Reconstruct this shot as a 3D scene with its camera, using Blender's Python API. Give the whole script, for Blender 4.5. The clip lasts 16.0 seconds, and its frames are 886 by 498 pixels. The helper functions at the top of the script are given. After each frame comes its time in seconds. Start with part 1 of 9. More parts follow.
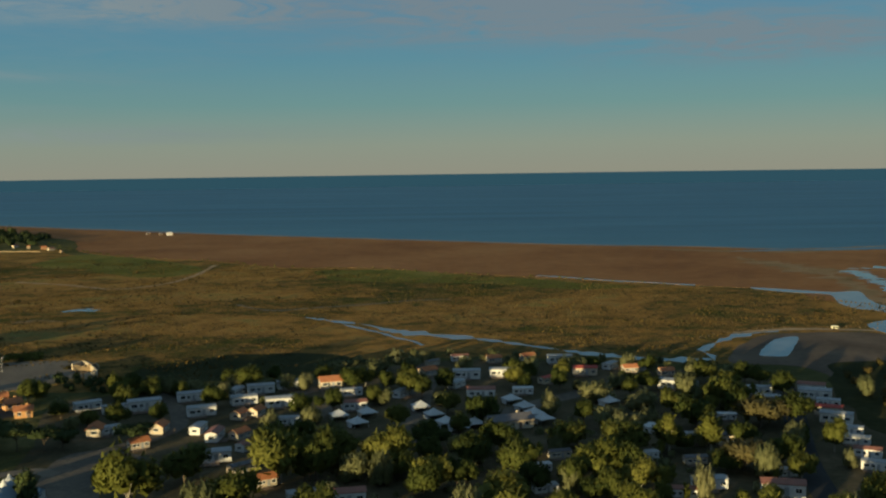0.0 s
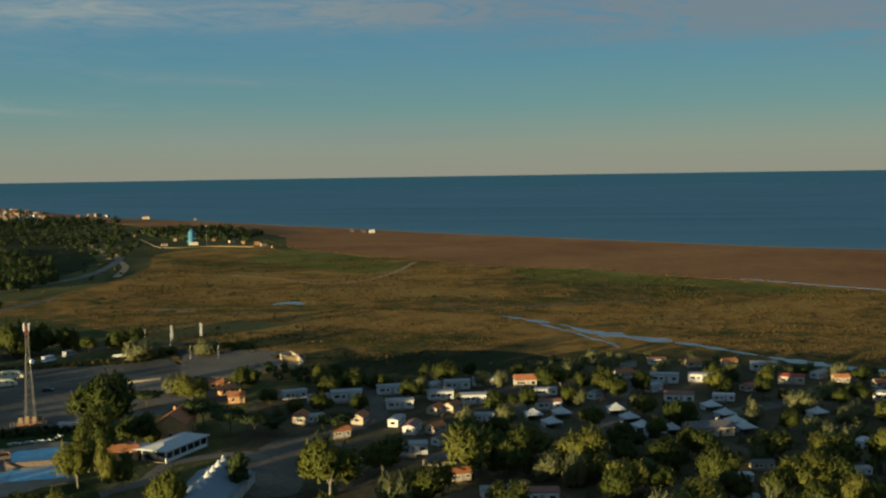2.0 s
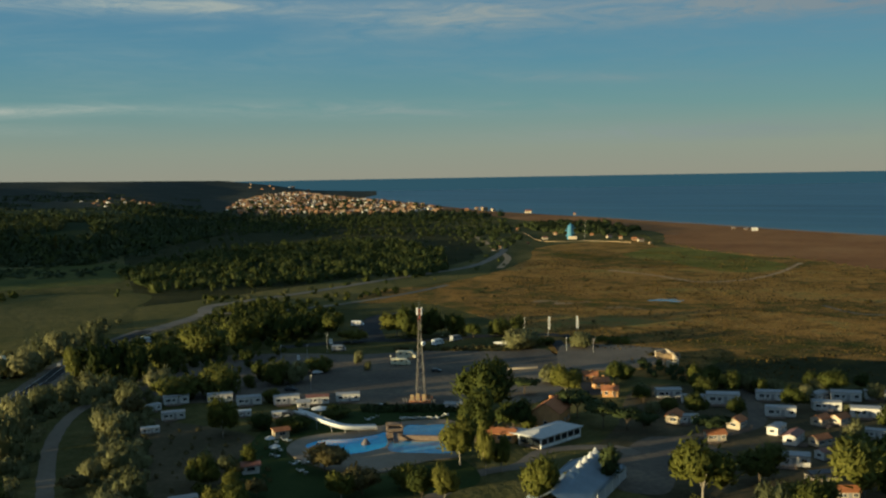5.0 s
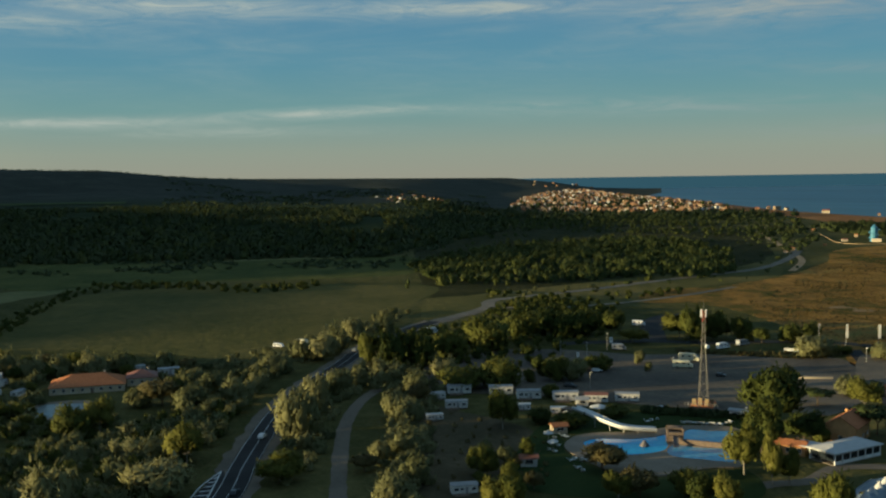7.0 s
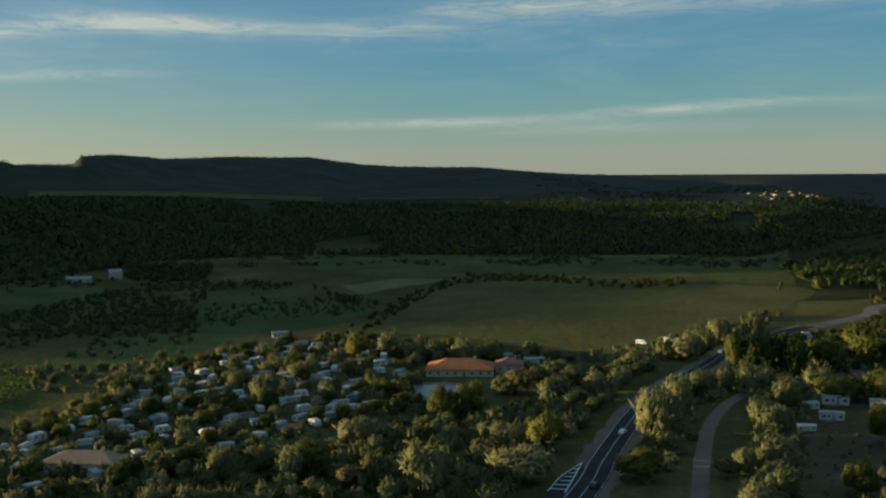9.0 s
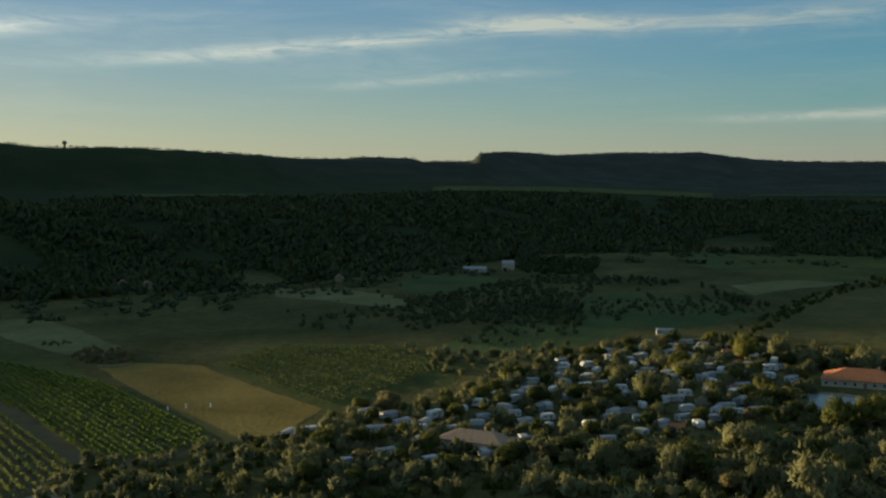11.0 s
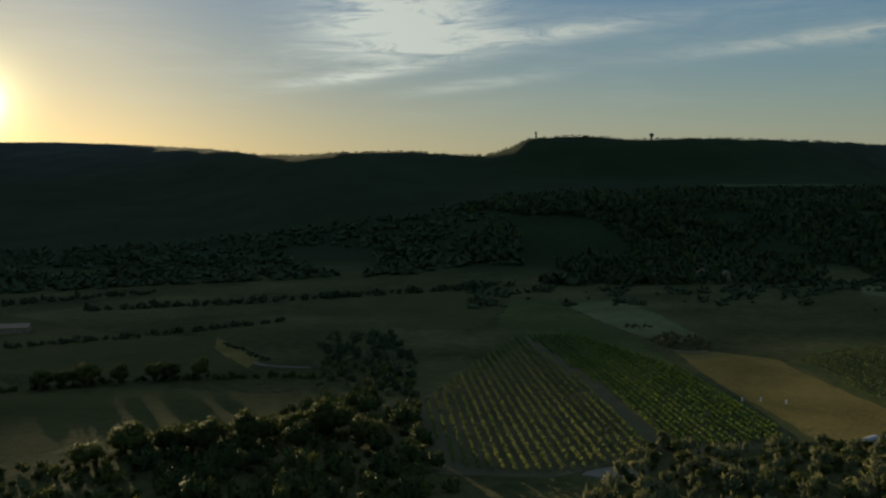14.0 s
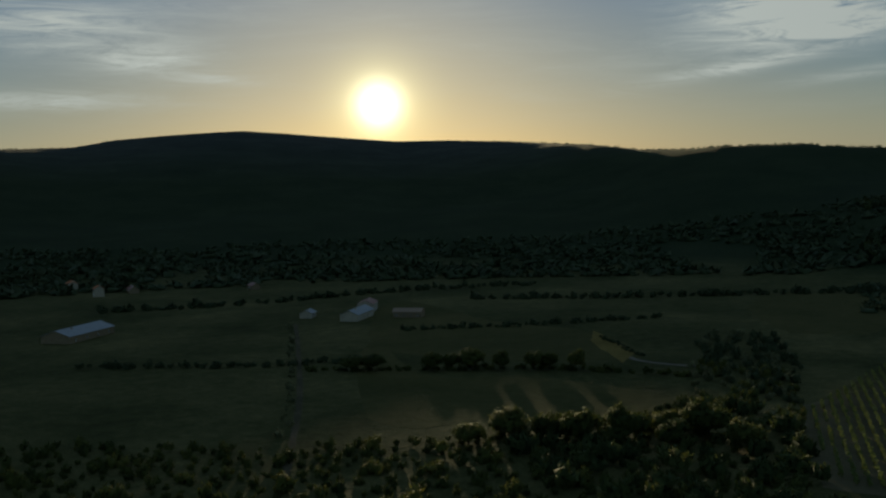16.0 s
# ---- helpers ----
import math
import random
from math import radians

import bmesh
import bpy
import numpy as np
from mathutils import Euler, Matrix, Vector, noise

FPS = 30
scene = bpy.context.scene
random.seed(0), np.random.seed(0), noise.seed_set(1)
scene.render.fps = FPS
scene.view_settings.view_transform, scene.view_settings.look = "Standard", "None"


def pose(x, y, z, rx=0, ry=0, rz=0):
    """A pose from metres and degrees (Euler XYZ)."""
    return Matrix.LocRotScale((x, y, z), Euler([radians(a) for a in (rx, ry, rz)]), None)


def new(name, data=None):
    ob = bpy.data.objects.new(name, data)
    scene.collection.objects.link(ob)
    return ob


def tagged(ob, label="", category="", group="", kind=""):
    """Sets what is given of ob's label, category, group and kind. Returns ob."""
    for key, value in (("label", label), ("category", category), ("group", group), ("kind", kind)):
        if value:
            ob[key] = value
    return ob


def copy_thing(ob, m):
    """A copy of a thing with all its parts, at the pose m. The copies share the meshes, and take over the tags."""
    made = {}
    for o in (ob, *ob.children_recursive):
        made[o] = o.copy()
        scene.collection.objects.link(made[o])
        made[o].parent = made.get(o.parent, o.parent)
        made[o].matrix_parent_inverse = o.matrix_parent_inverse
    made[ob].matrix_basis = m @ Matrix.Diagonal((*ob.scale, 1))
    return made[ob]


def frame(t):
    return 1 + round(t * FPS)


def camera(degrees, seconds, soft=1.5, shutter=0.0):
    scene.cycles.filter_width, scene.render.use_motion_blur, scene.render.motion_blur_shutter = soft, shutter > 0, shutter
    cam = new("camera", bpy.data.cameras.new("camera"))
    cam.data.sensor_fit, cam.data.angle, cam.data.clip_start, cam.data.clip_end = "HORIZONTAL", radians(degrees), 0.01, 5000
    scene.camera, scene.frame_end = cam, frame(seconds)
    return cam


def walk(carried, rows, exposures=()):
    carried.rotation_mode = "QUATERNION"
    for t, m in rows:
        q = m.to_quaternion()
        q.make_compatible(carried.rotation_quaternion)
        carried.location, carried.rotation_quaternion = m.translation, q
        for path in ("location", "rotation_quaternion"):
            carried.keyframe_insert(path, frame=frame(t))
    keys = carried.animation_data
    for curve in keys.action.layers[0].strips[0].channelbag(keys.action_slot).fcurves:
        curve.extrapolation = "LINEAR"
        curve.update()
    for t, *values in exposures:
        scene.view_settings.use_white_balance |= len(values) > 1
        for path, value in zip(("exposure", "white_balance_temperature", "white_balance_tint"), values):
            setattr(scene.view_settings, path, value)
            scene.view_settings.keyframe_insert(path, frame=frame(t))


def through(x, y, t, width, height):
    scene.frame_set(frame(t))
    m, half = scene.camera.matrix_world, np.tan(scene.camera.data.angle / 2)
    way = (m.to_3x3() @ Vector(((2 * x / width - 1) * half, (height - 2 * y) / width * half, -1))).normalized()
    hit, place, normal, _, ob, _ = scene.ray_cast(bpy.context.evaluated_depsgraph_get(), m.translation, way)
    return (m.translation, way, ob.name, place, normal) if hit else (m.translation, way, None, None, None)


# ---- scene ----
cam = camera(47.53, 16.0, soft=2.25)
EYE = 80.0
# seconds, yaw, pitch, lean: the drone hovers and turns on the spot
TURN = [
    (0.0, 0.00, -4.49, 0.80),
    (0.5, 1.74, -4.45, 0.83),
    (1.0, 4.36, -4.44, 0.87),
    (1.5, 8.02, -4.40, 0.86),
    (2.0, 11.18, -4.37, 0.88),
    (2.5, 14.96, -4.36, 0.90),
    (3.0, 18.21, -4.35, 0.94),
    (3.5, 22.05, -4.32, 0.90),
    (4.0, 25.43, -4.31, 0.98),
    (6.5, 44.22, -4.21, 0.87),
    (7.0, 48.48, -4.17, 0.92),
    (7.5, 53.49, -4.15, 0.88),
    (8.0, 58.32, -4.12, 0.92),
    (8.5, 63.83, -4.09, 0.93),
    (9.0, 69.12, -4.06, 0.97),
    (11.5, 96.36, -3.91, 1.12),
    (12.0, 101.69, -3.88, 1.29),
    (12.5, 107.06, -3.88, 1.19),
    (13.0, 112.40, -3.85, 1.26),
    (13.5, 117.77, -3.84, 1.24),
    (14.0, 123.13, -3.84, 1.27),
    (14.5, 128.48, -3.79, 1.39),
    (15.0, 133.83, -3.77, 1.45),
    (15.5, 139.16, -3.68, 1.32),
    (16.0, 144.43, -3.63, 1.43),
]
EXPOSURES = [(0.0, 0.87, 6250, -6), (3.5, 0.92, 6200, -6), (7.0, 1.06, 6200, -6), (9.0, 1.16, 6250, -5), (11.5, 1.16, 6450, -3), (13.0, 0.95, 6400, -2), (14.5, 0.42, 6050, -2), (16.0, 0.18, 5950, -2)]
walk(cam, [(t, pose(0, 0, EYE, 90 + p, r, y)) for t, y, p, r in TURN], EXPOSURES)

# ---- light: low evening sun over the inland ridge, thin clouds ----
SUN_AZ, SUN_EL = 147.95, 4.6          # degrees, turned left from +y; above the horizon
SUN_DIR = Vector((-math.sin(radians(SUN_AZ)) * math.cos(radians(SUN_EL)),
                  math.cos(radians(SUN_AZ)) * math.cos(radians(SUN_EL)), math.sin(radians(SUN_EL))))
sun_data = bpy.data.lights.new("sun", "SUN")
sun_data.energy, sun_data.angle, sun_data.color = 5.0, radians(0.53), (1.0, 0.74, 0.42)
sun = new("sun", sun_data)
sun.matrix_world = Matrix.Translation((0, 0, 500)) @ SUN_DIR.to_track_quat("Z", "Y").to_matrix().to_4x4()


class Nodes:
    """Small helper to wire node trees in short lines."""

    def __init__(self, tree):
        self.tree = tree
        tree.nodes.clear()

    def add(self, kind, **inputs):
        n = self.tree.nodes.new(kind)
        for key, value in inputs.items():
            self.put(n.inputs[int(key[1:]) if key[0] == "i" and key[1:].isdigit() else key.replace("_", " ")], value)
        return n

    def put(self, socket, value):
        if isinstance(value, bpy.types.NodeSocket):
            self.tree.links.new(value, socket)
        else:
            socket.default_value = value

    def math(self, op, a, b=0.0, c=0.0, clamp=False):
        n = self.add("ShaderNodeMath", i0=a, i1=b, i2=c)
        n.operation, n.use_clamp = op, clamp
        return n.outputs[0]

    def vec(self, op, a, b=(0, 0, 0)):
        n = self.add("ShaderNodeVectorMath", i0=a, i1=b)
        n.operation = op
        return n

    def mix(self, fac, a, b, blend="MIX"):
        n = self.tree.nodes.new("ShaderNodeMix")
        n.data_type, n.blend_type = "RGBA", blend
        for i, v in ((0, fac), (6, a), (7, b)):
            self.put(n.inputs[i], v)
        return n.outputs[2]

    def ramp(self, fac, *stops):
        n = self.add("ShaderNodeValToRGB", Fac=fac)
        el = n.color_ramp.elements
        while len(el) < len(stops):
            el.new(0.5)
        for e, (p, c) in zip(el, stops):
            e.position = p
            e.color = (*c, 1) if isinstance(c, tuple) else (c, c, c, 1)
        return n.outputs[0]

    def noise(self, vector, scale, detail=4.0, rough=0.55, warp=0.0):
        n = self.add("ShaderNodeTexNoise", Vector=vector, Scale=scale, Detail=detail, Roughness=rough, Distortion=warp)
        return n.outputs[0]


def rgb(*c):
    return (*c, 1.0)


world = bpy.data.worlds.new("sky")
scene.world = world
world.use_nodes = True
w = Nodes(world.node_tree)
way = w.add("ShaderNodeTexCoord").outputs["Generated"]
sky = w.add("ShaderNodeTexSky")
sky.sky_type, sky.sun_disc = "NISHITA", False
sky.sun_elevation, sky.sun_rotation = radians(SUN_EL), radians(-SUN_AZ)
sky.altitude, sky.air_density, sky.dust_density, sky.ozone_density = 80, 1.0, 1.2, 1.6
xyz = w.add("ShaderNodeSeparateXYZ", Vector=way)
up = xyz.outputs[2]
towards = w.vec("DOT_PRODUCT", way, tuple(SUN_DIR)).outputs["Value"]
# colours of the clear evening sky by height, away from the sun and round it
height = w.math("MULTIPLY", up, 2.0, clamp=True)
away = w.ramp(height, (0.0, (2.4, 2.2, 1.85)), (0.05, (2.05, 2.2, 1.95)), (0.13, (1.1, 1.98, 2.2)), (0.22, (0.72, 1.7, 2.45)), (0.32, (0.62, 1.5, 2.5)), (0.6, (0.85, 1.5, 2.3)), (1.0, (1.05, 1.6, 2.4)))
near = w.ramp(height, (0.0, (3.5, 3.1, 2.05)), (0.09, (2.9, 2.9, 2.3)), (0.2, (1.9, 2.4, 2.7)), (0.35, (1.25, 1.95, 2.95)), (1.0, (0.9, 1.5, 2.7)))
side = w.ramp(towards, (0.2, 0.0), (0.98, 1.0))
clear = w.mix(side, away, near)
base = w.mix(0.14, clear, sky.outputs[0])
# thin clouds: a faint streaky veil, and wisps drawn out along the sky; turn, height, half widths, slope, density
WISPS = [(-7, 7.9, 9, 0.9, 0.0, 1.4), (-18, 6.8, 7, 1.1, 0.0, 1.6), (-3, 9.3, 10, 0.8, 0.0, 1.4), (14, 8.9, 9, 0.9, 0.0, 1.5), (31, 8.6, 7, 0.9, 0.0, 0.9), (3, 7.2, 6, 0.35, -0.05, 0.4),
         (19, 2.1, 9, 0.5, 0.0, 0.55), (30, 3.6, 8, 0.4, 0.0, 0.4), (24, 5.2, 6, 0.25, 0.03, 0.35),
         (55, 3.6, 5.5, 0.3, -0.035, 1.0), (69, 3.1, 6, 0.24, -0.01, 1.0), (40, 3.7, 7, 0.45, 0.0, 0.45), (160.5, 7.2, 2.8, 0.8, 0.0, 1.1), (60, 2.6, 7, 0.3, 0.0, 0.5), (47, 9.3, 9, 0.5, 0.0, 0.9), (64, 9.3, 6, 0.6, 0.0, 0.9),
         (84, 8.5, 5, 0.42, 0.03, 1.3), (74, 8.2, 6, 0.5, 0.0, 0.7), (97, 7.6, 11, 0.4, -0.075, 1.0), (92, 5.6, 5, 0.25, -0.05, 0.6), (125.5, 9.3, 4.2, 1.7, 0.0, 1.9), (124, 7.9, 4.6, 0.8, -0.05, 1.2), (127.5, 6.1, 4.0, 0.36, -0.14, 1.3), (117, 8.0, 7, 0.5, -0.1, 0.8), (121, 5.4, 4, 0.3, -0.1, 0.6),
         (166, 8.8, 5.5, 1.2, 0.0, 0.9), (166, 4.9, 5, 0.42, 0.0, 1.0), (157, 6.1, 2.2, 0.3, 0.05, 0.8), (200, 9, 12, 2, 0, 0.7), (-60, 9, 20, 2, 0, 0.6)]
turn_at = w.math("MULTIPLY", w.math("ARCTAN2", w.math("MULTIPLY", xyz.outputs[0], -1.0), xyz.outputs[1]), 57.29578)
high_at = w.math("MULTIPLY", w.math("ARCSINE", up), 57.29578)
spread = w.add("ShaderNodeCombineXYZ", X=w.math("MULTIPLY", turn_at, 0.11), Y=w.math("MULTIPLY", high_at, 0.75), Z=w.math("MULTIPLY", turn_at, 0.03)).outputs[0]
feather = w.noise(spread, 1.9, 10, 0.7, 1.1)
veil = w.noise(spread, 0.7, 6, 0.6, 0.5)
cloud = w.math("MULTIPLY", w.ramp(veil, (0.42, 0.0), (0.8, 1.0)), w.ramp(up, (0.03, 0.0), (0.14, 0.45)))
for a, e, wa, we, slope, thick in WISPS:
    da = w.math("SUBTRACT", turn_at, float(a))
    de = w.math("SUBTRACT", w.math("SUBTRACT", high_at, float(e)), w.math("MULTIPLY", da, float(slope)))
    q = w.math("ADD", w.math("POWER", w.math("ABSOLUTE", w.math("MULTIPLY", da, 1.0 / wa)), 2.0), w.math("POWER", w.math("ABSOLUTE", w.math("MULTIPLY", de, 1.0 / we)), 2.0))
    puff = w.math("MULTIPLY", w.math("EXPONENT", w.math("MULTIPLY", q, -1.0)), thick * 1.3)
    cloud = w.math("ADD", cloud, puff)
cloud = w.math("MULTIPLY", cloud, w.ramp(feather, (0.3, 0.0), (0.7, 1.0)), clamp=True)
sunward = w.math("POWER", w.math("MAXIMUM", towards, 0.0), 3.0)
cloud_tint = w.mix(sunward, w.mix(w.ramp(w.math("MULTIPLY_ADD", towards, 0.5, 0.5), (0.12, 0.0), (0.45, 1.0)), rgb(1.5, 1.65, 1.95), rgb(3.2, 3.15, 2.9)), rgb(6.6, 6.3, 5.7))
with_cloud = w.mix(w.math("MULTIPLY", cloud, 0.85), base, cloud_tint)
# aureole and the blinding disc
near_sun = w.math("MAXIMUM", towards, 0.0)
glow = w.math("POWER", near_sun, 90.0)
halo = w.math("POWER", near_sun, 1100.0)
core = w.math("POWER", near_sun, 5500.0)
lit = w.mix(1.0, with_cloud, w.mix(glow, rgb(0, 0, 0), rgb(1.0, 0.75, 0.32)), "ADD")
lit = w.mix(1.0, lit, w.mix(halo, rgb(0, 0, 0), rgb(5.5, 4.3, 1.8)), "ADD")
lit = w.mix(1.0, lit, w.mix(core, rgb(0, 0, 0), rgb(26, 23, 15)), "ADD")
# below the level the far sea goes on to the true horizon
below = w.math("LESS_THAN", up, -0.0042)
final = w.mix(below, lit, rgb(0.24, 0.56, 0.8))
back = w.add("ShaderNodeBackground", Color=final, Strength=0.075)
w.tree.links.new(back.outputs[0], w.add("ShaderNodeOutputWorld").inputs[0])

# ---- materials ----
def material(name, build, rough=0.85, metallic=0.0, bump=0.0, bump_scale=1.0):
    """A principled material; build(n, place) returns the colour and, if it likes, a height for the relief."""
    m = bpy.data.materials.new(name)
    m.use_nodes = True
    n = Nodes(m.node_tree)
    place = n.add("ShaderNodeNewGeometry").outputs["Position"]
    made = build(n, place)
    colour, height = made if isinstance(made, tuple) and len(made) == 2 else (made, None)
    p = n.add("ShaderNodeBsdfPrincipled", Base_Color=colour, Roughness=rough, Metallic=metallic)
    p.inputs["Specular IOR Level"].default_value = 0.03 if rough > 0.8 else 0.4
    if height is not None and bump:
        b = n.add("ShaderNodeBump", Strength=bump, Distance=bump_scale, Height=height)
        n.tree.links.new(b.outputs[0], p.inputs["Normal"])
    n.tree.links.new(p.outputs[0], n.add("ShaderNodeOutputMaterial").inputs[0])
    m["p"] = p.name
    return m


def plain(name, c, rough=0.7, metallic=0.0, vary=0.25, size=0.8):
    """One paint or stuff with stains at two scales and a little change from piece to piece."""
    def build(n, place):
        stain = n.noise(place, size, 5, 0.6)
        fine = n.noise(place, size * 9, 3, 0.6)
        f = n.math("ADD", n.math("MULTIPLY", stain, 0.7), n.math("MULTIPLY", fine, 0.3))
        dark, light = [tuple(v * k for v in c) for k in (1 - vary, 1 + vary * 0.7)]
        col = n.ramp(f, (0.3, dark), (0.7, light))
        rnd = n.add("ShaderNodeObjectInfo").outputs["Random"]
        return n.mix(1.0, col, n.ramp(rnd, (0.0, 0.85), (1.0, 1.0)), "MULTIPLY"), fine
    return material(name, build, rough, metallic, 0.15, 0.02)


def earth(name, stops, scale, detail_scale, patches=None, bump=0.4, bump_scale=0.5, rough=0.95):
    """Ground cover: patches of several tones at a large and a small scale."""
    def build(n, place):
        a = n.noise(place, scale, 6, 0.6, 0.3)
        b = n.noise(place, detail_scale, 5, 0.7)
        f = n.math("ADD", n.math("MULTIPLY", a, 0.6), n.math("MULTIPLY", b, 0.4))
        return n.ramp(f, *stops), b
    return material(name, build, rough, 0, bump, bump_scale)


M = {}
def inland_build(n, place):
    """Dry scrub on the flat; dense dark garrigue on the slopes; the far ridge greyed as if by haze."""
    a = n.noise(place, 0.012, 6, 0.6, 0.3)
    b = n.noise(place, 0.15, 5, 0.7)
    f = n.math("ADD", n.math("MULTIPLY", a, 0.6), n.math("MULTIPLY", b, 0.4))
    fine = n.noise(place, 0.7, 5, 0.75)
    g = n.math("ADD", n.math("MULTIPLY", f, 0.75), n.math("MULTIPLY", fine, 0.25))
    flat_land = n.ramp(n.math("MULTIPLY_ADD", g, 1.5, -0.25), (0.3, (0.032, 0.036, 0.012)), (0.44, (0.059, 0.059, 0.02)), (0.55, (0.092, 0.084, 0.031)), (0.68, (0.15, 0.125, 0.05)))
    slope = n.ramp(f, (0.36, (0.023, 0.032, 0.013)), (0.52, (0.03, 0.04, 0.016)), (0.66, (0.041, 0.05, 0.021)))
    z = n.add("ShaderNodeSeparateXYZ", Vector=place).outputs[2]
    # haze put into the colour: greyer ground, blended in with distance below
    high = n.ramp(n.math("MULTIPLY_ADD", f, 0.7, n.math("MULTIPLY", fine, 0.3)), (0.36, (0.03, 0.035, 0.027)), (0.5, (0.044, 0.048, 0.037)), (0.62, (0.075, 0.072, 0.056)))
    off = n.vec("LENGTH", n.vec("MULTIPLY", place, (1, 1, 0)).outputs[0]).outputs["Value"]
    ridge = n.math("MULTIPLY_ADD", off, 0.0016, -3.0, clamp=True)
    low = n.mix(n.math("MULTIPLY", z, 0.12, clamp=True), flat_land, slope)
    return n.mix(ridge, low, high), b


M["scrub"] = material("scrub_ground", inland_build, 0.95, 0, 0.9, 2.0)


def marsh_build(n, place):
    """Salt marsh: drawn-out belts of dull brown, rust and green, with dark rushes, bare mud and pale salt in spots."""
    long = n.vec("MULTIPLY", place, (0.5, 1.0, 1.0)).outputs[0]
    belt = n.noise(long, 0.008, 6, 0.62, 0.9)
    patch = n.noise(place, 0.045, 7, 0.72, 0.5)
    fine = n.noise(place, 0.4, 5, 0.75)
    f = n.math("ADD", n.math("MULTIPLY", belt, 0.42), n.math("ADD", n.math("MULTIPLY", patch, 0.38), n.math("MULTIPLY", fine, 0.2)))
    f = n.math("MULTIPLY_ADD", f, 2.3, -0.62)
    col = n.ramp(f, (0.3, (0.038, 0.05, 0.014)), (0.41, (0.1, 0.086, 0.022)), (0.48, (0.16, 0.104, 0.033)), (0.54, (0.25, 0.137, 0.037)), (0.62, (0.325, 0.182, 0.053)), (0.74, (0.225, 0.18, 0.056)))
    rush = n.ramp(n.noise(long, 0.022, 7, 0.78, 1.2), (0.55, 0.0), (0.64, 0.65))
    col = n.mix(rush, col, rgb(0.036, 0.044, 0.013))
    spots = n.ramp(n.noise(place, 0.16, 4, 0.7, 0.3), (0.56, 0.0), (0.66, 0.55))
    col = n.mix(spots, col, rgb(0.045, 0.042, 0.014))
    salt = n.ramp(n.noise(long, 0.03, 6, 0.7, 0.6), (0.64, 0.0), (0.72, 0.5))
    return n.mix(salt, col, rgb(0.26, 0.19, 0.11)), fine


M["marsh"] = material("marsh_grass", marsh_build, 0.95, 0, 1.0, 2.0)
M["dune"] = earth("grassy_dune_sand", [(0.36, (0.16, 0.115, 0.05)), (0.5, (0.25, 0.165, 0.085)), (0.64, (0.33, 0.23, 0.13))], 0.03, 0.2, bump=0.8, bump_scale=1.0)
M["pale_meadow"] = earth("pale_mown_meadow", [(0.38, (0.1, 0.104, 0.042)), (0.5, (0.142, 0.138, 0.058)), (0.62, (0.19, 0.175, 0.08))], 0.02, 0.2, bump=0.7, bump_scale=1.0)
M["marsh_green"] = earth("marsh_edge_grass", [(0.36, (0.07, 0.08, 0.018)), (0.5, (0.125, 0.118, 0.026)), (0.64, (0.2, 0.16, 0.045))], 0.02, 0.2, bump=0.9, bump_scale=1.5)
M["mud"] = earth("brown_mud", [(0.38, (0.09, 0.068, 0.05)), (0.62, (0.16, 0.12, 0.085))], 0.03, 0.3, bump=0.4)
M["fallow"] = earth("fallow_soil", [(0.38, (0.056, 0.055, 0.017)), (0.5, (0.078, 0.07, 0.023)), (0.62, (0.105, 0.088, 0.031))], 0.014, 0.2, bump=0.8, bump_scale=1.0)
M["pale_road"] = earth("pale_worn_road", [(0.38, (0.13, 0.12, 0.1)), (0.62, (0.22, 0.19, 0.15))], 0.05, 0.6, bump=0.2)
# dark grass tone; in the sheet below the camp it paints tree shade
M["damp_grass"] = earth("damp_grass", [(0.38, (0.022, 0.026, 0.01)), (0.5, (0.035, 0.036, 0.014)), (0.62, (0.055, 0.05, 0.02))], 0.03, 0.3, bump=0.9, bump_scale=1.5)
M["camp_earth"] = earth("trodden_earth", [(0.36, (0.045, 0.042, 0.022)), (0.5, (0.08, 0.066, 0.038)), (0.64, (0.13, 0.1, 0.062))], 0.04, 0.5, bump=0.6, bump_scale=0.6)
M["dry_meadow"] = earth("dry_meadow_grass", [(0.38, (0.066, 0.068, 0.023)), (0.5, (0.1, 0.09, 0.031)), (0.62, (0.145, 0.118, 0.043))], 0.012, 0.15, bump=0.9, bump_scale=1.5)
M["sand"] = earth("tidal_sand", [(0.36, (0.19, 0.088, 0.037)), (0.5, (0.25, 0.122, 0.05)), (0.64, (0.31, 0.162, 0.068))], 0.008, 0.08, bump=0.8, bump_scale=1.5)
M["bright_sand"] = earth("dry_sand", [(0.35, (0.30, 0.20, 0.11)), (0.65, (0.42, 0.30, 0.18))], 0.03, 0.3, bump=0.7, bump_scale=1.0)
M["dirt"] = earth("dusty_ground", [(0.35, (0.12, 0.102, 0.08)), (0.65, (0.2, 0.165, 0.125))], 0.05, 0.6, bump=0.5)
M["meadow"] = earth("meadow_grass", [(0.36, (0.045, 0.058, 0.018)), (0.5, (0.078, 0.086, 0.026)), (0.64, (0.12, 0.112, 0.037))], 0.02, 0.2, bump=0.9, bump_scale=1.5)
M["green_field"] = earth("green_field", [(0.36, (0.044, 0.062, 0.022)), (0.5, (0.066, 0.086, 0.03)), (0.64, (0.09, 0.108, 0.038))], 0.02, 0.3, bump=0.8, bump_scale=1.0)
M["straw"] = earth("straw_field", [(0.36, (0.12, 0.092, 0.025)), (0.5, (0.18, 0.13, 0.037)), (0.64, (0.24, 0.172, 0.052))], 0.03, 0.4, bump=0.9, bump_scale=1.0)
M["vine_soil"] = earth("vineyard_soil", [(0.36, (0.08, 0.07, 0.036)), (0.64, (0.15, 0.12, 0.062))], 0.06, 0.6, bump=0.6)
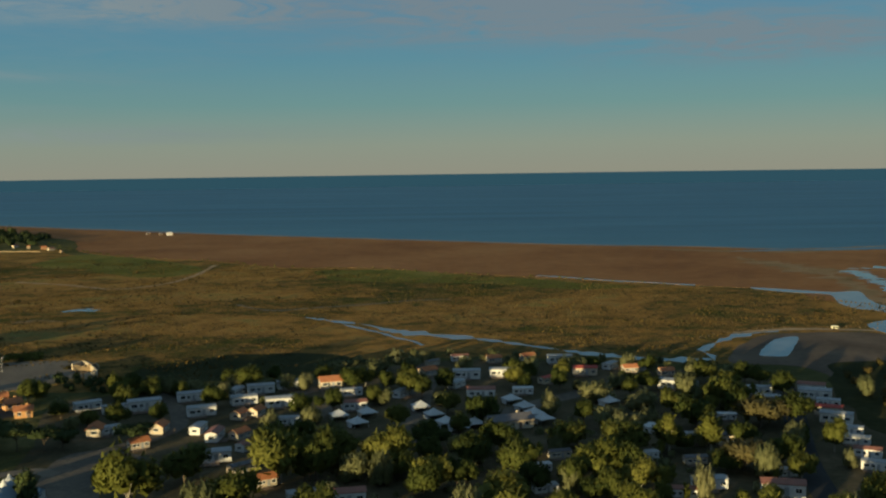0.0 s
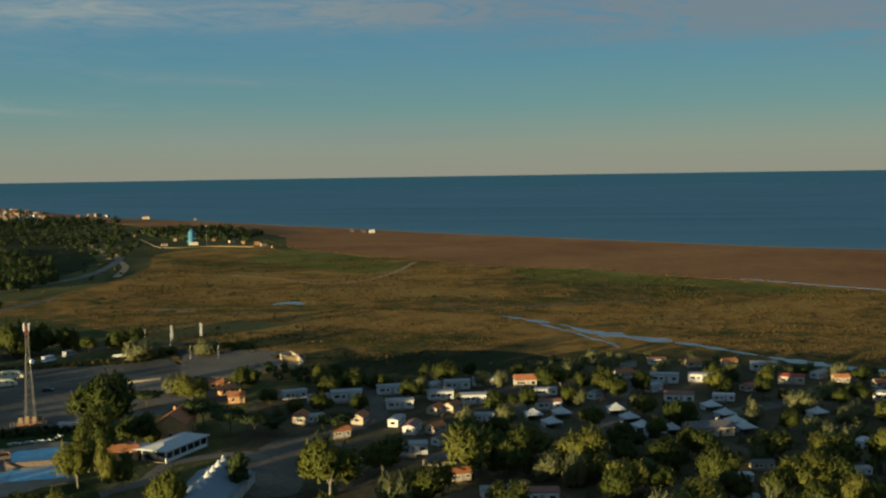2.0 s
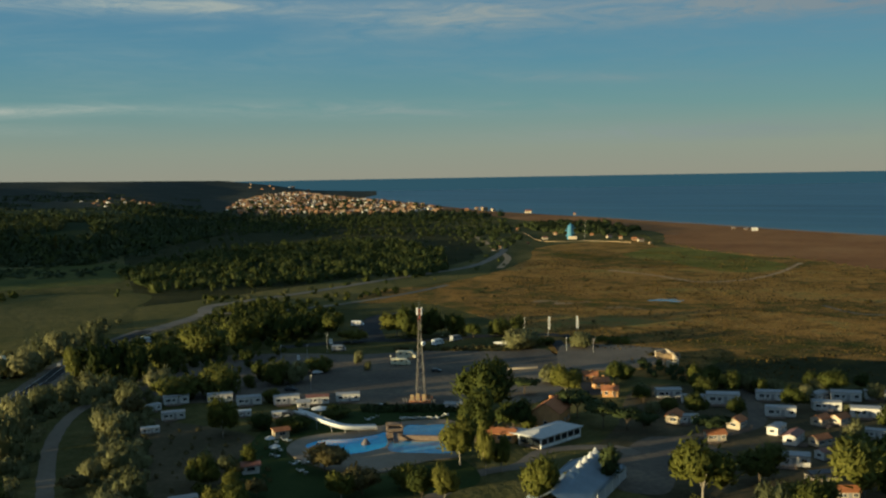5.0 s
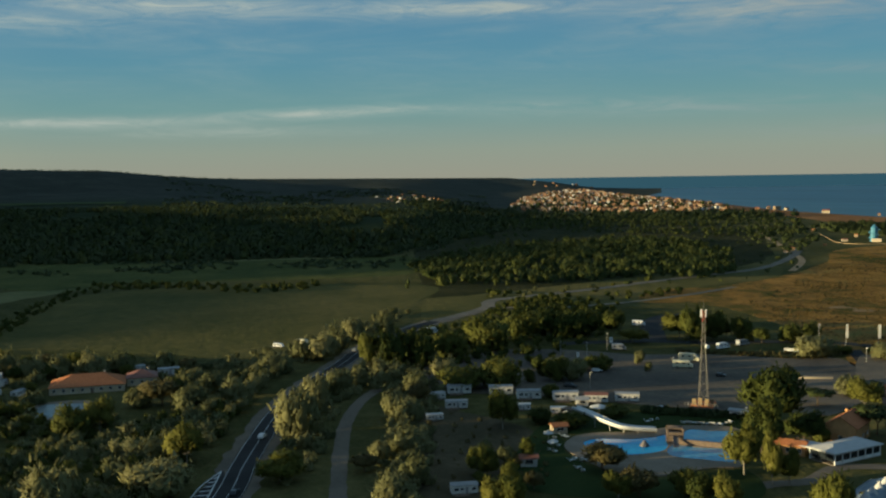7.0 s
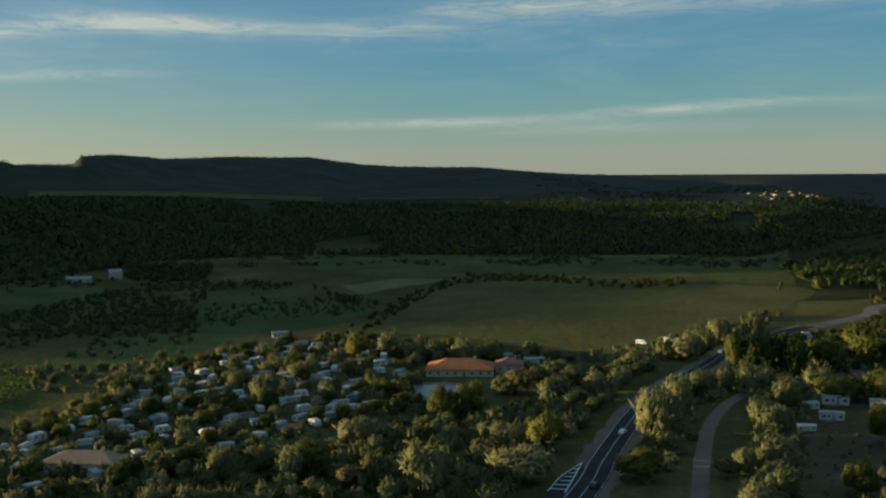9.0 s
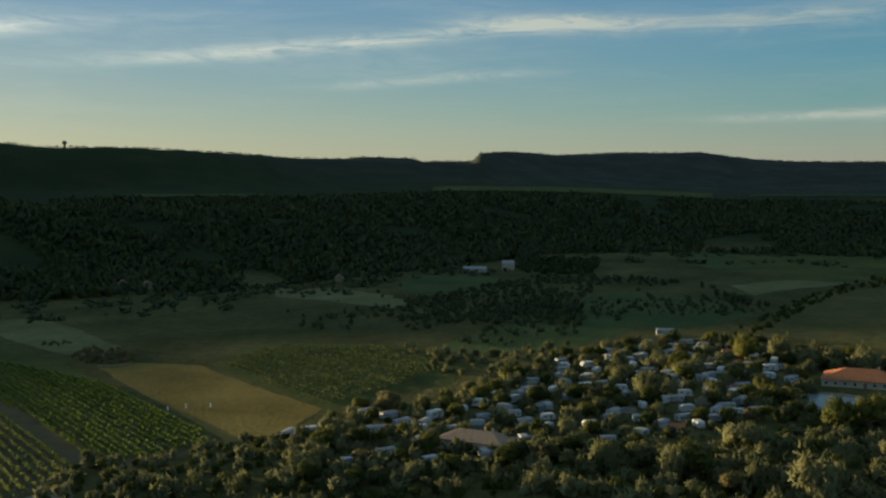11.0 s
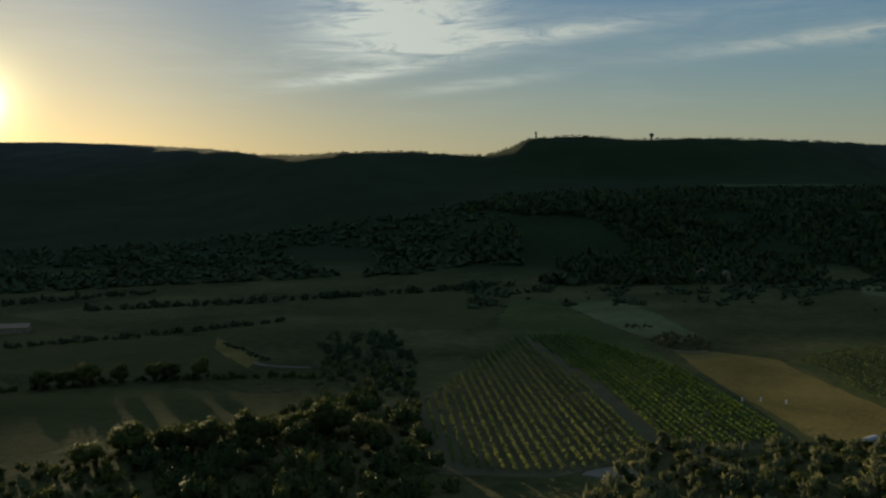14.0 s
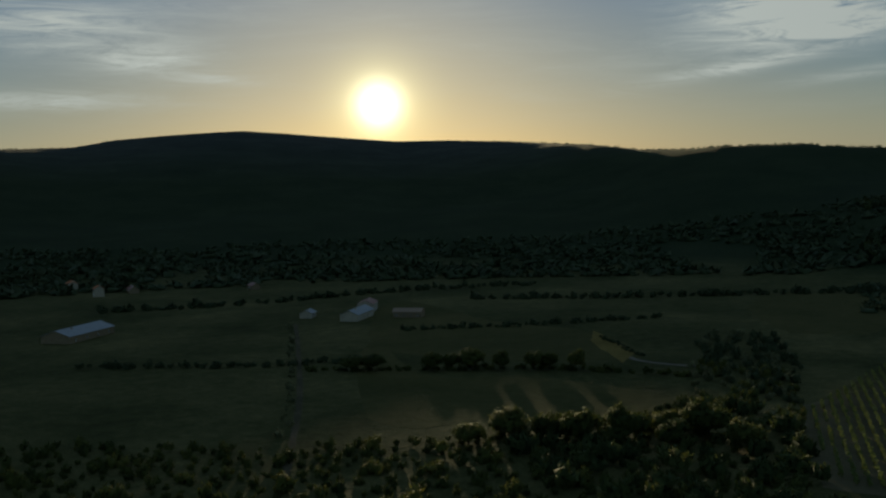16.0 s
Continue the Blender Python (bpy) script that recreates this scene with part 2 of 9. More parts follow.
M["paving"] = earth("pool_paving", [(0.36, (0.17, 0.14, 0.105)), (0.64, (0.26, 0.215, 0.165))], 0.1, 1.2, bump=0.1)
M["lawn"] = earth("mown_lawn", [(0.36, (0.02, 0.034, 0.011)), (0.64, (0.042, 0.058, 0.018))], 0.05, 0.8, bump=0.5)
M["worn_asphalt"] = earth("worn_asphalt", [(0.38, (0.075, 0.066, 0.056)), (0.5, (0.115, 0.097, 0.077)), (0.62, (0.18, 0.145, 0.105))], 0.03, 0.5, bump=0.2, rough=0.9)
M["asphalt"] = earth("asphalt", [(0.35, (0.03, 0.03, 0.031)), (0.65, (0.055, 0.053, 0.051))], 0.08, 1.5, bump=0.1, rough=0.85)


def sea_build(n, place):
    """Evening sea: long wind streaks, paler and sandier over the shallows along the shore."""
    s = n.vec("MULTIPLY", place, (0.25, 1.0, 1.0)).outputs[0]
    wave = n.noise(s, 0.05, 8, 0.65)
    streak = n.noise(n.vec("MULTIPLY", place, (0.0012, 0.009, 1.0)).outputs[0], 1.0, 6, 0.6, 0.4)
    f = n.math("ADD", n.math("MULTIPLY", streak, 0.7), n.math("MULTIPLY", wave, 0.3))
    deep = n.ramp(f, (0.36, (0.015, 0.07, 0.118)), (0.5, (0.03, 0.104, 0.165)), (0.62, (0.054, 0.145, 0.21)))
    xyz = n.add("ShaderNodeSeparateXYZ", Vector=place)
    out = n.math("MULTIPLY_ADD", xyz.outputs[0], 0.55, n.math("MULTIPLY", xyz.outputs[1], 0.835))
    out = n.math("ADD", out, n.math("MULTIPLY", streak, 260.0))
    shore = n.ramp(n.math("MULTIPLY_ADD", out, 0.00125, -1.25, clamp=True), (0.0, 0.55), (0.3, 0.22), (0.8, 0.0))
    return n.mix(shore, deep, rgb(0.075, 0.17, 0.205)), wave


M["sea"] = material("sea_water", sea_build, 0.45, 0, 0.6, 1.5)
M["sea"].node_tree.nodes[M["sea"]["p"]].inputs["Specular IOR Level"].default_value = 0.12
M["water"] = material("still_water", lambda n, place: (n.ramp(n.noise(place, 0.09, 4), (0.35, (0.07, 0.068, 0.06)), (0.65, (0.17, 0.155, 0.135))), n.noise(place, 0.4, 3)), 0.1, 0, 0.03, 0.05)
M["pool_water"] = material("pool_water", lambda n, place: (n.ramp(n.noise(place, 0.5, 3), (0.3, (0.02, 0.27, 0.52)), (0.7, (0.04, 0.36, 0.64))), n.noise(place, 1.5, 3)), 0.1, 0, 0.08, 0.05)
M["shallow_water"] = material("shallow_pool_water", lambda n, place: (n.ramp(n.noise(place, 0.5, 3), (0.3, (0.09, 0.29, 0.44)), (0.7, (0.16, 0.38, 0.52))), n.noise(place, 1.5, 3)), 0.1, 0, 0.08, 0.05)
for name in ("pool_water", "shallow_water"):
    M[name].node_tree.nodes[M[name]["p"]].inputs["Specular IOR Level"].default_value = 0.12
M["line"] = material("road_paint", lambda n, place: n.ramp(n.noise(place, 3.0, 4), (0.3, (0.45, 0.45, 0.43)), (0.6, (0.75, 0.75, 0.72))), 0.7)
M["dull_water"] = material("dull_pool_water", lambda n, place: (n.ramp(n.noise(place, 0.3, 3), (0.3, (0.1, 0.14, 0.15)), (0.7, (0.16, 0.2, 0.2))), n.noise(place, 1.5, 3)), 0.3, 0, 0.08, 0.05)

from mathutils import geometry

# ---- shapes ----
def part(name, bm, mat, parent=None, label="", smooth=False):
    """Links a bmesh as one mesh object under a thing or under a part."""
    me = bpy.data.meshes.new(name)
    if smooth:
        for f in bm.faces:
            f.smooth = True
    bm.to_mesh(me)
    bm.free()
    for m in (mat if isinstance(mat, (list, tuple)) else [mat]):
        me.materials.append(m)
    ob = new(name, me)
    ob.parent = parent
    if label:
        ob["label"] = label
    return ob


def curve_through(pts, closed=True, steps=6):
    """A smooth line through a few points."""
    out, n = [], len(pts)
    P = [Vector((*p, 0)).to_2d() for p in pts]
    for i in range(n if closed else n - 1):
        a, b, c, d = [P[(i + k) % n] if closed else P[min(max(i + k, 0), n - 1)] for k in (-1, 0, 1, 2)]
        for s in range(steps):
            t = s / steps
            out.append(0.5 * ((2 * b) + (c - a) * t + (2 * a - 5 * b + 4 * c - d) * t * t + (3 * b - a - 3 * c + d) * t ** 3))
    if not closed:
        out.append(P[-1])
    return out


def ragged(line, amount, size):
    out = []
    for i, p in enumerate(line):
        q = Vector((p.x / size, p.y / size, 7.3))
        out.append(p + Vector((noise.noise(q), noise.noise(q + Vector((31, 17, 5))))) * amount)
    return out


def sheet(name, pts, z, mat, label="", kind="structure", steps=6, rag=0.0, size=8.0, thick=0.3):
    """A flat piece of ground with a soft outline and a skirt that goes into the ground."""
    if steps > 1:
        line = curve_through(pts, True, steps)
    else:
        line = []
        for i, p in enumerate(pts):
            a, b = Vector(p), Vector(pts[(i + 1) % len(pts)])
            n = max(int((b - a).length / 6), 1)
            line += [a.lerp(b, k / n) for k in range(n)]
    if rag:
        line = ragged(line, rag, size)
    bm = bmesh.new()
    vs = [bm.verts.new((p.x, p.y, z)) for p in line]
    for tri in geometry.tessellate_polygon([[Vector((p.x, p.y, 0)) for p in line]]):
        try:
            f = bm.faces.new([vs[i] for i in tri])
            f.normal_update()
            if f.normal.z < 0:
                f.normal_flip()
        except ValueError:
            pass
    low = [bm.verts.new((p.x, p.y, z - thick)) for p in line] if thick else []
    for i in range(len(low)):
        j = (i + 1) % len(vs)
        bm.faces.new((vs[i], vs[j], low[j], low[i]))
    return tagged(part(name, bm, mat), label, kind=kind)


def strip(name, pts, width, z, mat, label="", kind="structure", parent=None, steps=8, thick=0.0, rag=0.0):
    """A band along a line: road, path, stream."""
    line = curve_through(pts, False, steps)
    bm = bmesh.new()
    rows = []
    for i, p in enumerate(line):
        d = (line[min(i + 1, len(line) - 1)] - line[max(i - 1, 0)]).normalized()
        s = Vector((d.y, -d.x))
        wd = width(i / (len(line) - 1)) if callable(width) else width
        if rag:
            wd *= 1 + rag * noise.noise(Vector((p.x / 6, p.y / 6, 1)))
        rows.append((bm.verts.new((*(p - s * wd / 2), z)), bm.verts.new((*(p + s * wd / 2), z))))
    for a, b in zip(rows, rows[1:]):
        bm.faces.new((a[0], a[1], b[1], b[0]))
    ob = part(name, bm, mat, parent)
    return tagged(ob, label, kind=kind) if parent is None else ob


def polar(az, d):
    return (-d * math.sin(radians(az)), d * math.cos(radians(az)))


# ---- the land: flat by the coast, rising to wooded ridges inland ----
# skyline seen from above the camp: turn to the left of +y, angle over the level, distance of the crest
RIDGE = [(30, -1.12, 4100), (37, -1.10, 4100), (40, -0.92, 4300), (42, -0.5, 4800), (44.8, -0.17, 5000), (51, -0.1, 4500), (60, 0.02, 4000), (62, 0.1, 3700),
         (64, 0.25, 3500), (67, 0.57, 3400), (71.8, 0.68, 3300), (73.7, 0.83, 3300), (76.6, 1.29, 3200), (81.5, 1.38, 3100),
         (84.5, 1.30, 3000), (87.2, 1.57, 2900)]
MESA = [(88.8, 1.52, 2600), (89.2, 1.05, 2600), (92.2, 1.08, 2550), (92.5, 1.26, 2500), (95.5, 1.40, 2450), (97, 1.32, 2400),
        (100.1, 1.42, 2300), (100.8, 1.57, 2200), (104.6, 1.84, 2000), (107.8, 2.04, 1950), (112.9, 2.14, 1900), (114.2, 2.31, 1900),
        (116, 2.44, 1850), (118.4, 2.27, 1820), (119.4, 1.82, 1810), (120.8, 1.43, 1800)]
WOODED = [(123.5, 1.57, 1790), (124.7, 1.74, 1800), (129, 1.76, 1830), (131, 1.65, 1900), (133.5, 1.71, 2080), (136, 2.05, 2400), (138, 2.2, 2650),
          (140.7, 2.36, 2860), (144, 2.48, 2980), (147, 2.5, 3030), (152.4, 2.98, 3020), (155.5, 3.22, 3000), (159.5, 3.02, 2950),
          (162.4, 2.81, 2950), (164.5, 2.47, 2850), (168, 2.42, 2650), (180, 2.2, 2600), (220, 1.2, 2500), (240, -1.0, 2500)]
CREST = np.array(RIDGE + MESA + WOODED)


def smooth01(t):
    t = min(max(t, 0.0), 1.0)
    return t * t * (3 - 2 * t)


# the low wooded hill in front of the ridge: turn, foot, distance of its brow, angle of its bare brow under the level
BROW = np.array([(44, 1500, 2100, -2.1), (48, 1250, 1700, -2.05), (52, 1020, 1500, -2.2), (56, 1030, 1600, -1.95), (62, 1040, 1700, -1.7), (69, 1060, 1750, -1.65), (75, 1080, 1700, -1.65),
                 (78, 1100, 1650, -1.45), (84, 1090, 1600, -1.12), (91, 930, 1450, -0.95), (100, 800, 1400, -1.1), (108, 780, 1300, -1.0), (114, 780, 1200, -1.0), (120, 780, 1100, -1.3), (128, 780, 1100, -1.3)])


def long_slope(x, y, d, foot, far, top, late):
    """A single long slope from its foot to the crest; late holds the rise back to the far end."""
    t = (d - foot) / (far - foot)
    if t <= 0:
        return 0.0
    wave = noise.noise(Vector((x / 420, y / 420, 3))) * 0.16 + noise.noise(Vector((x / 150, y / 150, 8))) * 0.05
    if t < 1:
        s = 0.25 * smooth01(t / 0.5) + 0.75 * smooth01((t - 0.2) / 0.8) ** 1.25
        s = s + (t ** 4 - s) * late
        return max(top * (s + wave * (1 - late) * 4 * t * (1 - t) * 0.35), 0.0)
    return max(top * (1 - 0.25 * (t - 1)), 0.0)


def stepped_slope(x, y, d, az, far, top):
    """A low wooded hill, a terrace of fields behind its brow, then the high ridge."""
    foot, brow, el = [float(np.interp(az, BROW[:, 0], BROW[:, k])) for k in (1, 2, 3)]
    z1 = max(EYE + brow * math.tan(radians(el)), 6.0)
    back = brow + 0.3 * (far - brow)
    z2 = max(EYE + back * math.tan(radians(el + 0.55)), z1)
    roll = noise.noise(Vector((x / 230, y / 230, 5)))
    if d <= foot:
        return 0.0
    if d < brow:
        t = (d - foot) / (brow - foot)
        return max(z1 * (0.55 * smooth01(t * 1.25) + 0.45 * t) + roll * 9 * math.sin(math.pi * t), 0.0)
    if d < back:
        t = (d - brow) / (back - brow)
        return z1 + (z2 - z1) * t + roll * 3 * math.sin(math.pi * t)
    if d < far:
        t = (d - back) / (far - back)
        return z2 + (max(top, z2) - z2) * (0.35 * t + 0.65 * smooth01((t - 0.35) / 0.65)) + roll * 10 * math.sin(math.pi * t)
    return max(top * (1 - 0.25 * (d - far) / far), 0.0)


def land_height(x, y):
    d = math.hypot(x, y)
    az = math.degrees(math.atan2(-x, y))
    if az < -60:
        az += 360
    if d < 500 or az < 30 or az > 240:
        return 0.0
    el = float(np.interp(az, CREST[:, 0], CREST[:, 1]))
    far = float(np.interp(az, CREST[:, 0], CREST[:, 2]))
    top = max(EYE - 1.0 + far * math.tan(radians(el)), 0.0)
    foot = float(np.interp(az, [30, 60, 90, 120, 150, 200], [1500, 1250, 1000, 800, 820, 820]))
    step = min(smooth01((az - 44) / 7), smooth01((127 - az) / 8))
    z = 0.0
    if step < 1:
        z += (1 - step) * long_slope(x, y, d, foot, far, top, smooth01((52 - az) / 6))
    if step > 0:
        z += step * stepped_slope(x, y, d, az, far, top)
    return z


def build_ground():
    azs = [a * 0.3 for a in range(-100, 584)] + [float(a) for a in range(176, 330, 4)]
    ds = [0.0]
    d = 30.0
    while d < 5200:
        ds.append(d)
        d *= 1.03
    verts, faces = [], []
    for a in azs:
        for d in ds:
            x, y = polar(a, d)
            verts.append((x, y, land_height(x, y) if d > 1 else 0.0))
    k, n = len(ds), len(azs)
    for i in range(n):
        j = (i + 1) % n
        for r in range(k - 1):
            faces.append((i * k + r, i * k + r + 1, j * k + r + 1, j * k + r))
    me = bpy.data.meshes.new("ground")
    me.from_pydata(verts, [], faces)
    me.polygons.foreach_set("use_smooth", [True] * len(me.polygons))
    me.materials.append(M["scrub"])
    return tagged(new("ground", me), "dry scrub land rising to wooded ridges", kind="structure")


build_ground()

# ---- coast ----
SHORE = [(-3450, 3450), (-2526.2, 3148.0), (-1977.3, 2685.4), (-1312.4, 2068.9), (-1035.0, 1824.1), (-758.2, 1641.8), (-539.5, 1484.9), (-476.1, 1445.6), (-282.6, 1302.6), (-126.0, 1205.5), (9.0, 1121.8), (126.5, 1048.9), (234.6, 1005.9), (329.7, 953.2), (390.3, 970.3), (430.5, 977.4), (720, 960)]
sheet("sea", SHORE + [(5600, 1300), (4700, 4100), (300, 6200), (-2800, 5500), (-4000, 4150)], 0.12, M["sea"], "calm dark blue evening sea", steps=5, rag=4, size=60, thick=0.0)
sheet("beach", [(-2049.5, 2693.7), (-1312.4, 2068.9), (-1035.0, 1824.1), (-758.2, 1641.8), (-539.5, 1484.9), (-480.9, 1460.5), (-285.2, 1314.7), (-127.0, 1215.8), (9.1, 1130.7), (127.4, 1056.7), (236.3, 1013.1), (332.0, 959.7), (436.5, 991.1), (720, 965), (620, 640), (256.0, 579.5), (222.2, 641.2), (158.9, 680.9), (72.3, 739.2), (-2.9, 782.2), (-68.8, 832.7), (-136.1, 842.3), (-196.8, 903.7), (-284.3, 958.5), (-381.6, 1048.4), (-473.6, 1258.8), (-697.3, 1404.6), (-1001.4, 1698.6), (-1386.2, 2036.3)], 0.08, M["sand"], "wide flat brown tidal sand beach", steps=5, rag=4, size=40)
strip("waterline", [(-767.1, 1653.0), (-480.9, 1460.5), (-285.2, 1314.7), (-127.0, 1215.8), (9.1, 1130.7), (127.4, 1056.7), (236.3, 1013.1), (332.0, 959.7), (430.5, 977.4)], 7.0, 0.14, M["bright_sand"], "pale dry sand along the waterline", rag=0.5)
sheet("marsh", [(-371.5, 1004.8), (-282.4, 952.0), (-195.6, 897.9), (-135.3, 837.3), (-68.4, 827.8), (-2.9, 777.9), (72.0, 735.3), (158.2, 677.6), (221.2, 638.3), (250.8, 567.8), (234.8, 453.9), (169.1, 381.5), (139.2, 400.6), (105.6, 403.0), (72.3, 409.0), (26.9, 424.9), (-30.5, 416.4), (-93.6, 374.0), (-166.8, 370.8), (-213.0, 420.5), (-264.8, 469.8), (-346.4, 517.4), (-382.9, 499.4), (-409.4, 558.6), (-393.4, 632.4), (-419.2, 786.8), (-490.7, 973.6), (-431.3, 1089.8)], 0.05, M["marsh"], "dry brown and green salt marsh grass", steps=5, rag=4, size=20)
strip("stream", [(-76.9, 550.4), (-56.6, 532.0), (-39.9, 518.7), (-27.8, 501.0), (-10.0, 487.3), (17.3, 470.2), (41.2, 448.6), (63.7, 428.7), (85.3, 415.4), (105.8, 412.7), (112.6, 418.5), (112.6, 434.5), (126.1, 456.7), (143.1, 474.3), (168.5, 485.7), (190.5, 485.5), (220.0, 477.8)], lambda t: 3.4 + 6.0 * math.exp(-((t - 0.23) / 0.07) ** 2) + 3.0 * math.exp(-((t - 0.5) / 0.1) ** 2) + 2.0 * math.sin(t * 37) * math.sin(t * 13), 0.07, M["water"], "shallow winding stream reflecting the sky", rag=1.8)
strip("side_stream", [(-52.6, 521.8), (-40.0, 503.9), (-31.3, 492.5), (-23.9, 478.5), (-15.5, 468.2), (-10.4, 455.6)], lambda t: 1.6 + 1.3 * math.sin(t * 17) ** 2, 0.074, M["water"], "narrow side arm of the stream", rag=0.8)
# deep shade of the camp trees, laid down as a dark ground sheet
sheet("damp_grass", [(-110.7, 424.7), (-91.9, 439.1), (-57.0, 439.2), (-36.2, 428.2), (-30.3, 413.9), (-51.7, 396.6), (-81.0, 385.5), (-98.9, 378.4), (-123.6, 388.3), (-125.9, 411.0)], 0.056, M["damp_grass"], "dark grass below the camp with tree shade painted in", rag=4, size=15)
sheet("pond", [(133.4, 423.5), (148.4, 453.4), (156.9, 463.5), (164.4, 464.4), (153.4, 438.3), (144.7, 420.0), (137.6, 417.9)], 0.075, M["water"], "small still pond reflecting the sky", rag=0.6, size=5)
sheet("mud_flat", [(116.3, 408.2), (141.9, 461.6), (165.1, 475.8), (207.4, 468.9), (190.3, 402.9), (152.4, 343.7), (146.7, 362.5), (141.6, 394.6)], 0.06, M["mud"], "bare brown mud flat", rag=2, size=12)
strip("ditch", [(69.3, 751.5), (88.8, 737.0), (117.7, 710.6), (146.0, 692.8), (169.3, 676.2)], 5.0, 0.09, M["water"], "narrow straight water ditch behind the beach", rag=0.6)
sheet("river", [(202.3, 659.2), (223.2, 644.2), (243.1, 629.8), (261.3, 630.7), (251.1, 592.9), (248.8, 563.3), (252.6, 523.3), (231.2, 478.5), (238.3, 539.4), (227.4, 556.1), (229.5, 587.4), (237.8, 616.0), (218.2, 629.8), (203.0, 649.6)], 0.10, M["water"], "shallow river mouth reflecting the sky", steps=3, rag=1.5, size=14)
strip("river_arm", [(305.6, 757.0), (304.8, 736.3), (299.1, 698.5), (290.5, 658.3), (283.4, 616.6)], 13.0, 0.10, M["water"], "side arm of the river mouth", rag=2.0)
strip("river_arm", [(309.8, 769.5), (328.0, 771.4), (341.3, 774.0), (362.6, 770.9)], lambda t: 6 + 16 * t, 0.10, M["water"], "side arm of the river mouth", rag=2.0)
sheet("river_pool", [(211.9, 499.8), (223.2, 510.2), (236.0, 512.9), (215.0, 455.6), (208.8, 472.1), (208.4, 485.7)], 0.10, M["water"], "still pool beside the causeway", rag=1.2, size=8)
strip("sand_bank", [(256.1, 884.0), (263.4, 828.6), (274.4, 792.8), (280.0, 747.9), (277.1, 697.7), (268.5, 648.2), (256.1, 597.6), (252.5, 562.9)], lambda t: 26 - 12 * t, 0.095, M["dune"], "pale grassy sand bank by the river mouth", rag=3)
strip("sand_bank", [(178.4, 1008.7), (249.3, 953.7), (321.1, 928.2), (379.9, 944.4), (421.8, 957.6)], 14, 0.094, M["dune"], "pale sand spit along the shore", rag=2)
strip("marsh_puddle", [(-223.6, 584.6), (-219.3, 593.7), (-210.5, 588.1), (-205.2, 594.8)], lambda t: 2.5 + 5 * math.sin(3.14 * t) ** 2 + 2 * math.sin(t * 19), 0.075, M["water"], "pale broken puddle on the marsh", rag=2.5)
strip("marsh_bare_patch", [(-285.9, 547.2), (-279.6, 559.3), (-264.1, 552.7), (-255.0, 567.4)], lambda t: 3 + 5 * math.sin(t * 7) ** 2, 0.075, M["dune"], "pale bare patch on the marsh", rag=2.5)
strip("marsh_bare_patch", [(-235.4, 542.3), (-225.7, 551.7), (-209.6, 545.5)], lambda t: 2 + 3 * math.sin(t * 5) ** 2, 0.075, M["dune"], "pale bare patch on the marsh", rag=2.0)
strip("marsh_path", [(-322.5, 754.5), (-275.0, 730.1), (-232.4, 700.6), (-206.7, 721.8), (-196.2, 778.3), (-199.8, 871.8)], 4.0, 0.07, M["bright_sand"], "pale worn path over the marsh", rag=0.5)
strip("marsh_path", [(-126.1, 606.7), (-100.9, 579.6), (-75.8, 589.1), (-49.9, 598.9), (-23.4, 614.3), (4.5, 619.5)], 3.0, 0.07, M["dirt"], "worn path over the marsh", rag=0.5)
sheet("green_marsh", [(-365.5, 1003.8), (-288.0, 952.9), (-228.1, 886.5), (-197.9, 822.4), (-230.3, 774.5), (-295.5, 835.9), (-367.2, 896.3)], 0.06, M["marsh_green"], "greener grass at the marsh edge", rag=6, size=20)
sheet("green_marsh", [(-103.4, 809.3), (-39.5, 809.6), (18.6, 758.3), (70.5, 720.3), (126.4, 671.5), (80.0, 664.0), (29.1, 703.7), (-35.2, 718.8), (-77.9, 739.1)], 0.062, M["marsh_green"], "greener grass along the beach", rag=6, size=20)

# ---- car park, lanes and roads ----
sheet("camp_ground", [(-101.7, 235.1), (-122.5, 293.0), (-137.3, 343.9), (-121.1, 360.5), (-96.4, 368.3), (-64.6, 366.3), (-46.1, 387.4), (-16.1, 411.6), (26.6, 419.7), (70.7, 399.5), (111.4, 383.3), (139.0, 353.5), (132.8, 299.0), (105.3, 226.8), (0.9, 221.6)], 0.04, M["camp_earth"], "trodden bare earth and thin grass of the camp", steps=4, rag=2, size=12)
sheet("car_park", [(-314.3, 261.6), (-327.5, 313.8), (-306.2, 340.0), (-272.7, 354.5), (-251.8, 375.0), (-220.5, 390.4), (-204.8, 404.2), (-173.4, 372.5), (-164.1, 332.3), (-168.6, 305.7), (-183.1, 292.1), (-213.7, 276.8), (-248.8, 261.8), (-280.4, 243.8)], 0.05, M["worn_asphalt"], "worn grey asphalt car park", steps=4, rag=0.8, size=10)
sheet("gravel_patch", [(-203.1, 359.4), (-187.9, 370.5), (-165.9, 351.1), (-158.9, 312.6), (-166.2, 301.2), (-179.6, 317.2)], 0.056, M["dirt"], "dusty gravel beside the car park", steps=4, rag=1, size=8)
strip("car_park_island", [(-256.6, 382.2), (-240.5, 394.7), (-225.1, 404.1), (-207.0, 414.3)], 5.0, 0.06, M["meadow"], "rough grass strip between lanes", rag=0.4)
strip("service_lane", [(-316.8, 351.9), (-304.0, 370.7), (-288.5, 387.9), (-266.0, 401.2), (-248.3, 423.3), (-220.8, 442.1), (-197.7, 438.5)], 8.0, 0.055, M["asphalt"], "grey service lane beside the car park")
strip("service_lane", [(-290.4, 390.5), (-317.2, 424.6), (-333.2, 456.4), (-325.3, 485.7)], 12.0, 0.057, M["asphalt"], "grey service lane leaving the car park")
strip("camp_lane", [(-210.7, 427.8), (-182.0, 385.5), (-157.1, 345.0), (-145.2, 328.4)], 6.0, 0.058, M["asphalt"], "camp entrance lane")
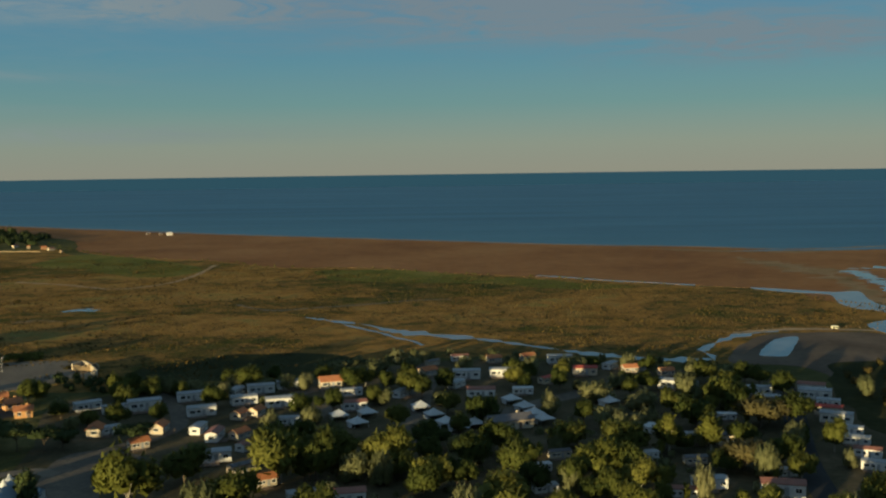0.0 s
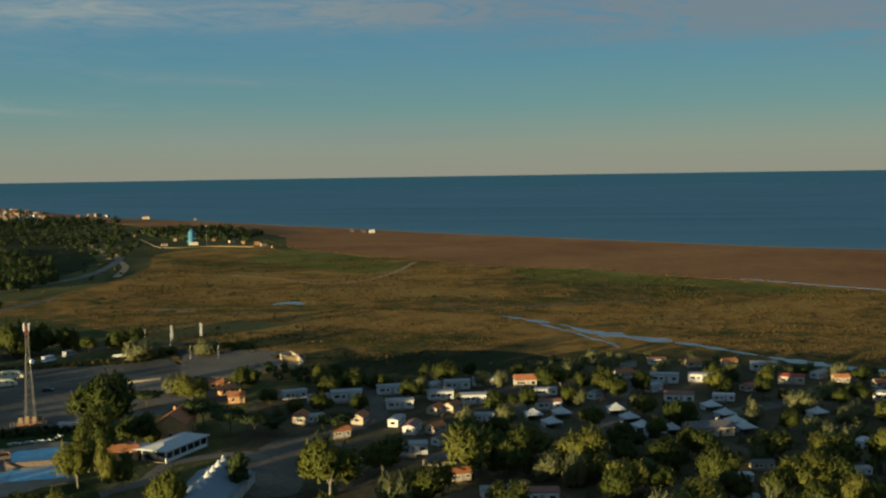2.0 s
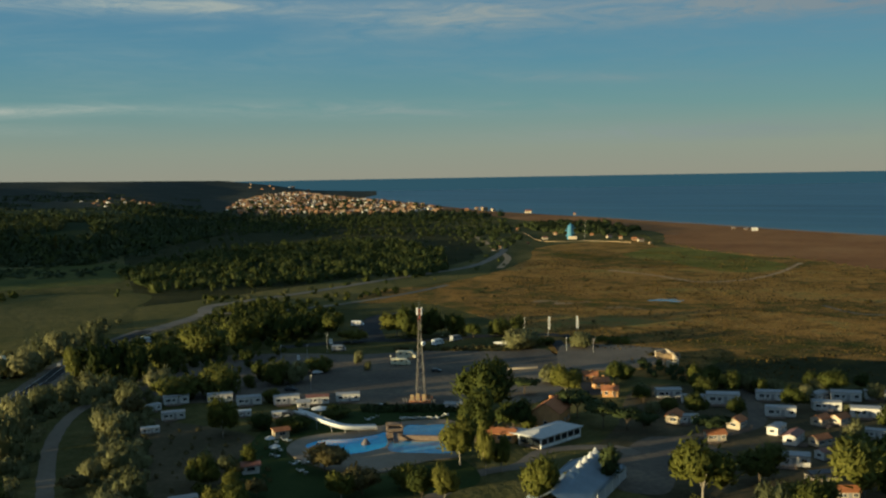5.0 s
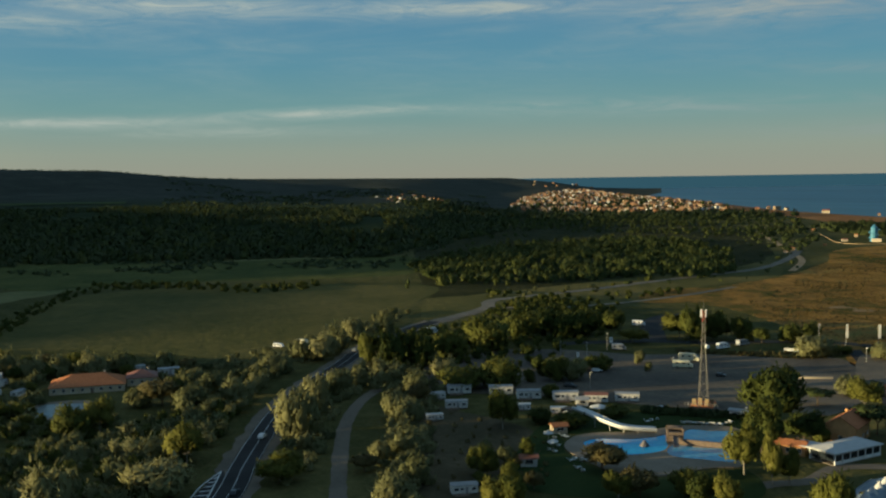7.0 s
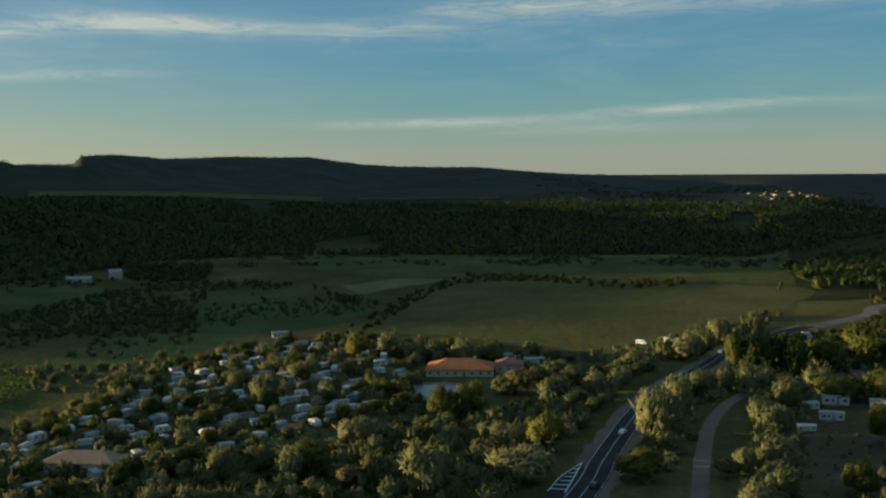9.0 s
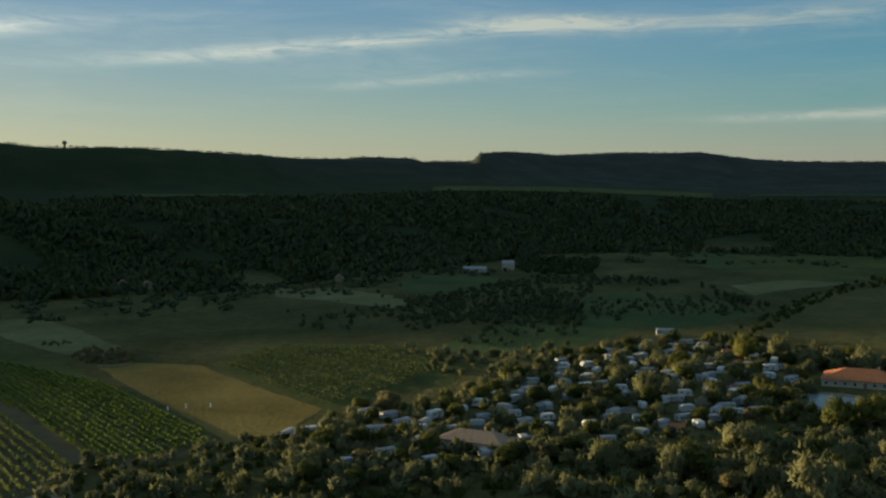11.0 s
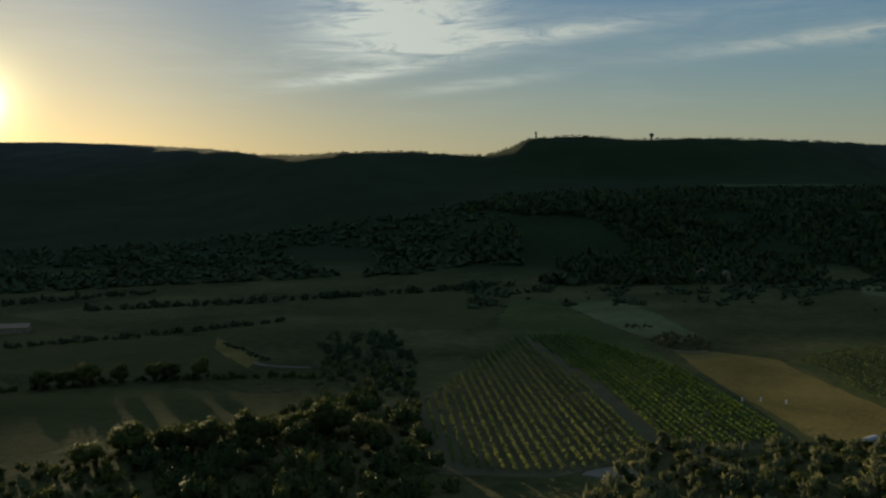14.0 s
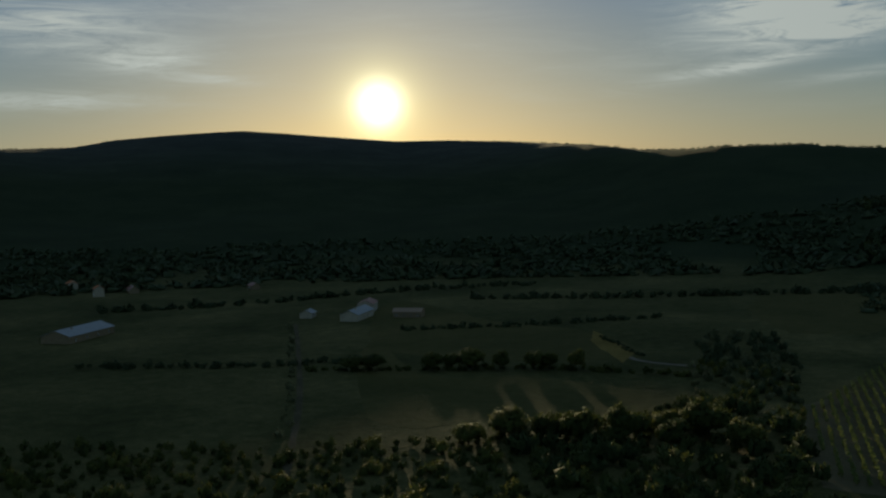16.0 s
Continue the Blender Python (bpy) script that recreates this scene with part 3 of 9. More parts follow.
sheet("sandy_ground", [(-202.1, 418.7), (-177.9, 429.5), (-155.3, 427.9), (-141.8, 402.8), (-148.5, 390.0), (-158.9, 372.3), (-180.8, 373.7)], 0.06, M["dirt"], "pale sandy ground by the camp wall", rag=1.5, size=10)
sheet("camp_square", [(-101.7, 235.1), (-109.2, 269.7), (-108.9, 283.4), (-100.6, 287.7), (-92.5, 285.5), (-84.1, 276.6), (-89.3, 258.8), (-85.3, 234.5)], 0.05, M["worn_asphalt"], "grey asphalt square in the camp", rag=1, size=8)
strip("camp_lane", [(-100.0, 285.9), (-92.0, 296.0), (-86.0, 309.0), (-87.5, 325.1), (-96.7, 350.0), (-102.8, 368.7)], 6.0, 0.054, M["worn_asphalt"], "grey asphalt camp lane")
strip("camp_lane", [(-64.8, 306.1), (-50.1, 302.0), (-42.9, 326.4), (-40.4, 355.5), (-47.7, 365.3), (-61.4, 347.9)], 7.0, 0.054, M["worn_asphalt"], "grey asphalt camp lane")
strip("camp_lane", [(-14.7, 281.7), (-10.7, 310.1), (-9.0, 353.6), (-6.4, 388.0), (-11.6, 417.5)], 8.0, 0.054, M["worn_asphalt"], "grey asphalt camp lane")
strip("camp_lane", [(1.6, 299.3), (10.8, 316.0), (33.1, 340.6), (48.6, 354.6), (71.5, 379.6), (81.9, 398.8)], 8.0, 0.056, M["worn_asphalt"], "grey asphalt camp lane")
strip("camp_lane", [(89.9, 227.4), (97.1, 265.4), (108.7, 307.1), (119.3, 345.7), (125.1, 371.9)], 7.0, 0.054, M["asphalt"], "grey asphalt lane by the row of homes")
strip("camp_lane", [(-134.0, 199.9), (-135.0, 225.4), (-128.5, 238.4), (-128.6, 256.0), (-113.9, 267.4), (-105.4, 263.9)], 5.0, 0.054, M["dirt"], "dusty camp path by the bar")
ROAD = [(-140.0, 58.0), (-188.0, 92.0), (-226.5, 126.0), (-242.2, 138.4), (-265.0, 157.6), (-291.3, 181.0), (-319.5, 210.9), (-347.5, 247.4), (-371.1, 276.5), (-395.9, 316.6), (-415.4, 360.3), (-429.3, 403.3), (-438.5, 422.4), (-457.7, 445.9), (-455.7, 479.3), (-450.1, 535.7), (-449.4, 598.5), (-445.3, 671.9), (-445.0, 744.9), (-480.9, 853.1), (-526.5, 950.7)]
strip("road_verge", ROAD[:16], 14.0, 0.03, M["dirt"], "dusty gravel verge of the main road", steps=10, rag=0.3)
strip("road", ROAD, lambda t: 7.6 - 1.6 * smooth01((t - 0.45) / 0.2), 0.07, M["asphalt"], "dark asphalt two-lane road", steps=12)


strip("far_road", ROAD[10:], 8.0, 0.1, M["pale_road"], "pale worn road running to the beach", steps=10, rag=0.3)
strip("far_road", [ROAD[12], (-423.8, 428.5), (-409.9, 440.8), (-396.5, 466.6), (-387.0, 503.9), (-383.0, 558.6), (-385.4, 609.0)], 5.0, 0.098, M["pale_road"], "pale side lane beside the road", rag=0.4)
sheet("plain_grass", [(-1443.9, 1243.7), (-1190.9, 1384.9), (-848.6, 1324.1), (-554.8, 943.5), (-471.0, 760.9), (-482.3, 622.6), (-485.4, 506.0), (-524.8, 448.9)], 0.035, M["damp_grass"], "dull rough grass of the plain", rag=5, size=30)
sheet("road_meadow", [(-491.9, 420.5), (-488.8, 460.7), (-481.6, 523.2), (-477.1, 615.9), (-457.4, 711.8), (-446.0, 767.5), (-396.5, 682.0), (-404.3, 599.0), (-391.0, 492.9), (-419.2, 454.8), (-423.2, 398.3), (-421.4, 359.5)], 0.045, M["dry_meadow"], "dry olive grass along the pale road", rag=3, size=20)
sheet("valley_field", [(-575.8, -327.1), (-586.1, -294.0), (-500.3, -227.6), (-451.9, -181.8), (-411.5, -152.5), (-413.9, -177.6), (-453.0, -224.7), (-456.0, -248.4), (-501.3, -288.8)], 0.045, M["meadow"], "dull green field above the vines", rag=8, size=15)


def offset_line(pts, off, a=0.0, b=1.0, steps=12):
    line = curve_through(pts, False, steps)
    out = []
    for i, p in enumerate(line):
        d = (line[min(i + 1, len(line) - 1)] - line[max(i - 1, 0)]).normalized()
        out.append(tuple(p + Vector((d.y, -d.x)) * off))
    return out[int(a * len(out)):int(b * len(out))]


strip("centre_line", offset_line(ROAD, 0.0, 0.0, 0.42), 0.14, 0.085, M["line"], "white painted centre line", steps=1)
strip("edge_line", offset_line(ROAD, -3.5, 0.0, 0.42), 0.15, 0.085, M["line"], "white painted edge line", steps=1)
right_edge = offset_line(ROAD, 3.4, 0.0, 0.42)
for k in range(0, len(right_edge) - 1, 1):
    strip("edge_dash", [right_edge[k], tuple(Vector(right_edge[k]).lerp(Vector(right_edge[k + 1]), 0.55))], 0.16, 0.085, M["line"], "white painted edge dash", steps=1)
turn_out = [(-221.1, 109.7), (-231.6, 119.4), (-239.0, 127.0), (-244.7, 133.7), (-238.7, 130.9), (-228.6, 122.6), (-217.5, 113.4)]
sheet("turning_lane", turn_out, 0.064, M["asphalt"], "asphalt of a side turning", steps=2)
strip("splay_line", [(-225.4, 113.1), (-235.4, 122.2), (-244.3, 133.3)], 0.35, 0.09, M["line"], "white painted splay line")
strip("splay_line", [(-222.3, 116.3), (-231.5, 123.5), (-244.3, 133.3)], 0.35, 0.09, M["line"], "white painted splay line")
splay_a, splay_b = [[Vector(p) for p in q] for q in ([(-226.9, 114.6), (-244.3, 133.3)], [(-223.2, 117.2), (-244.3, 133.3)])]
for k in range(6):
    strip("splay_bar", [tuple(splay_a[0].lerp(splay_a[1], k / 7)), tuple(splay_b[0].lerp(splay_b[1], k / 7 + 0.06))], 0.6, 0.092, M["line"], "white painted hatch bar")
strip("farm_track", [(-170.0, 120.0), (-201.6, 141.9), (-218.9, 154.6), (-236.9, 168.1), (-263.2, 189.1), (-283.9, 209.8), (-296.0, 226.7), (-300.3, 239.7)], 4.6, 0.04, M["dirt"], "grey gravel track between bushes", rag=0.2)

# ---- inland fields ----
sheet("big_field", [(-500.8, 135.2), (-584.0, 186.5), (-678.0, 246.8), (-699.3, 319.1), (-660.0, 394.9), (-596.3, 449.8), (-539.4, 470.8), (-458.1, 360.7), (-415.0, 279.9), (-392.8, 232.0), (-440.0, 200.4), (-490.5, 171.9)], 0.04, M["dry_meadow"], "wide flat olive-brown meadow", rag=3, size=20)
sheet("green_field", [(-604.7, 57.6), (-682.2, 94.8), (-665.3, 144.9), (-597.6, 172.5), (-533.8, 131.5), (-531.9, 91.1), (-556.0, 61.7)], 0.045, M["green_field"], "small green field between hedges", rag=3, size=15)
sheet("green_field", [(-476.1, -13.4), (-534.3, 17.2), (-553.3, 40.8), (-529.3, 87.7), (-495.4, 68.1), (-470.2, 49.2), (-460.3, 19.1), (-459.2, 0.5)], 0.042, M["green_field"], "green field beside the second camp", rag=3, size=15)
sheet("pale_field", [(-1008.4, 268.1), (-978.4, 382.0), (-881.5, 463.7), (-771.5, 633.1), (-638.1, 534.6), (-663.7, 447.6), (-739.5, 337.5), (-769.3, 251.1)], 0.05, M["meadow"], "distant olive fields", rag=6, size=30)
sheet("far_field", [(-731.5, -39.8), (-829.9, -44.7), (-847.9, 3.7), (-785.1, 34.8), (-713.9, 24.1), (-688.2, -7.8)], 0.05, M["green_field"], "green field below the hill", rag=4, size=20)
sheet("straw_field", [(-439.1, -162.5), (-446.9, -145.5), (-436.9, -115.4), (-390.7, -82.4), (-350.1, -49.7), (-320.2, -56.5), (-304.7, -72.7), (-332.7, -90.3), (-382.4, -124.8)], 0.05, M["straw"], "mown golden straw field", steps=1, rag=1.2, size=12)
sheet("pale_strip", [(-581.0, -289.4), (-608.3, -259.9), (-559.2, -217.2), (-490.0, -168.7), (-459.5, -167.1), (-473.2, -190.3), (-510.8, -228.8)], 0.05, M["pale_meadow"], "pale grey-green stubble strip", steps=1, rag=2, size=14)
sheet("vineyard_ground", [(-301.1, -210.5), (-344.9, -211.0), (-449.5, -244.9), (-469.7, -232.9), (-417.6, -157.4), (-405.6, -147.7), (-304.3, -74.4), (-285.1, -86.4), (-275.0, -107.9), (-236.5, -122.0), (-225.7, -151.0), (-258.9, -179.6)], 0.03, M["vine_soil"], "bare soil between vine rows", steps=1, rag=1.5, size=12)
sheet("vineyard_ground", [(-443.1, -114.4), (-495.6, -101.3), (-489.3, -34.1), (-427.5, 1.8), (-386.1, -6.4), (-376.6, -28.4), (-347.0, -47.3), (-391.2, -80.2)], 0.035, M["meadow"], "grassy soil between low vines", steps=1, rag=1.5, size=12)
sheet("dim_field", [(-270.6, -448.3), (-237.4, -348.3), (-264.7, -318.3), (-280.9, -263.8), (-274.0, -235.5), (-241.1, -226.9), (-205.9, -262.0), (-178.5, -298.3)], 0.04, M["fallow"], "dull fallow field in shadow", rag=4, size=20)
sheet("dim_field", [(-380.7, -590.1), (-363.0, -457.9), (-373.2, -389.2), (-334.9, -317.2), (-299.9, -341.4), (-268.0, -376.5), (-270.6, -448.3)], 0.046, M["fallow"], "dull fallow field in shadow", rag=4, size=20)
strip("lane", [(-367.6, -379.3), (-341.3, -337.6), (-328.3, -314.5), (-330.0, -295.8), (-336.2, -283.3)], 3.0, 0.06, M["dirt"], "pale farm lane", rag=0.3)

for k, (outline, mat, label) in enumerate([
        ([(-1069.3, 215.8), (-1043.4, 341.1), (-927.7, 392.6), (-799.8, 333.0), (-796.6, 260.0), (-873.8, 211.4)], "green_field", "grey-green field on the plain"),
        ([(-729.9, 193.5), (-758.6, 242.8), (-760.8, 301.7), (-732.9, 295.4), (-708.0, 239.8), (-671.4, 194.1)], "pale_meadow", "narrow pale mown strip"),
        ([(-878.6, 481.0), (-869.9, 586.8), (-766.4, 628.9), (-725.3, 547.0), (-786.4, 470.7)], "pale_meadow", "pale mown field on the plain"),
        ([(-756.5, -139.1), (-737.0, -85.4), (-664.4, -31.9), (-623.6, -37.0), (-667.2, -85.1), (-703.0, -130.2)], "pale_meadow", "pale mown field in the valley"),
        ([(-740.3, -140.0), (-752.6, -97.5), (-698.5, -48.5), (-651.2, -45.2), (-689.9, -93.3), (-703.6, -127.1)], "pale_meadow", "pale mown field below the woods"),
        ([(-584.6, -438.9), (-618.1, -379.8), (-545.9, -308.4), (-461.1, -284.2), (-437.7, -312.7), (-487.2, -377.9)], "fallow", "brown fallow field in the valley")]):
    sheet("valley_patch", outline, 0.02 + 0.003 * k, M[mat], label, steps=1, rag=4, size=18, thick=0.0)

# ---- trees ----
def leaf_material(name, dark, mid, light, through=0.25):
    m = bpy.data.materials.new(name)
    m.use_nodes = True
    n = Nodes(m.node_tree)
    geo = n.add("ShaderNodeNewGeometry")
    card = geo.outputs["Random Per Island"]
    tone = n.add("ShaderNodeAttribute")
    tone.attribute_name = "tone"
    obj = n.add("ShaderNodeObjectInfo").outputs["Random"]
    which = n.math("FRACT", n.math("ADD", obj, tone.outputs["Fac"]))
    patch = n.noise(geo.outputs["Position"], 0.5, 3)
    f = n.math("ADD", n.math("MULTIPLY", which, 0.5), n.math("ADD", n.math("MULTIPLY", card, 0.3), n.math("MULTIPLY", patch, 0.2)))
    col = n.ramp(f, (0.15, dark), (0.5, mid), (0.85, light))
    p = n.add("ShaderNodeBsdfPrincipled", Base_Color=col, Roughness=0.75)
    p.inputs["Specular IOR Level"].default_value = 0.12
    t = n.add("ShaderNodeBsdfTranslucent", Color=col)
    mx = n.add("ShaderNodeMixShader", Fac=through)
    n.tree.links.new(p.outputs[0], mx.inputs[1])
    n.tree.links.new(t.outputs[0], mx.inputs[2])
    n.tree.links.new(mx.outputs[0], n.add("ShaderNodeOutputMaterial").inputs[0])
    return m


M["leaf_green"] = leaf_material("leaves_olive_green", (0.04, 0.054, 0.013), (0.078, 0.09, 0.02), (0.13, 0.13, 0.03), 0.38)
M["leaf_yellow"] = leaf_material("leaves_yellow_green", (0.075, 0.084, 0.017), (0.122, 0.125, 0.025), (0.168, 0.158, 0.036), 0.35)
M["leaf_pine"] = leaf_material("pine_needles", (0.026, 0.038, 0.013), (0.042, 0.056, 0.018), (0.065, 0.078, 0.026), 0.1)
M["leaf_grey"] = leaf_material("tamarisk_leaves", (0.09, 0.098, 0.042), (0.165, 0.166, 0.072), (0.25, 0.235, 0.11), 0.38)
M["leaf_rust"] = leaf_material("rusty_leaves", (0.075, 0.066, 0.026), (0.11, 0.092, 0.036), (0.145, 0.12, 0.05))
M["leaf_far"] = leaf_material("far_wood_leaves", (0.046, 0.06, 0.024), (0.058, 0.073, 0.029), (0.074, 0.088, 0.035), 0.2)
M["leaf_wood"] = leaf_material("pine_wood_needles", (0.038, 0.054, 0.016), (0.07, 0.086, 0.024), (0.118, 0.126, 0.036), 0.35)
M["rush"] = leaf_material("dark_rush", (0.034, 0.034, 0.01), (0.062, 0.05, 0.014), (0.1, 0.072, 0.021), 0.15)
M["bark"] = plain("bark", (0.11, 0.085, 0.06), 0.95, 0, 0.4, 2.0)
M["pale_bark"] = plain("pale_bark", (0.28, 0.25, 0.2), 0.9, 0, 0.3, 2.0)


CROWN_FORMS = {  # middle height, half width, half height, how lumpy, how much the clumps stand upright
    "round": (0.53, 0.33, 0.44, 0.36, 0.75),
    "pine": (0.68, 0.42, 0.27, 0.3, 0.3),
    "poplar": (0.53, 0.115, 0.47, 0.40, 0.9),
    "shrub": (0.36, 0.52, 0.60, 0.42, 0.95),
}


def crown_arrays(seed, form, cards, size, core=0.72, lobes=9):
    """A crown one metre high: a bunch of leafy lobes of uneven size, each a small body under a coat of leaf clumps.
    Returns points, faces and soft normals."""
    r = np.random.default_rng(seed)
    mid, rx, rz, lump, upright = CROWN_FORMS[form]
    ex = r.uniform(0.85, 1.15)
    lean = r.uniform(-0.05, 0.05, 2)
    half = np.array([rx * ex, rx / ex, rz])
    middle = np.array([0, 0, mid])
    bunch = [(middle - np.array([0, 0, rz * 0.08]), half * (0.98 if lobes < 2 else 0.66))]
    for k in range(lobes - 1):
        a = 2.4 * k + r.uniform(-0.5, 0.5)
        if form == "poplar":
            up = -0.75 + 1.55 * (k + 0.5) / (lobes - 1) + r.uniform(-0.1, 0.1)
            flat, big = 0.35 * (1 - 0.5 * max(up, 0)), r.uniform(0.55, 0.8) * (1 - 0.45 * max(up, 0))
            sizes = half * np.array([big, big, big * 0.42])
        else:
            up = r.uniform(-0.35, 0.72) if form != "pine" else r.uniform(-0.2, 0.5)
            flat, big = r.uniform(0.5, 0.72) * math.sqrt(max(1 - up * up, 0.1)), r.uniform(0.34, 0.56)
            sizes = half * np.array([big, big, big * r.uniform(1.0, 1.25 + 0.55 * upright)])
        bunch.append((middle + half * np.array([flat * math.cos(a), flat * math.sin(a), up * 0.72]), sizes))

    def settle_point(p):
        p = p.copy()
        p[2] = max(p[2], 0.03)
        p[:2] += lean * p[2]
        return p

    V, Fc, N = [], [], []
    weight = np.array([(b[1][0] * b[1][2]) for b in bunch])
    weight[0] *= 0.5 if lobes > 1 else 1.0
    picks = r.choice(len(bunch), size=cards, p=weight / weight.sum())
    for k in picks:
        c0, sz = bunch[k]
        for _ in range(6):
            d = r.normal(size=3)
            d /= np.linalg.norm(d) + 1e-9
            if d[2] < -0.4:
                d[2] *= -0.5
                d /= np.linalg.norm(d)
            bump = 1 + lump * 0.8 * noise.noise(Vector(d) * 2.6 + Vector((seed, k, 0)))
            c = c0 + d * sz * bump * r.uniform(0.8, 1.06 + 0.4 * r.random() ** 2)
            if all(i == k or (((c - q) / z) ** 2).sum() > 0.72 for i, (q, z) in enumerate(bunch)):
                break
        out = (c - middle) / half
        out /= np.linalg.norm(out) + 1e-9
        nrm = d + r.normal(size=3) * 0.6
        nrm /= np.linalg.norm(nrm)
        up_way = np.array([0, 0, 1.0]) + d * 0.5 + r.normal(size=3) * 0.25 if r.random() < upright else r.normal(size=3)
        u = np.cross(up_way, nrm)
        u /= np.linalg.norm(u) + 1e-9
        v = np.cross(nrm, u)
        s = size * r.uniform(0.6, 1.4)
        tall = 1.1 + upright * 0.7
        i = len(V)
        bend = nrm * s * 0.25
        c = settle_point(c)
        V += [c - u * s * 0.5 - v * s * 0.8 * tall, c + u * s * 0.55 - v * s * 0.6 * tall - bend, c + u * s * 0.15 + v * s * 1.5 * tall + bend, c - u * s * 0.4 + v * s * 0.5 * tall - bend]
        Fc += [(i, i + 1, i + 2), (i, i + 2, i + 3)]
        soft = d * 0.4 + out * 0.45 + nrm * 0.5
        N += [soft / np.linalg.norm(soft)] * 4
    seg, ring = (6, 4) if lobes < 5 else (7, 5)
    for c0, sz in bunch:
        i = len(V)
        for a in range(1, ring):
            for b in range(seg):
                th, ph = math.pi * a / ring, 2 * math.pi * (b + 0.5 * (a % 2)) / seg
                d = np.array([math.sin(th) * math.cos(ph), math.sin(th) * math.sin(ph), math.cos(th)])
                V.append(settle_point(c0 + d * sz * core * r.uniform(0.85, 1.1)))
                N.append(d)
        for a in range(ring - 2):
            for b in range(seg):
                q = (i + a * seg + b, i + (a + 1) * seg + b, i + (a + 1) * seg + (b + 1) % seg, i + a * seg + (b + 1) % seg)
                Fc += [(q[0], q[1], q[2]), (q[0], q[2], q[3])]
        for b in range(1, seg - 1):
            Fc.append((i, i + b, i + b + 1))
    return np.array(V), Fc, np.array(N)


def mesh_of(name, V, Fc, mat, N=None):
    me = bpy.data.meshes.new(name)
    me.from_pydata([tuple(v) for v in V], [], Fc)
    me.materials.append(mat)
    if N is not None:
        me.polygons.foreach_set("use_smooth", [True] * len(me.polygons))
        me.normals_split_custom_set_from_vertices([tuple(v) for v in N])
    return me


def limb(bm, a, b, ra, rb, seg=7):
    """A tapered round limb from a to b."""
    a, b = Vector(a), Vector(b)
    q = (b - a).to_track_quat("Z", "Y")
    rings = []
    for p, rad in ((a, ra), (b, rb)):
        rings.append([bm.verts.new(p + q @ Vector((rad * math.cos(6.2832 * k / seg), rad * math.sin(6.2832 * k / seg), 0))) for k in range(seg)])
    for k in range(seg):
        j = (k + 1) % seg
        bm.faces.new((rings[0][k], rings[0][j], rings[1][j], rings[1][k]))
    bm.faces.new(rings[1])
    bm.faces.new(rings[0][::-1])


TREE_KINDS = {
    "broad": ("broad_tree", "leaf_green", "bark", 900, 0.034, "broad leafy tree with olive green crown", "tree"),
    "lime": ("broad_tree", "leaf_yellow", "pale_bark", 960, 0.032, "tall leafy tree with yellow-green sunlit crown", "tree"),
    "poplar": ("poplar_tree", "leaf_yellow", "pale_bark", 420, 0.024, "slim upright poplar tree with pale yellow-green leaves", "tree"),
    "cypress": ("cypress_tree", "leaf_pine", "bark", 420, 0.024, "narrow dark green cypress tree", "tree"),
    "pine": ("umbrella_pine", "leaf_pine", "bark", 560, 0.036, "umbrella pine with flat dark green crown", "tree"),
    "shrub": ("tamarisk_shrub", "leaf_grey", "bark", 560, 0.05, "low feathery grey-green tamarisk shrub", "shrub"),
    "bush": ("bush", "leaf_green", "bark", 600, 0.048, "dense dark green bush", "shrub"),
    "rust": ("rusty_tree", "leaf_rust", "bark", 760, 0.036, "low tree with rust-brown autumn leaves", "tree"),
}
TREE_STOCK = {}


def tree_proto(kind, variant):
    key = (kind, variant)
    if key in TREE_STOCK:
        return TREE_STOCK[key]
    name, leaf, bark, cards, size, label, cat = TREE_KINDS[kind]
    form = {"broad": "round", "lime": "round", "poplar": "poplar", "cypress": "poplar", "pine": "pine", "shrub": "shrub", "bush": "shrub", "rust": "round"}[kind]
    seed = sum(map(ord, kind)) * 7 + variant
    V, Fc, N = crown_arrays(seed, form, cards, size)
    crown = mesh_of("crown", V, Fc, M[leaf], N)
    bm = bmesh.new()
    r = random.Random(seed)
    fork = 0.22 if form != "pine" else 0.42
    if form == "shrub":
        fork = 0.12
    limb(bm, (0, 0, -0.02), (r.uniform(-.01, .01), r.uniform(-.01, .01), fork), 0.017, 0.012)
    mid, rx, rz = CROWN_FORMS[form][:3]
    for k in range(5):
        a = 1.26 * k + r.uniform(-.4, .4)
        limb(bm, (0, 0, fork * 0.9), (rx * 0.6 * math.cos(a), rx * 0.6 * math.sin(a), mid + rz * r.uniform(0, 0.4)), 0.01, 0.004, 5)
    trunk = bpy.data.meshes.new("trunk")
    bm.to_mesh(trunk)
    bm.free()
    trunk.materials.append(M[bark])
    TREE_STOCK[key] = (name, label, cat, crown, trunk)
    return TREE_STOCK[key]


def plant(kind, x, y, h, w=None, group="", variant=None, z=0.0):
    """A tree of height h and crown width w at (x, y)."""
    r = random.Random(int(x * 13 + y * 7))
    name, label, cat, crown, trunk = tree_proto(kind, r.randrange(3) if variant is None else variant)
    root = tagged(new(name), label, cat, group)
    full = {"broad": 0.7, "lime": 0.7, "rust": 0.7, "poplar": 0.25, "cypress": 0.25, "pine": 0.88, "shrub": 1.1, "bush": 1.1}[kind]
    sx = (w * 1.12 / full) if w else h * r.uniform(0.9, 1.1)
    root.matrix_basis = pose(x, y, z, 0, 0, r.uniform(0, 360)) @ Matrix.Diagonal((sx, sx, h, 1))
    for n, me in (("trunk", trunk), ("crown", crown)):
        new(n, me).parent = root
    return root


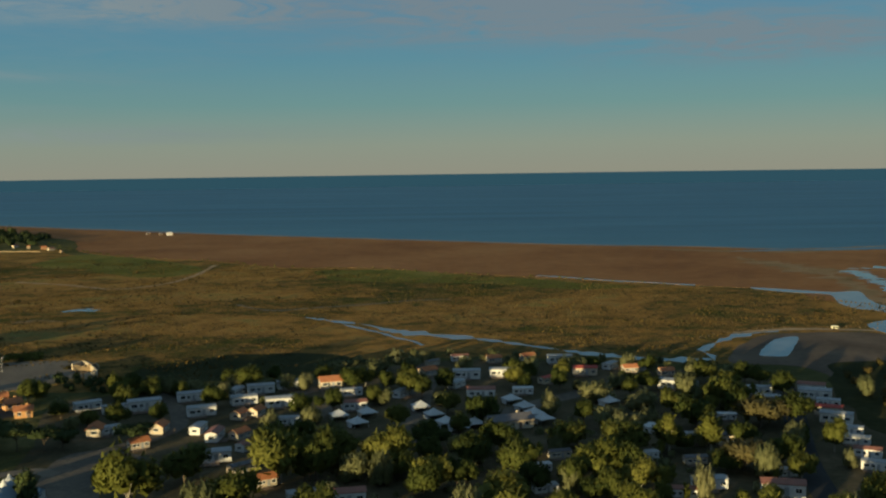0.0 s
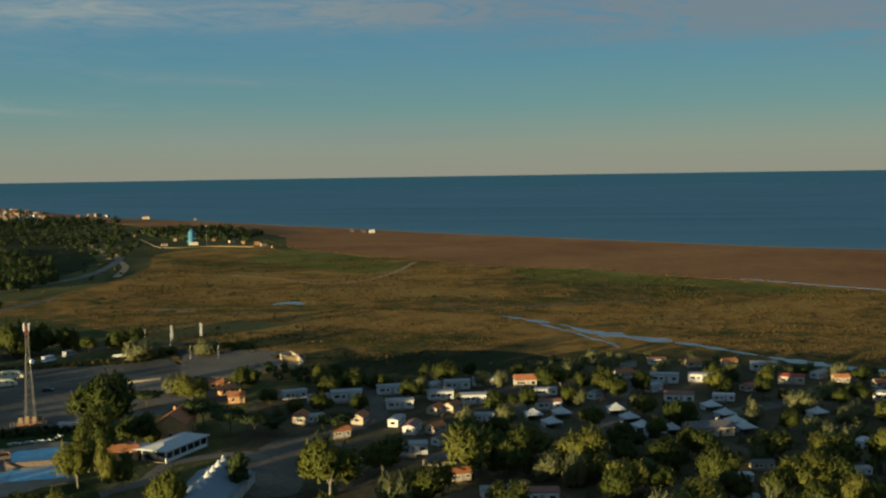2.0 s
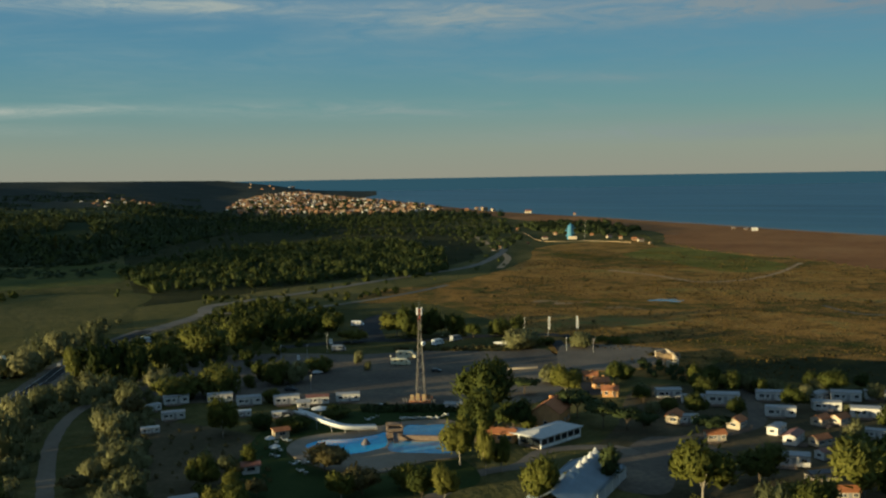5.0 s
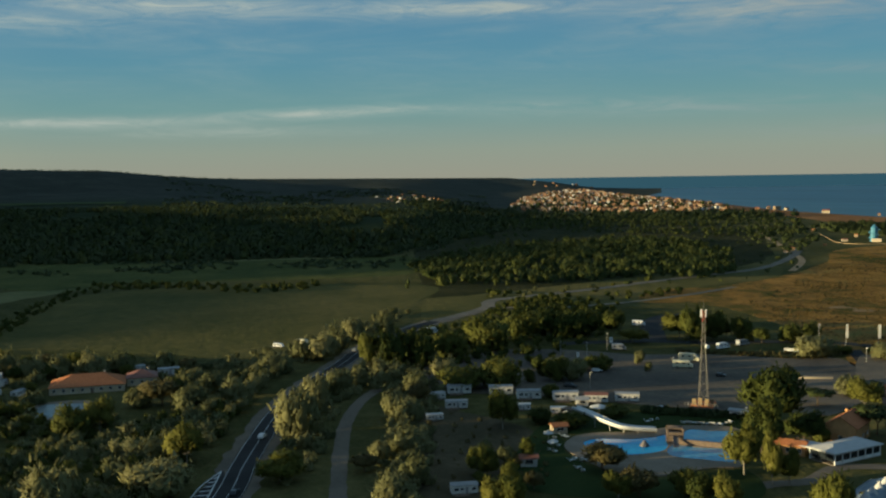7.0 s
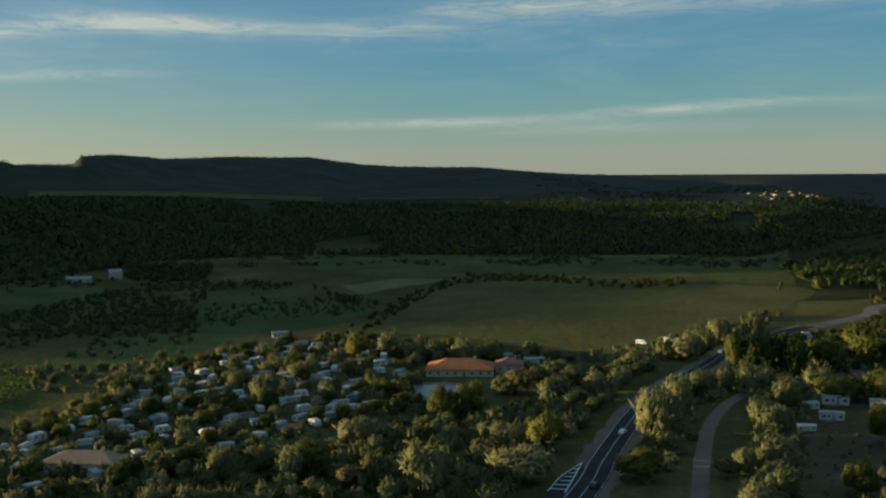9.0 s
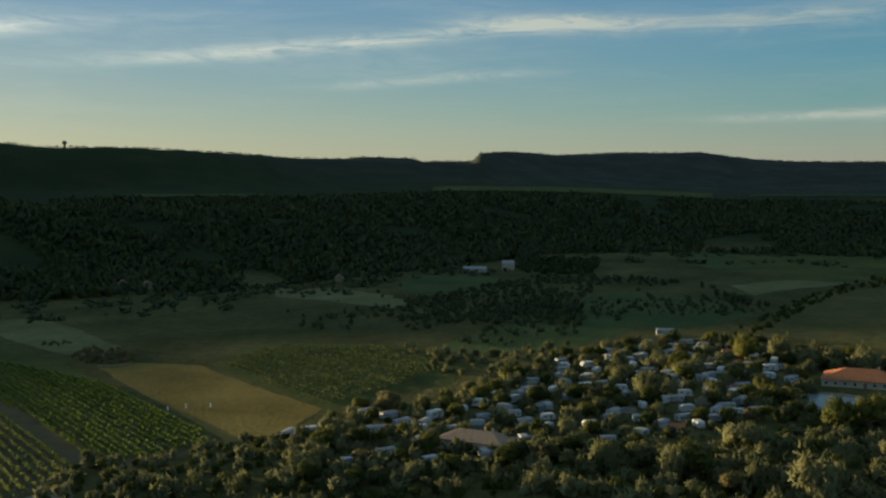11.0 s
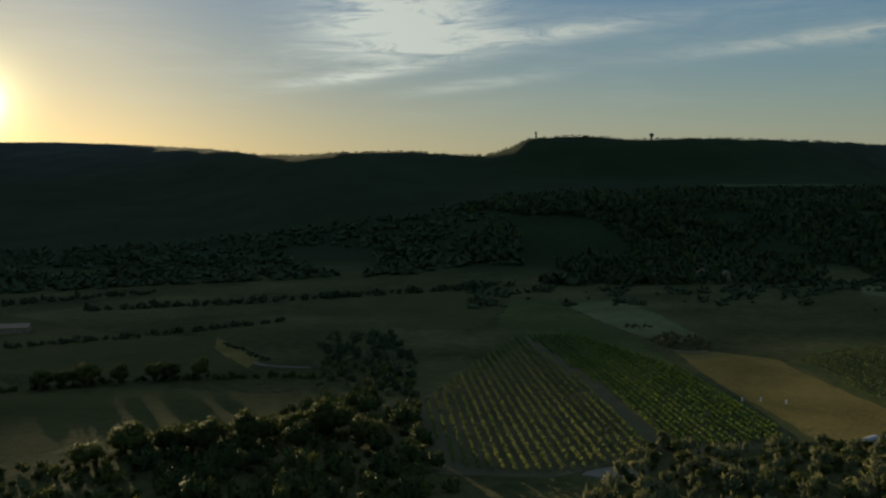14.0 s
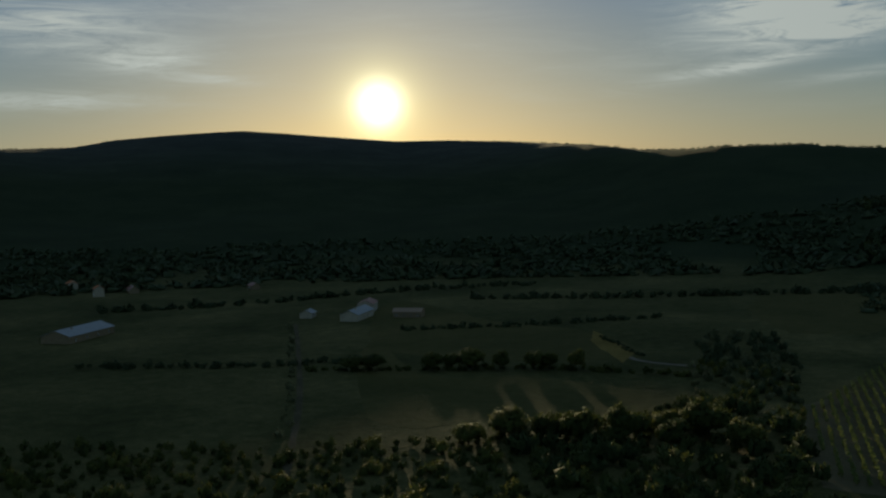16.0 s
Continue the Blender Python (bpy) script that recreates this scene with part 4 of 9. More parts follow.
def woods(name, spots, mat, label, forms, cards=46, size=0.13, seed=1):
    """Many far trees as one mass: spots are (x, y, z, height, width)."""
    far = cards < 30
    protos = [crown_arrays(seed + k, f, cards, size, 0.9 if far else 0.78, 1 if far else 4) for k, f in enumerate(tuple(forms) * 2)]
    for k, (V, Fc, N) in enumerate(protos):
        # the mass of leaves scatters light: its shading follows the crown as a whole, tipped to the sky
        S = N * (0.4 if far else 0.6) + np.array([0, 0, 0.75 if far else 0.55])
        protos[k] = (V, Fc, S / np.linalg.norm(S, axis=1)[:, None])
    r = np.random.default_rng(seed)
    Vs, Fs, Ts, Ns, off = [], [], [], [], 0
    for (x, y, z, h, wd) in spots:
        V, Fc, N = protos[int(r.integers(len(protos)))]
        a = r.uniform(0, 6.283)
        c, s = math.cos(a), math.sin(a)
        P = np.column_stack(((V[:, 0] * c - V[:, 1] * s) * wd + x, (V[:, 0] * s + V[:, 1] * c) * wd + y, (V[:, 2] - 0.12) * h + z))
        Vs.append(P)
        Ns.append(np.column_stack((N[:, 0] * c - N[:, 1] * s, N[:, 0] * s + N[:, 1] * c, N[:, 2])))
        Fs.append(np.array(Fc) + off)
        Ts.append(np.full(len(P), r.uniform()))
        off += len(P)
    V, Fc, T = np.vstack(Vs), np.vstack(Fs), np.concatenate(Ts)
    me = bpy.data.meshes.new(name)
    me.vertices.add(len(V))
    me.vertices.foreach_set("co", V.ravel())
    me.loops.add(len(Fc) * 3)
    me.loops.foreach_set("vertex_index", Fc.ravel().astype(np.int32))
    me.polygons.add(len(Fc))
    me.polygons.foreach_set("loop_start", np.arange(0, len(Fc) * 3, 3, dtype=np.int32))
    me.update(calc_edges=True)
    me.polygons.foreach_set("use_smooth", [True] * len(Fc))
    me.normals_split_custom_set_from_vertices(np.vstack(Ns).tolist())
    at = me.attributes.new("tone", "FLOAT", "POINT")
    at.data.foreach_set("value", T.astype(np.float32))
    me.materials.append(mat)
    return tagged(new(name, me), label, "woods", kind="stuff")

# ---- buildings ----
M["wall_white"] = plain("white_cladding", (0.58, 0.56, 0.52), 0.7)
M["wall_cream"] = plain("cream_cladding", (0.5, 0.41, 0.29), 0.7)
M["paving_wall"] = plain("weathered_wall", (0.3, 0.22, 0.13), 0.9)
M["wall_ochre"] = plain("ochre_render", (0.55, 0.3, 0.13), 0.85)
M["roof_grey"] = plain("grey_roof_sheet", (0.3, 0.3, 0.3), 0.7)
M["roof_dark"] = plain("dark_roof_sheet", (0.11, 0.10, 0.10), 0.6)
M["roof_brown"] = plain("red_brown_roof_sheet", (0.22, 0.09, 0.06), 0.6)
M["roof_tile"] = plain("orange_tile_roof", (0.42, 0.17, 0.08), 0.85, 0, 0.35, 1.2)
M["roof_beige"] = plain("sand_coloured_roof", (0.36, 0.25, 0.17), 0.85)
M["roof_red"] = plain("red_roof", (0.34, 0.06, 0.04), 0.7)
M["canvas"] = plain("white_canvas", (0.5, 0.5, 0.49), 0.8, 0, 0.15)
M["canvas_blue"] = plain("pale_blue_membrane", (0.36, 0.44, 0.52), 0.6, 0, 0.12)
M["glass"] = plain("dark_window_glass", (0.02, 0.025, 0.03), 0.08, 0, 0.2)
M["door"] = plain("door_paint", (0.3, 0.3, 0.3), 0.6)
M["wood"] = plain("weathered_wood", (0.2, 0.15, 0.115), 0.85, 0, 0.4, 1.5)
M["steel"] = plain("galvanised_steel", (0.45, 0.44, 0.42), 0.45, 0.6, 0.2)
M["red_paint"] = plain("red_paint", (0.5, 0.06, 0.04), 0.5)
M["white_paint"] = plain("white_paint", (0.75, 0.75, 0.73), 0.5, 0, 0.1)
M["tyre"] = plain("rubber", (0.02, 0.02, 0.02), 0.9)


def box(bm, cx, cy, cz, sx, sy, sz, bevel=0.0):
    """A box by its middle and size; a bevel rounds its edges."""
    m = Matrix.Translation((cx, cy, cz)) @ Matrix.Diagonal((sx, sy, sz, 1))
    got = bmesh.ops.create_cube(bm, size=1, matrix=m)["verts"]
    if bevel:
        es = {e for v in got for e in v.link_edges}
        bmesh.ops.bevel(bm, geom=list(es), offset=bevel, segments=1, affect="EDGES")


def box_part(name, mat, parent, cx, cy, cz, sx, sy, sz, bevel=0.0, label=""):
    bm = bmesh.new()
    box(bm, cx, cy, cz, sx, sy, sz, bevel)
    return part(name, bm, mat, parent, label)


def gable_roof(bm, L, W, z, rise, over=0.3, thick=0.14):
    """A two-sided roof with its ridge along x."""
    a, b = L / 2 + over, W / 2 + over
    drop = rise * over / (W / 2)
    pts = [(-b, z - drop), (0, z + rise), (b, z - drop), (b, z - drop + thick), (0, z + rise + thick), (-b, z - drop + thick)]
    ends = [[bm.verts.new((x, y, h)) for y, h in pts] for x in (-a, a)]
    n = len(pts)
    for i in range(n):
        j = (i + 1) % n
        bm.faces.new((ends[0][i], ends[0][j], ends[1][j], ends[1][i]))
    for e, flip in ((ends[0], True), (ends[1], False)):
        for quad in ((0, 1, 4, 5), (1, 2, 3, 4)):
            vs = [e[k] for k in quad]
            bm.faces.new(vs[::-1] if flip else vs)


def hip_roof(bm, L, W, z, rise, over=0.4, thick=0.15):
    a, b = L / 2 + over, W / 2 + over
    r = max(a - b, 0.3)
    low = [bm.verts.new(p) for p in ((-a, -b, z), (a, -b, z), (a, b, z), (-a, b, z))]
    eave = [bm.verts.new(p) for p in ((-a, -b, z + thick), (a, -b, z + thick), (a, b, z + thick), (-a, b, z + thick))]
    t = [bm.verts.new((-r, 0, z + rise)), bm.verts.new((r, 0, z + rise))]
    bm.faces.new(low[::-1])
    for i in range(4):
        j = (i + 1) % 4
        bm.faces.new((low[i], low[j], eave[j], eave[i]))
    bm.faces.new((eave[0], eave[1], t[1], t[0]))
    bm.faces.new((eave[1], eave[2], t[1]))
    bm.faces.new((eave[2], eave[3], t[0], t[1]))
    bm.faces.new((eave[3], eave[0], t[0]))


def gable_walls(bm, L, W, z0, z1, rise):
    """Four walls with gable ends at x = +-L/2."""
    a, b = L / 2, W / 2
    rows = []
    for x in (-a, a):
        rows.append([bm.verts.new(p) for p in ((x, -b, z0), (x, b, z0), (x, b, z1), (x, 0, z1 + rise), (x, -b, z1))])
    bm.faces.new(rows[0][::-1])
    bm.faces.new(rows[1])
    for i in range(5):
        j = (i + 1) % 5
        bm.faces.new((rows[0][i], rows[0][j], rows[1][j], rows[1][i]))


def window(parent, x, y, z, wd, ht, face, name="window"):
    """A framed window set in the wall: face is the side it looks to (x+, x-, y+, y-)."""
    along = face[0] == "y"
    sgn = 1 if face[1] == "+" else -1
    bm = bmesh.new()
    f = 0.07
    for (u, v, su, sv) in ((0, ht / 2, wd + f, f), (0, -ht / 2, wd + f, f), (wd / 2, 0, f, ht), (-wd / 2, 0, f, ht), (0, 0, f * 0.7, ht)):
        if along:
            box(bm, x + u, y + sgn * 0.03, z + v, su, 0.07, sv)
        else:
            box(bm, x + sgn * 0.03, y + u, z + v, 0.07, su, sv)
    fr = part(name, bm, M["white_paint"], parent)
    if along:
        box_part("pane", M["glass"], fr, x, y + sgn * 0.012, z, wd, 0.02, ht)
    else:
        box_part("pane", M["glass"], fr, x + sgn * 0.012, y, z, 0.02, wd, ht)
    return fr


def mobile_home(wall, roof, style, label):
    """A static holiday home on low footings; ridge along x, front door to -y."""
    root = tagged(new("mobile_home"), label, "mobile home")
    L, W, H = (8.4, 3.9, 2.55) if style != "cabin" else (6.4, 4.4, 2.4)
    rise = {"gable": 0.62, "low": 0.3, "flat": 0.12, "cabin": 1.15}[style]
    bm = bmesh.new()
    gable_walls(bm, L, W, 0.35, H + 0.35, rise)
    part("wall", bm, M[wall], root)
    bm = bmesh.new()
    box(bm, 0, 0, 0.18, L * 0.94, W * 0.86, 0.36, 0.04)
    part("underframe", bm, M["roof_dark"], root)
    bm = bmesh.new()
    gable_roof(bm, L, W, H + 0.35, rise, 0.35 if style == "cabin" else 0.18, 0.12)
    part("roof", bm, M[roof], root)
    d = box_part("door", M["door"], root, 0.6, -W / 2 - 0.03, 1.4, 0.9, 0.06, 2.0)
    box_part("handle", M["steel"], d, 0.95, -W / 2 - 0.09, 1.4, 0.05, 0.08, 0.16)
    for x, wd in ((-L * 0.32, 1.5), (-0.9, 1.0), (L * 0.34, 1.3)):
        window(root, x, -W / 2, 1.75, wd, 0.95, "y-")
    window(root, -L / 2, 0, 1.75, 1.7, 1.0, "x-")
    window(root, L / 2, 0, 1.75, 1.4, 0.9, "x+")
    for x in (-L * 0.3, L * 0.2):
        window(root, x, W / 2, 1.75, 1.1, 0.9, "y+")
    bm = bmesh.new()
    for k in range(7):
        box(bm, -1.2 + 0.0, -W / 2 - 0.25 - 0.36 * k, 0.33, 4.6, 0.33, 0.06)
    for x in (-3.4, 1.0):
        for y in (-W / 2 - 0.3, -W / 2 - 2.3):
            box(bm, x, y, 0.15, 0.12, 0.12, 0.34)
    tagged(part("deck", bm, M["wood"], root), kind="stuff")
    bm = bmesh.new()
    y = -W / 2 - 2.45
    for x in (-3.4, -1.9, -0.4, 1.0):
        box(bm, x, y, 0.85, 0.09, 0.09, 1.0)
    box(bm, -1.2, y, 1.32, 4.6, 0.1, 0.06)
    box(bm, -1.2, y, 0.9, 4.5, 0.05, 0.05)
    part("railing", bm, M["wood"], root)
    return root


def home_stock():
    return {
        "w": mobile_home("wall_white", "roof_grey", "low", "white mobile home with pale grey roof and wooden deck"),
        "o": mobile_home("wall_cream", "roof_tile", "cabin", "small cream cabin with orange tiled gable roof"),
        "b": mobile_home("wall_white", "roof_brown", "gable", "white mobile home with red-brown roof and wooden deck"),
        "g": mobile_home("wall_cream", "roof_dark", "gable", "cream mobile home with dark gable roof and deck"),
        "f": mobile_home("wall_white", "canvas", "flat", "white mobile home with flat white roof"),
        "r": mobile_home("wall_cream", "roof_red", "gable", "cream holiday home with bright red roof"),
    }


def canvas_tent(size=5.2, label="white pyramid canvas tent with open sides"):
    """A pagoda tent: a sweeping four-sided roof on four poles, short walls at the back."""
    root = tagged(new("canvas_tent"), label, "tent")
    bm = bmesh.new()
    s = size / 2
    rings = []
    for k in range(6):
        t = k / 5
        q = s * 1.04 * (1 - t) ** 1.35 + 0.06
        z = 2.2 + 2.0 * t
        rings.append([bm.verts.new((x * q, y * q, z)) for x, y in ((-1, -1), (0, -1), (1, -1), (1, 0), (1, 1), (0, 1), (-1, 1), (-1, 0))])
    low = [bm.verts.new((v.co.x, v.co.y, 1.95)) for v in rings[0]]
    rings.insert(0, low)
    for a, b in zip(rings, rings[1:]):
        for i in range(8):
            bm.faces.new((a[i], a[(i + 1) % 8], b[(i + 1) % 8], b[i]))
    bm.faces.new(rings[-1])
    part("roof", bm, M["canvas"], root)
    for x in (-s, s):
        for y in (-s, s):
            bm = bmesh.new()
            limb(bm, (x * 0.97, y * 0.97, 0), (x * 0.97, y * 0.97, 2.1), 0.06, 0.05, 6)
            part("pole", bm, M["steel"], root)
    bm = bmesh.new()
    box(bm, 0, s * 0.96, 1.05, size * 0.95, 0.04, 2.0)
    box(bm, -s * 0.96, s * 0.3, 1.05, 0.04, size * 0.6, 2.0)
    part("side_wall", bm, M["canvas"], root)
    return root

# ---- where things stand: x, y, height, crown width and kind of each tree; x, y, turn, size and kind of each home ----
CAMP_TREES_A = [
    (-125, 287, 9.1, 10.0, 'pine'), (-117, 287, 7.5, 8.1, 'pine'), (-112, 288, 6.8, 8.1, 'pine'), (-76, 234, 14.4, 13.1, 'lime'),
    (-147, 349, 10.0, 7.6, 'broad'), (-92, 290, 7.6, 9.7, 'pine'), (-102, 237, 10.4, 4.2, 'cypress'), (-68, 255, 9.7, 10.9, 'broad'),
    (-89, 252, 4.8, 3.9, 'bush'), (-51, 224, 12.5, 11.6, 'lime'), (-110, 360, 5.8, 6.5, 'shrub'), (-100, 359, 6.6, 4.7, 'shrub'),
    (-92, 364, 5.0, 6.5, 'shrub'), (-115, 318, 4.4, 5.9, 'bush'), (-127, 326, 7.0, 7.1, 'broad'), (-79, 352, 6.9, 6.2, 'shrub'),
    (-43, 254, 15.3, 14.4, 'lime'), (-34, 256, 13.2, 10.6, 'broad'), (-77, 367, 6.3, 6.9, 'shrub'), (-73, 375, 6.9, 5.3, 'shrub'),
]
CAMP_TREES_B = [
    (-59, 366, 6.3, 7.7, 'shrub'), (-52, 366, 7.0, 6.8, 'shrub'), (-47, 377, 7.8, 7.0, 'broad'), (-34, 366, 9.7, 10.6, 'broad'),
    (-27, 390, 7.0, 11.2, 'shrub'), (-21, 340, 6.7, 5.9, 'shrub'), (-13, 352, 12.2, 9.7, 'broad'), (-15, 263, 12.0, 11.6, 'lime'),
    (-24, 255, 6.9, 7.2, 'shrub'), (-17, 250, 8.2, 5.0, 'shrub'), (-4, 245, 10.0, 8.4, 'lime'), (-29, 265, 9.9, 9.4, 'broad'),
    (-5, 284, 7.3, 8.3, 'broad'), (-55, 308, 5.4, 5.4, 'shrub'), (-37, 256, 6.0, 6.1, 'broad'), (-63, 344, 3.0, 3.6, 'shrub'),
    (-25, 341, 4.9, 3.9, 'shrub'), (-13, 255, 7.5, 7.5, 'broad'), (0, 360, 9.8, 7.0, 'broad'), (7, 263, 9.5, 8.0, 'broad'),
]
CAMP_TREES_C = [
    (11, 311, 9.0, 10.8, 'bush'), (15, 277, 9.7, 9.7, 'broad'), (12, 229, 9.1, 12.0, 'lime'), (19, 256, 9.4, 8.8, 'broad'),
    (34, 282, 7.9, 10.0, 'broad'), (52, 339, 8.2, 11.9, 'shrub'), (33, 389, 7.2, 7.2, 'shrub'), (28, 359, 7.7, 6.6, 'broad'),
    (41, 358, 9.1, 7.0, 'broad'), (50, 302, 6.3, 8.9, 'shrub'), (50, 276, 9.2, 11.8, 'broad'), (39, 253, 9.3, 10.8, 'lime'),
    (46, 255, 7.5, 7.6, 'broad'), (30, 242, 6.1, 4.6, 'shrub'), (31, 278, 4.9, 4.9, 'shrub'), (62, 275, 13.3, 4.6, 'poplar'),
    (53, 243, 7.8, 4.4, 'poplar'), (43, 222, 8.2, 8.1, 'lime'), (66, 335, 5.0, 11.8, 'shrub'), (63, 308, 4.5, 5.5, 'shrub'),
]
CAMP_TREES_D = [
    (72, 356, 8.2, 8.4, 'broad'), (5, 248, 6.5, 5.0, 'broad'), (22, 245, 7.2, 7.3, 'broad'), (27, 228, 5.1, 5.5, 'broad'),
    (35, 236, 5.5, 7.1, 'broad'), (4, 296, 6.9, 5.2, 'broad'), (84, 350, 8.5, 9.3, 'shrub'), (90, 329, 13.3, 10.2, 'broad'),
    (114, 361, 8.7, 8.7, 'broad'), (117, 344, 10.3, 8.4, 'broad'), (76, 301, 10.5, 10.8, 'broad'), (96, 302, 9.8, 13.2, 'rust'),
    (107, 306, 8.9, 11.2, 'broad'), (74, 277, 12.6, 5.7, 'poplar'), (108, 275, 9.6, 5.5, 'lime'), (90, 250, 7.3, 7.8, 'lime'),
    (78, 259, 8.6, 10.8, 'rust'), (82, 251, 8.5, 5.6, 'shrub'), (84, 282, 6.6, 6.8, 'broad'), (97, 275, 8.0, 5.1, 'shrub'),
]
CAMP_TREES_E = [
    (99, 227, 8.9, 8.0, 'lime'), (145, 342, 8.3, 6.8, 'shrub'), (62, 237, 7.4, 4.3, 'shrub'), (69, 228, 5.8, 3.4, 'poplar'),
    (67, 278, 4.9, 5.0, 'broad'), (51, 231, 6.8, 4.2, 'broad'), (101, 282, 5.7, 5.2, 'bush'), (73, 256, 6.0, 6.3, 'broad'),
    (106, 260, 4.5, 3.3, 'shrub'), (76, 230, 5.4, 4.3, 'broad'), (73, 283, 4.9, 4.1, 'shrub'), (94, 323, 7.5, 7.8, 'bush'),
]
POOL_TREES_A = [
    (-163, 279, 17.5, 15.9, 'broad'), (-151, 253, 15.2, 10.3, 'broad'), (-143, 231, 13.7, 9.2, 'lime'), (-148, 271, 9.1, 10.4, 'broad'),
    (-132, 226, 13.5, 4.3, 'lime'), (-130, 231, 9.2, 4.4, 'lime'), (-169, 318, 6.4, 9.9, 'pine'), (-137, 294, 9.7, 11.3, 'pine'),
    (-155, 323, 9.7, 9.9, 'lime'), (-169, 339, 6.5, 8.7, 'shrub'), (-107, 209, 11.7, 8.4, 'lime'), (-215, 401, 7.8, 14.5, 'shrub'),
    (-190, 415, 6.8, 10.4, 'shrub'), (-129, 201, 8.9, 5.7, 'lime'), (-135, 200, 7.6, 5.7, 'broad'), (-192, 339, 7.8, 6.7, 'bush'),
    (-144, 274, 5.4, 4.7, 'bush'), (-270, 420, 7.0, 5.7, 'broad'), (-250, 418, 6.9, 6.6, 'broad'), (-274, 399, 16.2, 11.0, 'bush'),
]
POOL_TREES_B = [
    (-272, 411, 12.4, 11.2, 'bush'), (-261, 418, 10.5, 10.1, 'bush'), (-242, 429, 8.4, 11.2, 'bush'), (-235, 434, 8.4, 8.4, 'bush'),
    (-99, 232, 12.8, 4.2, 'cypress'), (-107, 225, 5.8, 2.9, 'poplar'),
]
ROAD_TREES_A = [
    (-256, 167, 14.5, 11.7, 'shrub'), (-285, 192, 11.3, 7.9, 'shrub'), (-225, 140, 7.2, 11.2, 'lime'), (-303, 214, 7.9, 8.9, 'shrub'),
    (-307, 225, 7.0, 8.7, 'shrub'), (-300, 235, 9.1, 10.9, 'shrub'), (-278, 231, 8.7, 8.7, 'shrub'), (-266, 223, 8.3, 6.8, 'rust'),
    (-256, 204, 7.5, 7.6, 'shrub'), (-244, 201, 8.5, 8.4, 'shrub'), (-222, 179, 7.9, 10.0, 'shrub'), (-220, 170, 5.5, 4.9, 'shrub'),
    (-216, 161, 5.0, 6.6, 'rust'), (-197, 163, 7.4, 7.5, 'shrub'), (-188, 149, 7.4, 8.8, 'shrub'), (-229, 194, 3.4, 3.5, 'shrub'),
    (-331, 250, 14.7, 7.1, 'broad'), (-383, 300, 11.1, 8.3, 'shrub'), (-325, 258, 15.8, 14.2, 'bush'), (-320, 268, 14.2, 14.3, 'bush'),
]
ROAD_TREES_B = [
    (-295, 260, 7.1, 9.5, 'shrub'), (-275, 253, 7.8, 17.1, 'bush'), (-369, 243, 7.6, 8.1, 'shrub'), (-364, 249, 10.6, 12.6, 'shrub'),
    (-371, 263, 10.9, 10.4, 'shrub'), (-392, 288, 10.3, 8.9, 'shrub'), (-354, 219, 7.2, 11.9, 'shrub'), (-190, 179, 7.9, 4.6, 'lime'),
    (-320, 285, 12.6, 14.7, 'bush'), (-267, 263, 10.9, 15.1, 'bush'), (-266, 278, 5.1, 4.4, 'bush'), (-272, 291, 7.1, 7.3, 'bush'),
    (-261, 288, 9.4, 9.4, 'bush'), (-257, 294, 7.3, 9.4, 'shrub'), (-262, 315, 6.0, 9.8, 'bush'), (-266, 309, 4.9, 7.0, 'bush'),
    (-294, 378, 6.9, 11.5, 'lime'), (-259, 338, 5.0, 3.9, 'shrub'), (-246, 327, 3.7, 2.8, 'shrub'), (-222, 220, 12.0, 8.2, 'lime'),
]
ROAD_TREES_C = [
    (-190, 198, 8.5, 3.5, 'poplar'), (-172, 208, 7.7, 9.5, 'rust'), (-151, 197, 7.2, 8.8, 'rust'), (-153, 191, 6.5, 6.6, 'lime'),
    (-169, 164, 7.9, 5.9, 'lime'), (-166, 168, 8.7, 7.0, 'lime'), (-285, 403, 12.2, 11.8, 'lime'), (-144, 206, 6.5, 7.4, 'bush'),
    (-188, 181, 7.4, 4.6, 'lime'), (-331, 318, 13.3, 20.9, 'bush'), (-340, 352, 11.9, 17.3, 'bush'), (-332, 367, 12.5, 17.5, 'bush'),
    (-324, 377, 11.4, 17.0, 'bush'), (-326, 404, 8.9, 11.8, 'bush'), (-191, 195, 3.1, 4.8, 'rust'), (-208, 258, 3.1, 9.6, 'bush'),
    (-219, 234, 4.5, 7.4, 'bush'), (-208, 237, 4.4, 9.1, 'bush'), (-241, 263, 4.9, 6.2, 'bush'), (-258, 130, 11.2, 10.1, 'lime'),
]
ROAD_TREES_D = [
    (-271, 123, 6.0, 10.7, 'shrub'), (-238, 111, 7.6, 14.2, 'shrub'), (-238, 85, 11.4, 10.7, 'shrub'), (-311, 127, 9.9, 8.1, 'lime'),
    (-336, 151, 6.3, 8.9, 'shrub'), (-331, 158, 9.9, 11.0, 'rust'), (-317, 162, 8.2, 10.7, 'shrub'), (-338, 183, 6.6, 9.3, 'shrub'),
    (-316, 179, 8.4, 10.4, 'shrub'), (-309, 117, 9.4, 9.9, 'bush'), (-412, 140, 8.5, 10.4, 'shrub'), (-418, 154, 7.5, 8.1, 'shrub'),
    (-406, 162, 8.4, 8.0, 'shrub'), (-398, 174, 7.4, 9.9, 'shrub'), (-394, 191, 7.0, 7.5, 'shrub'),
]
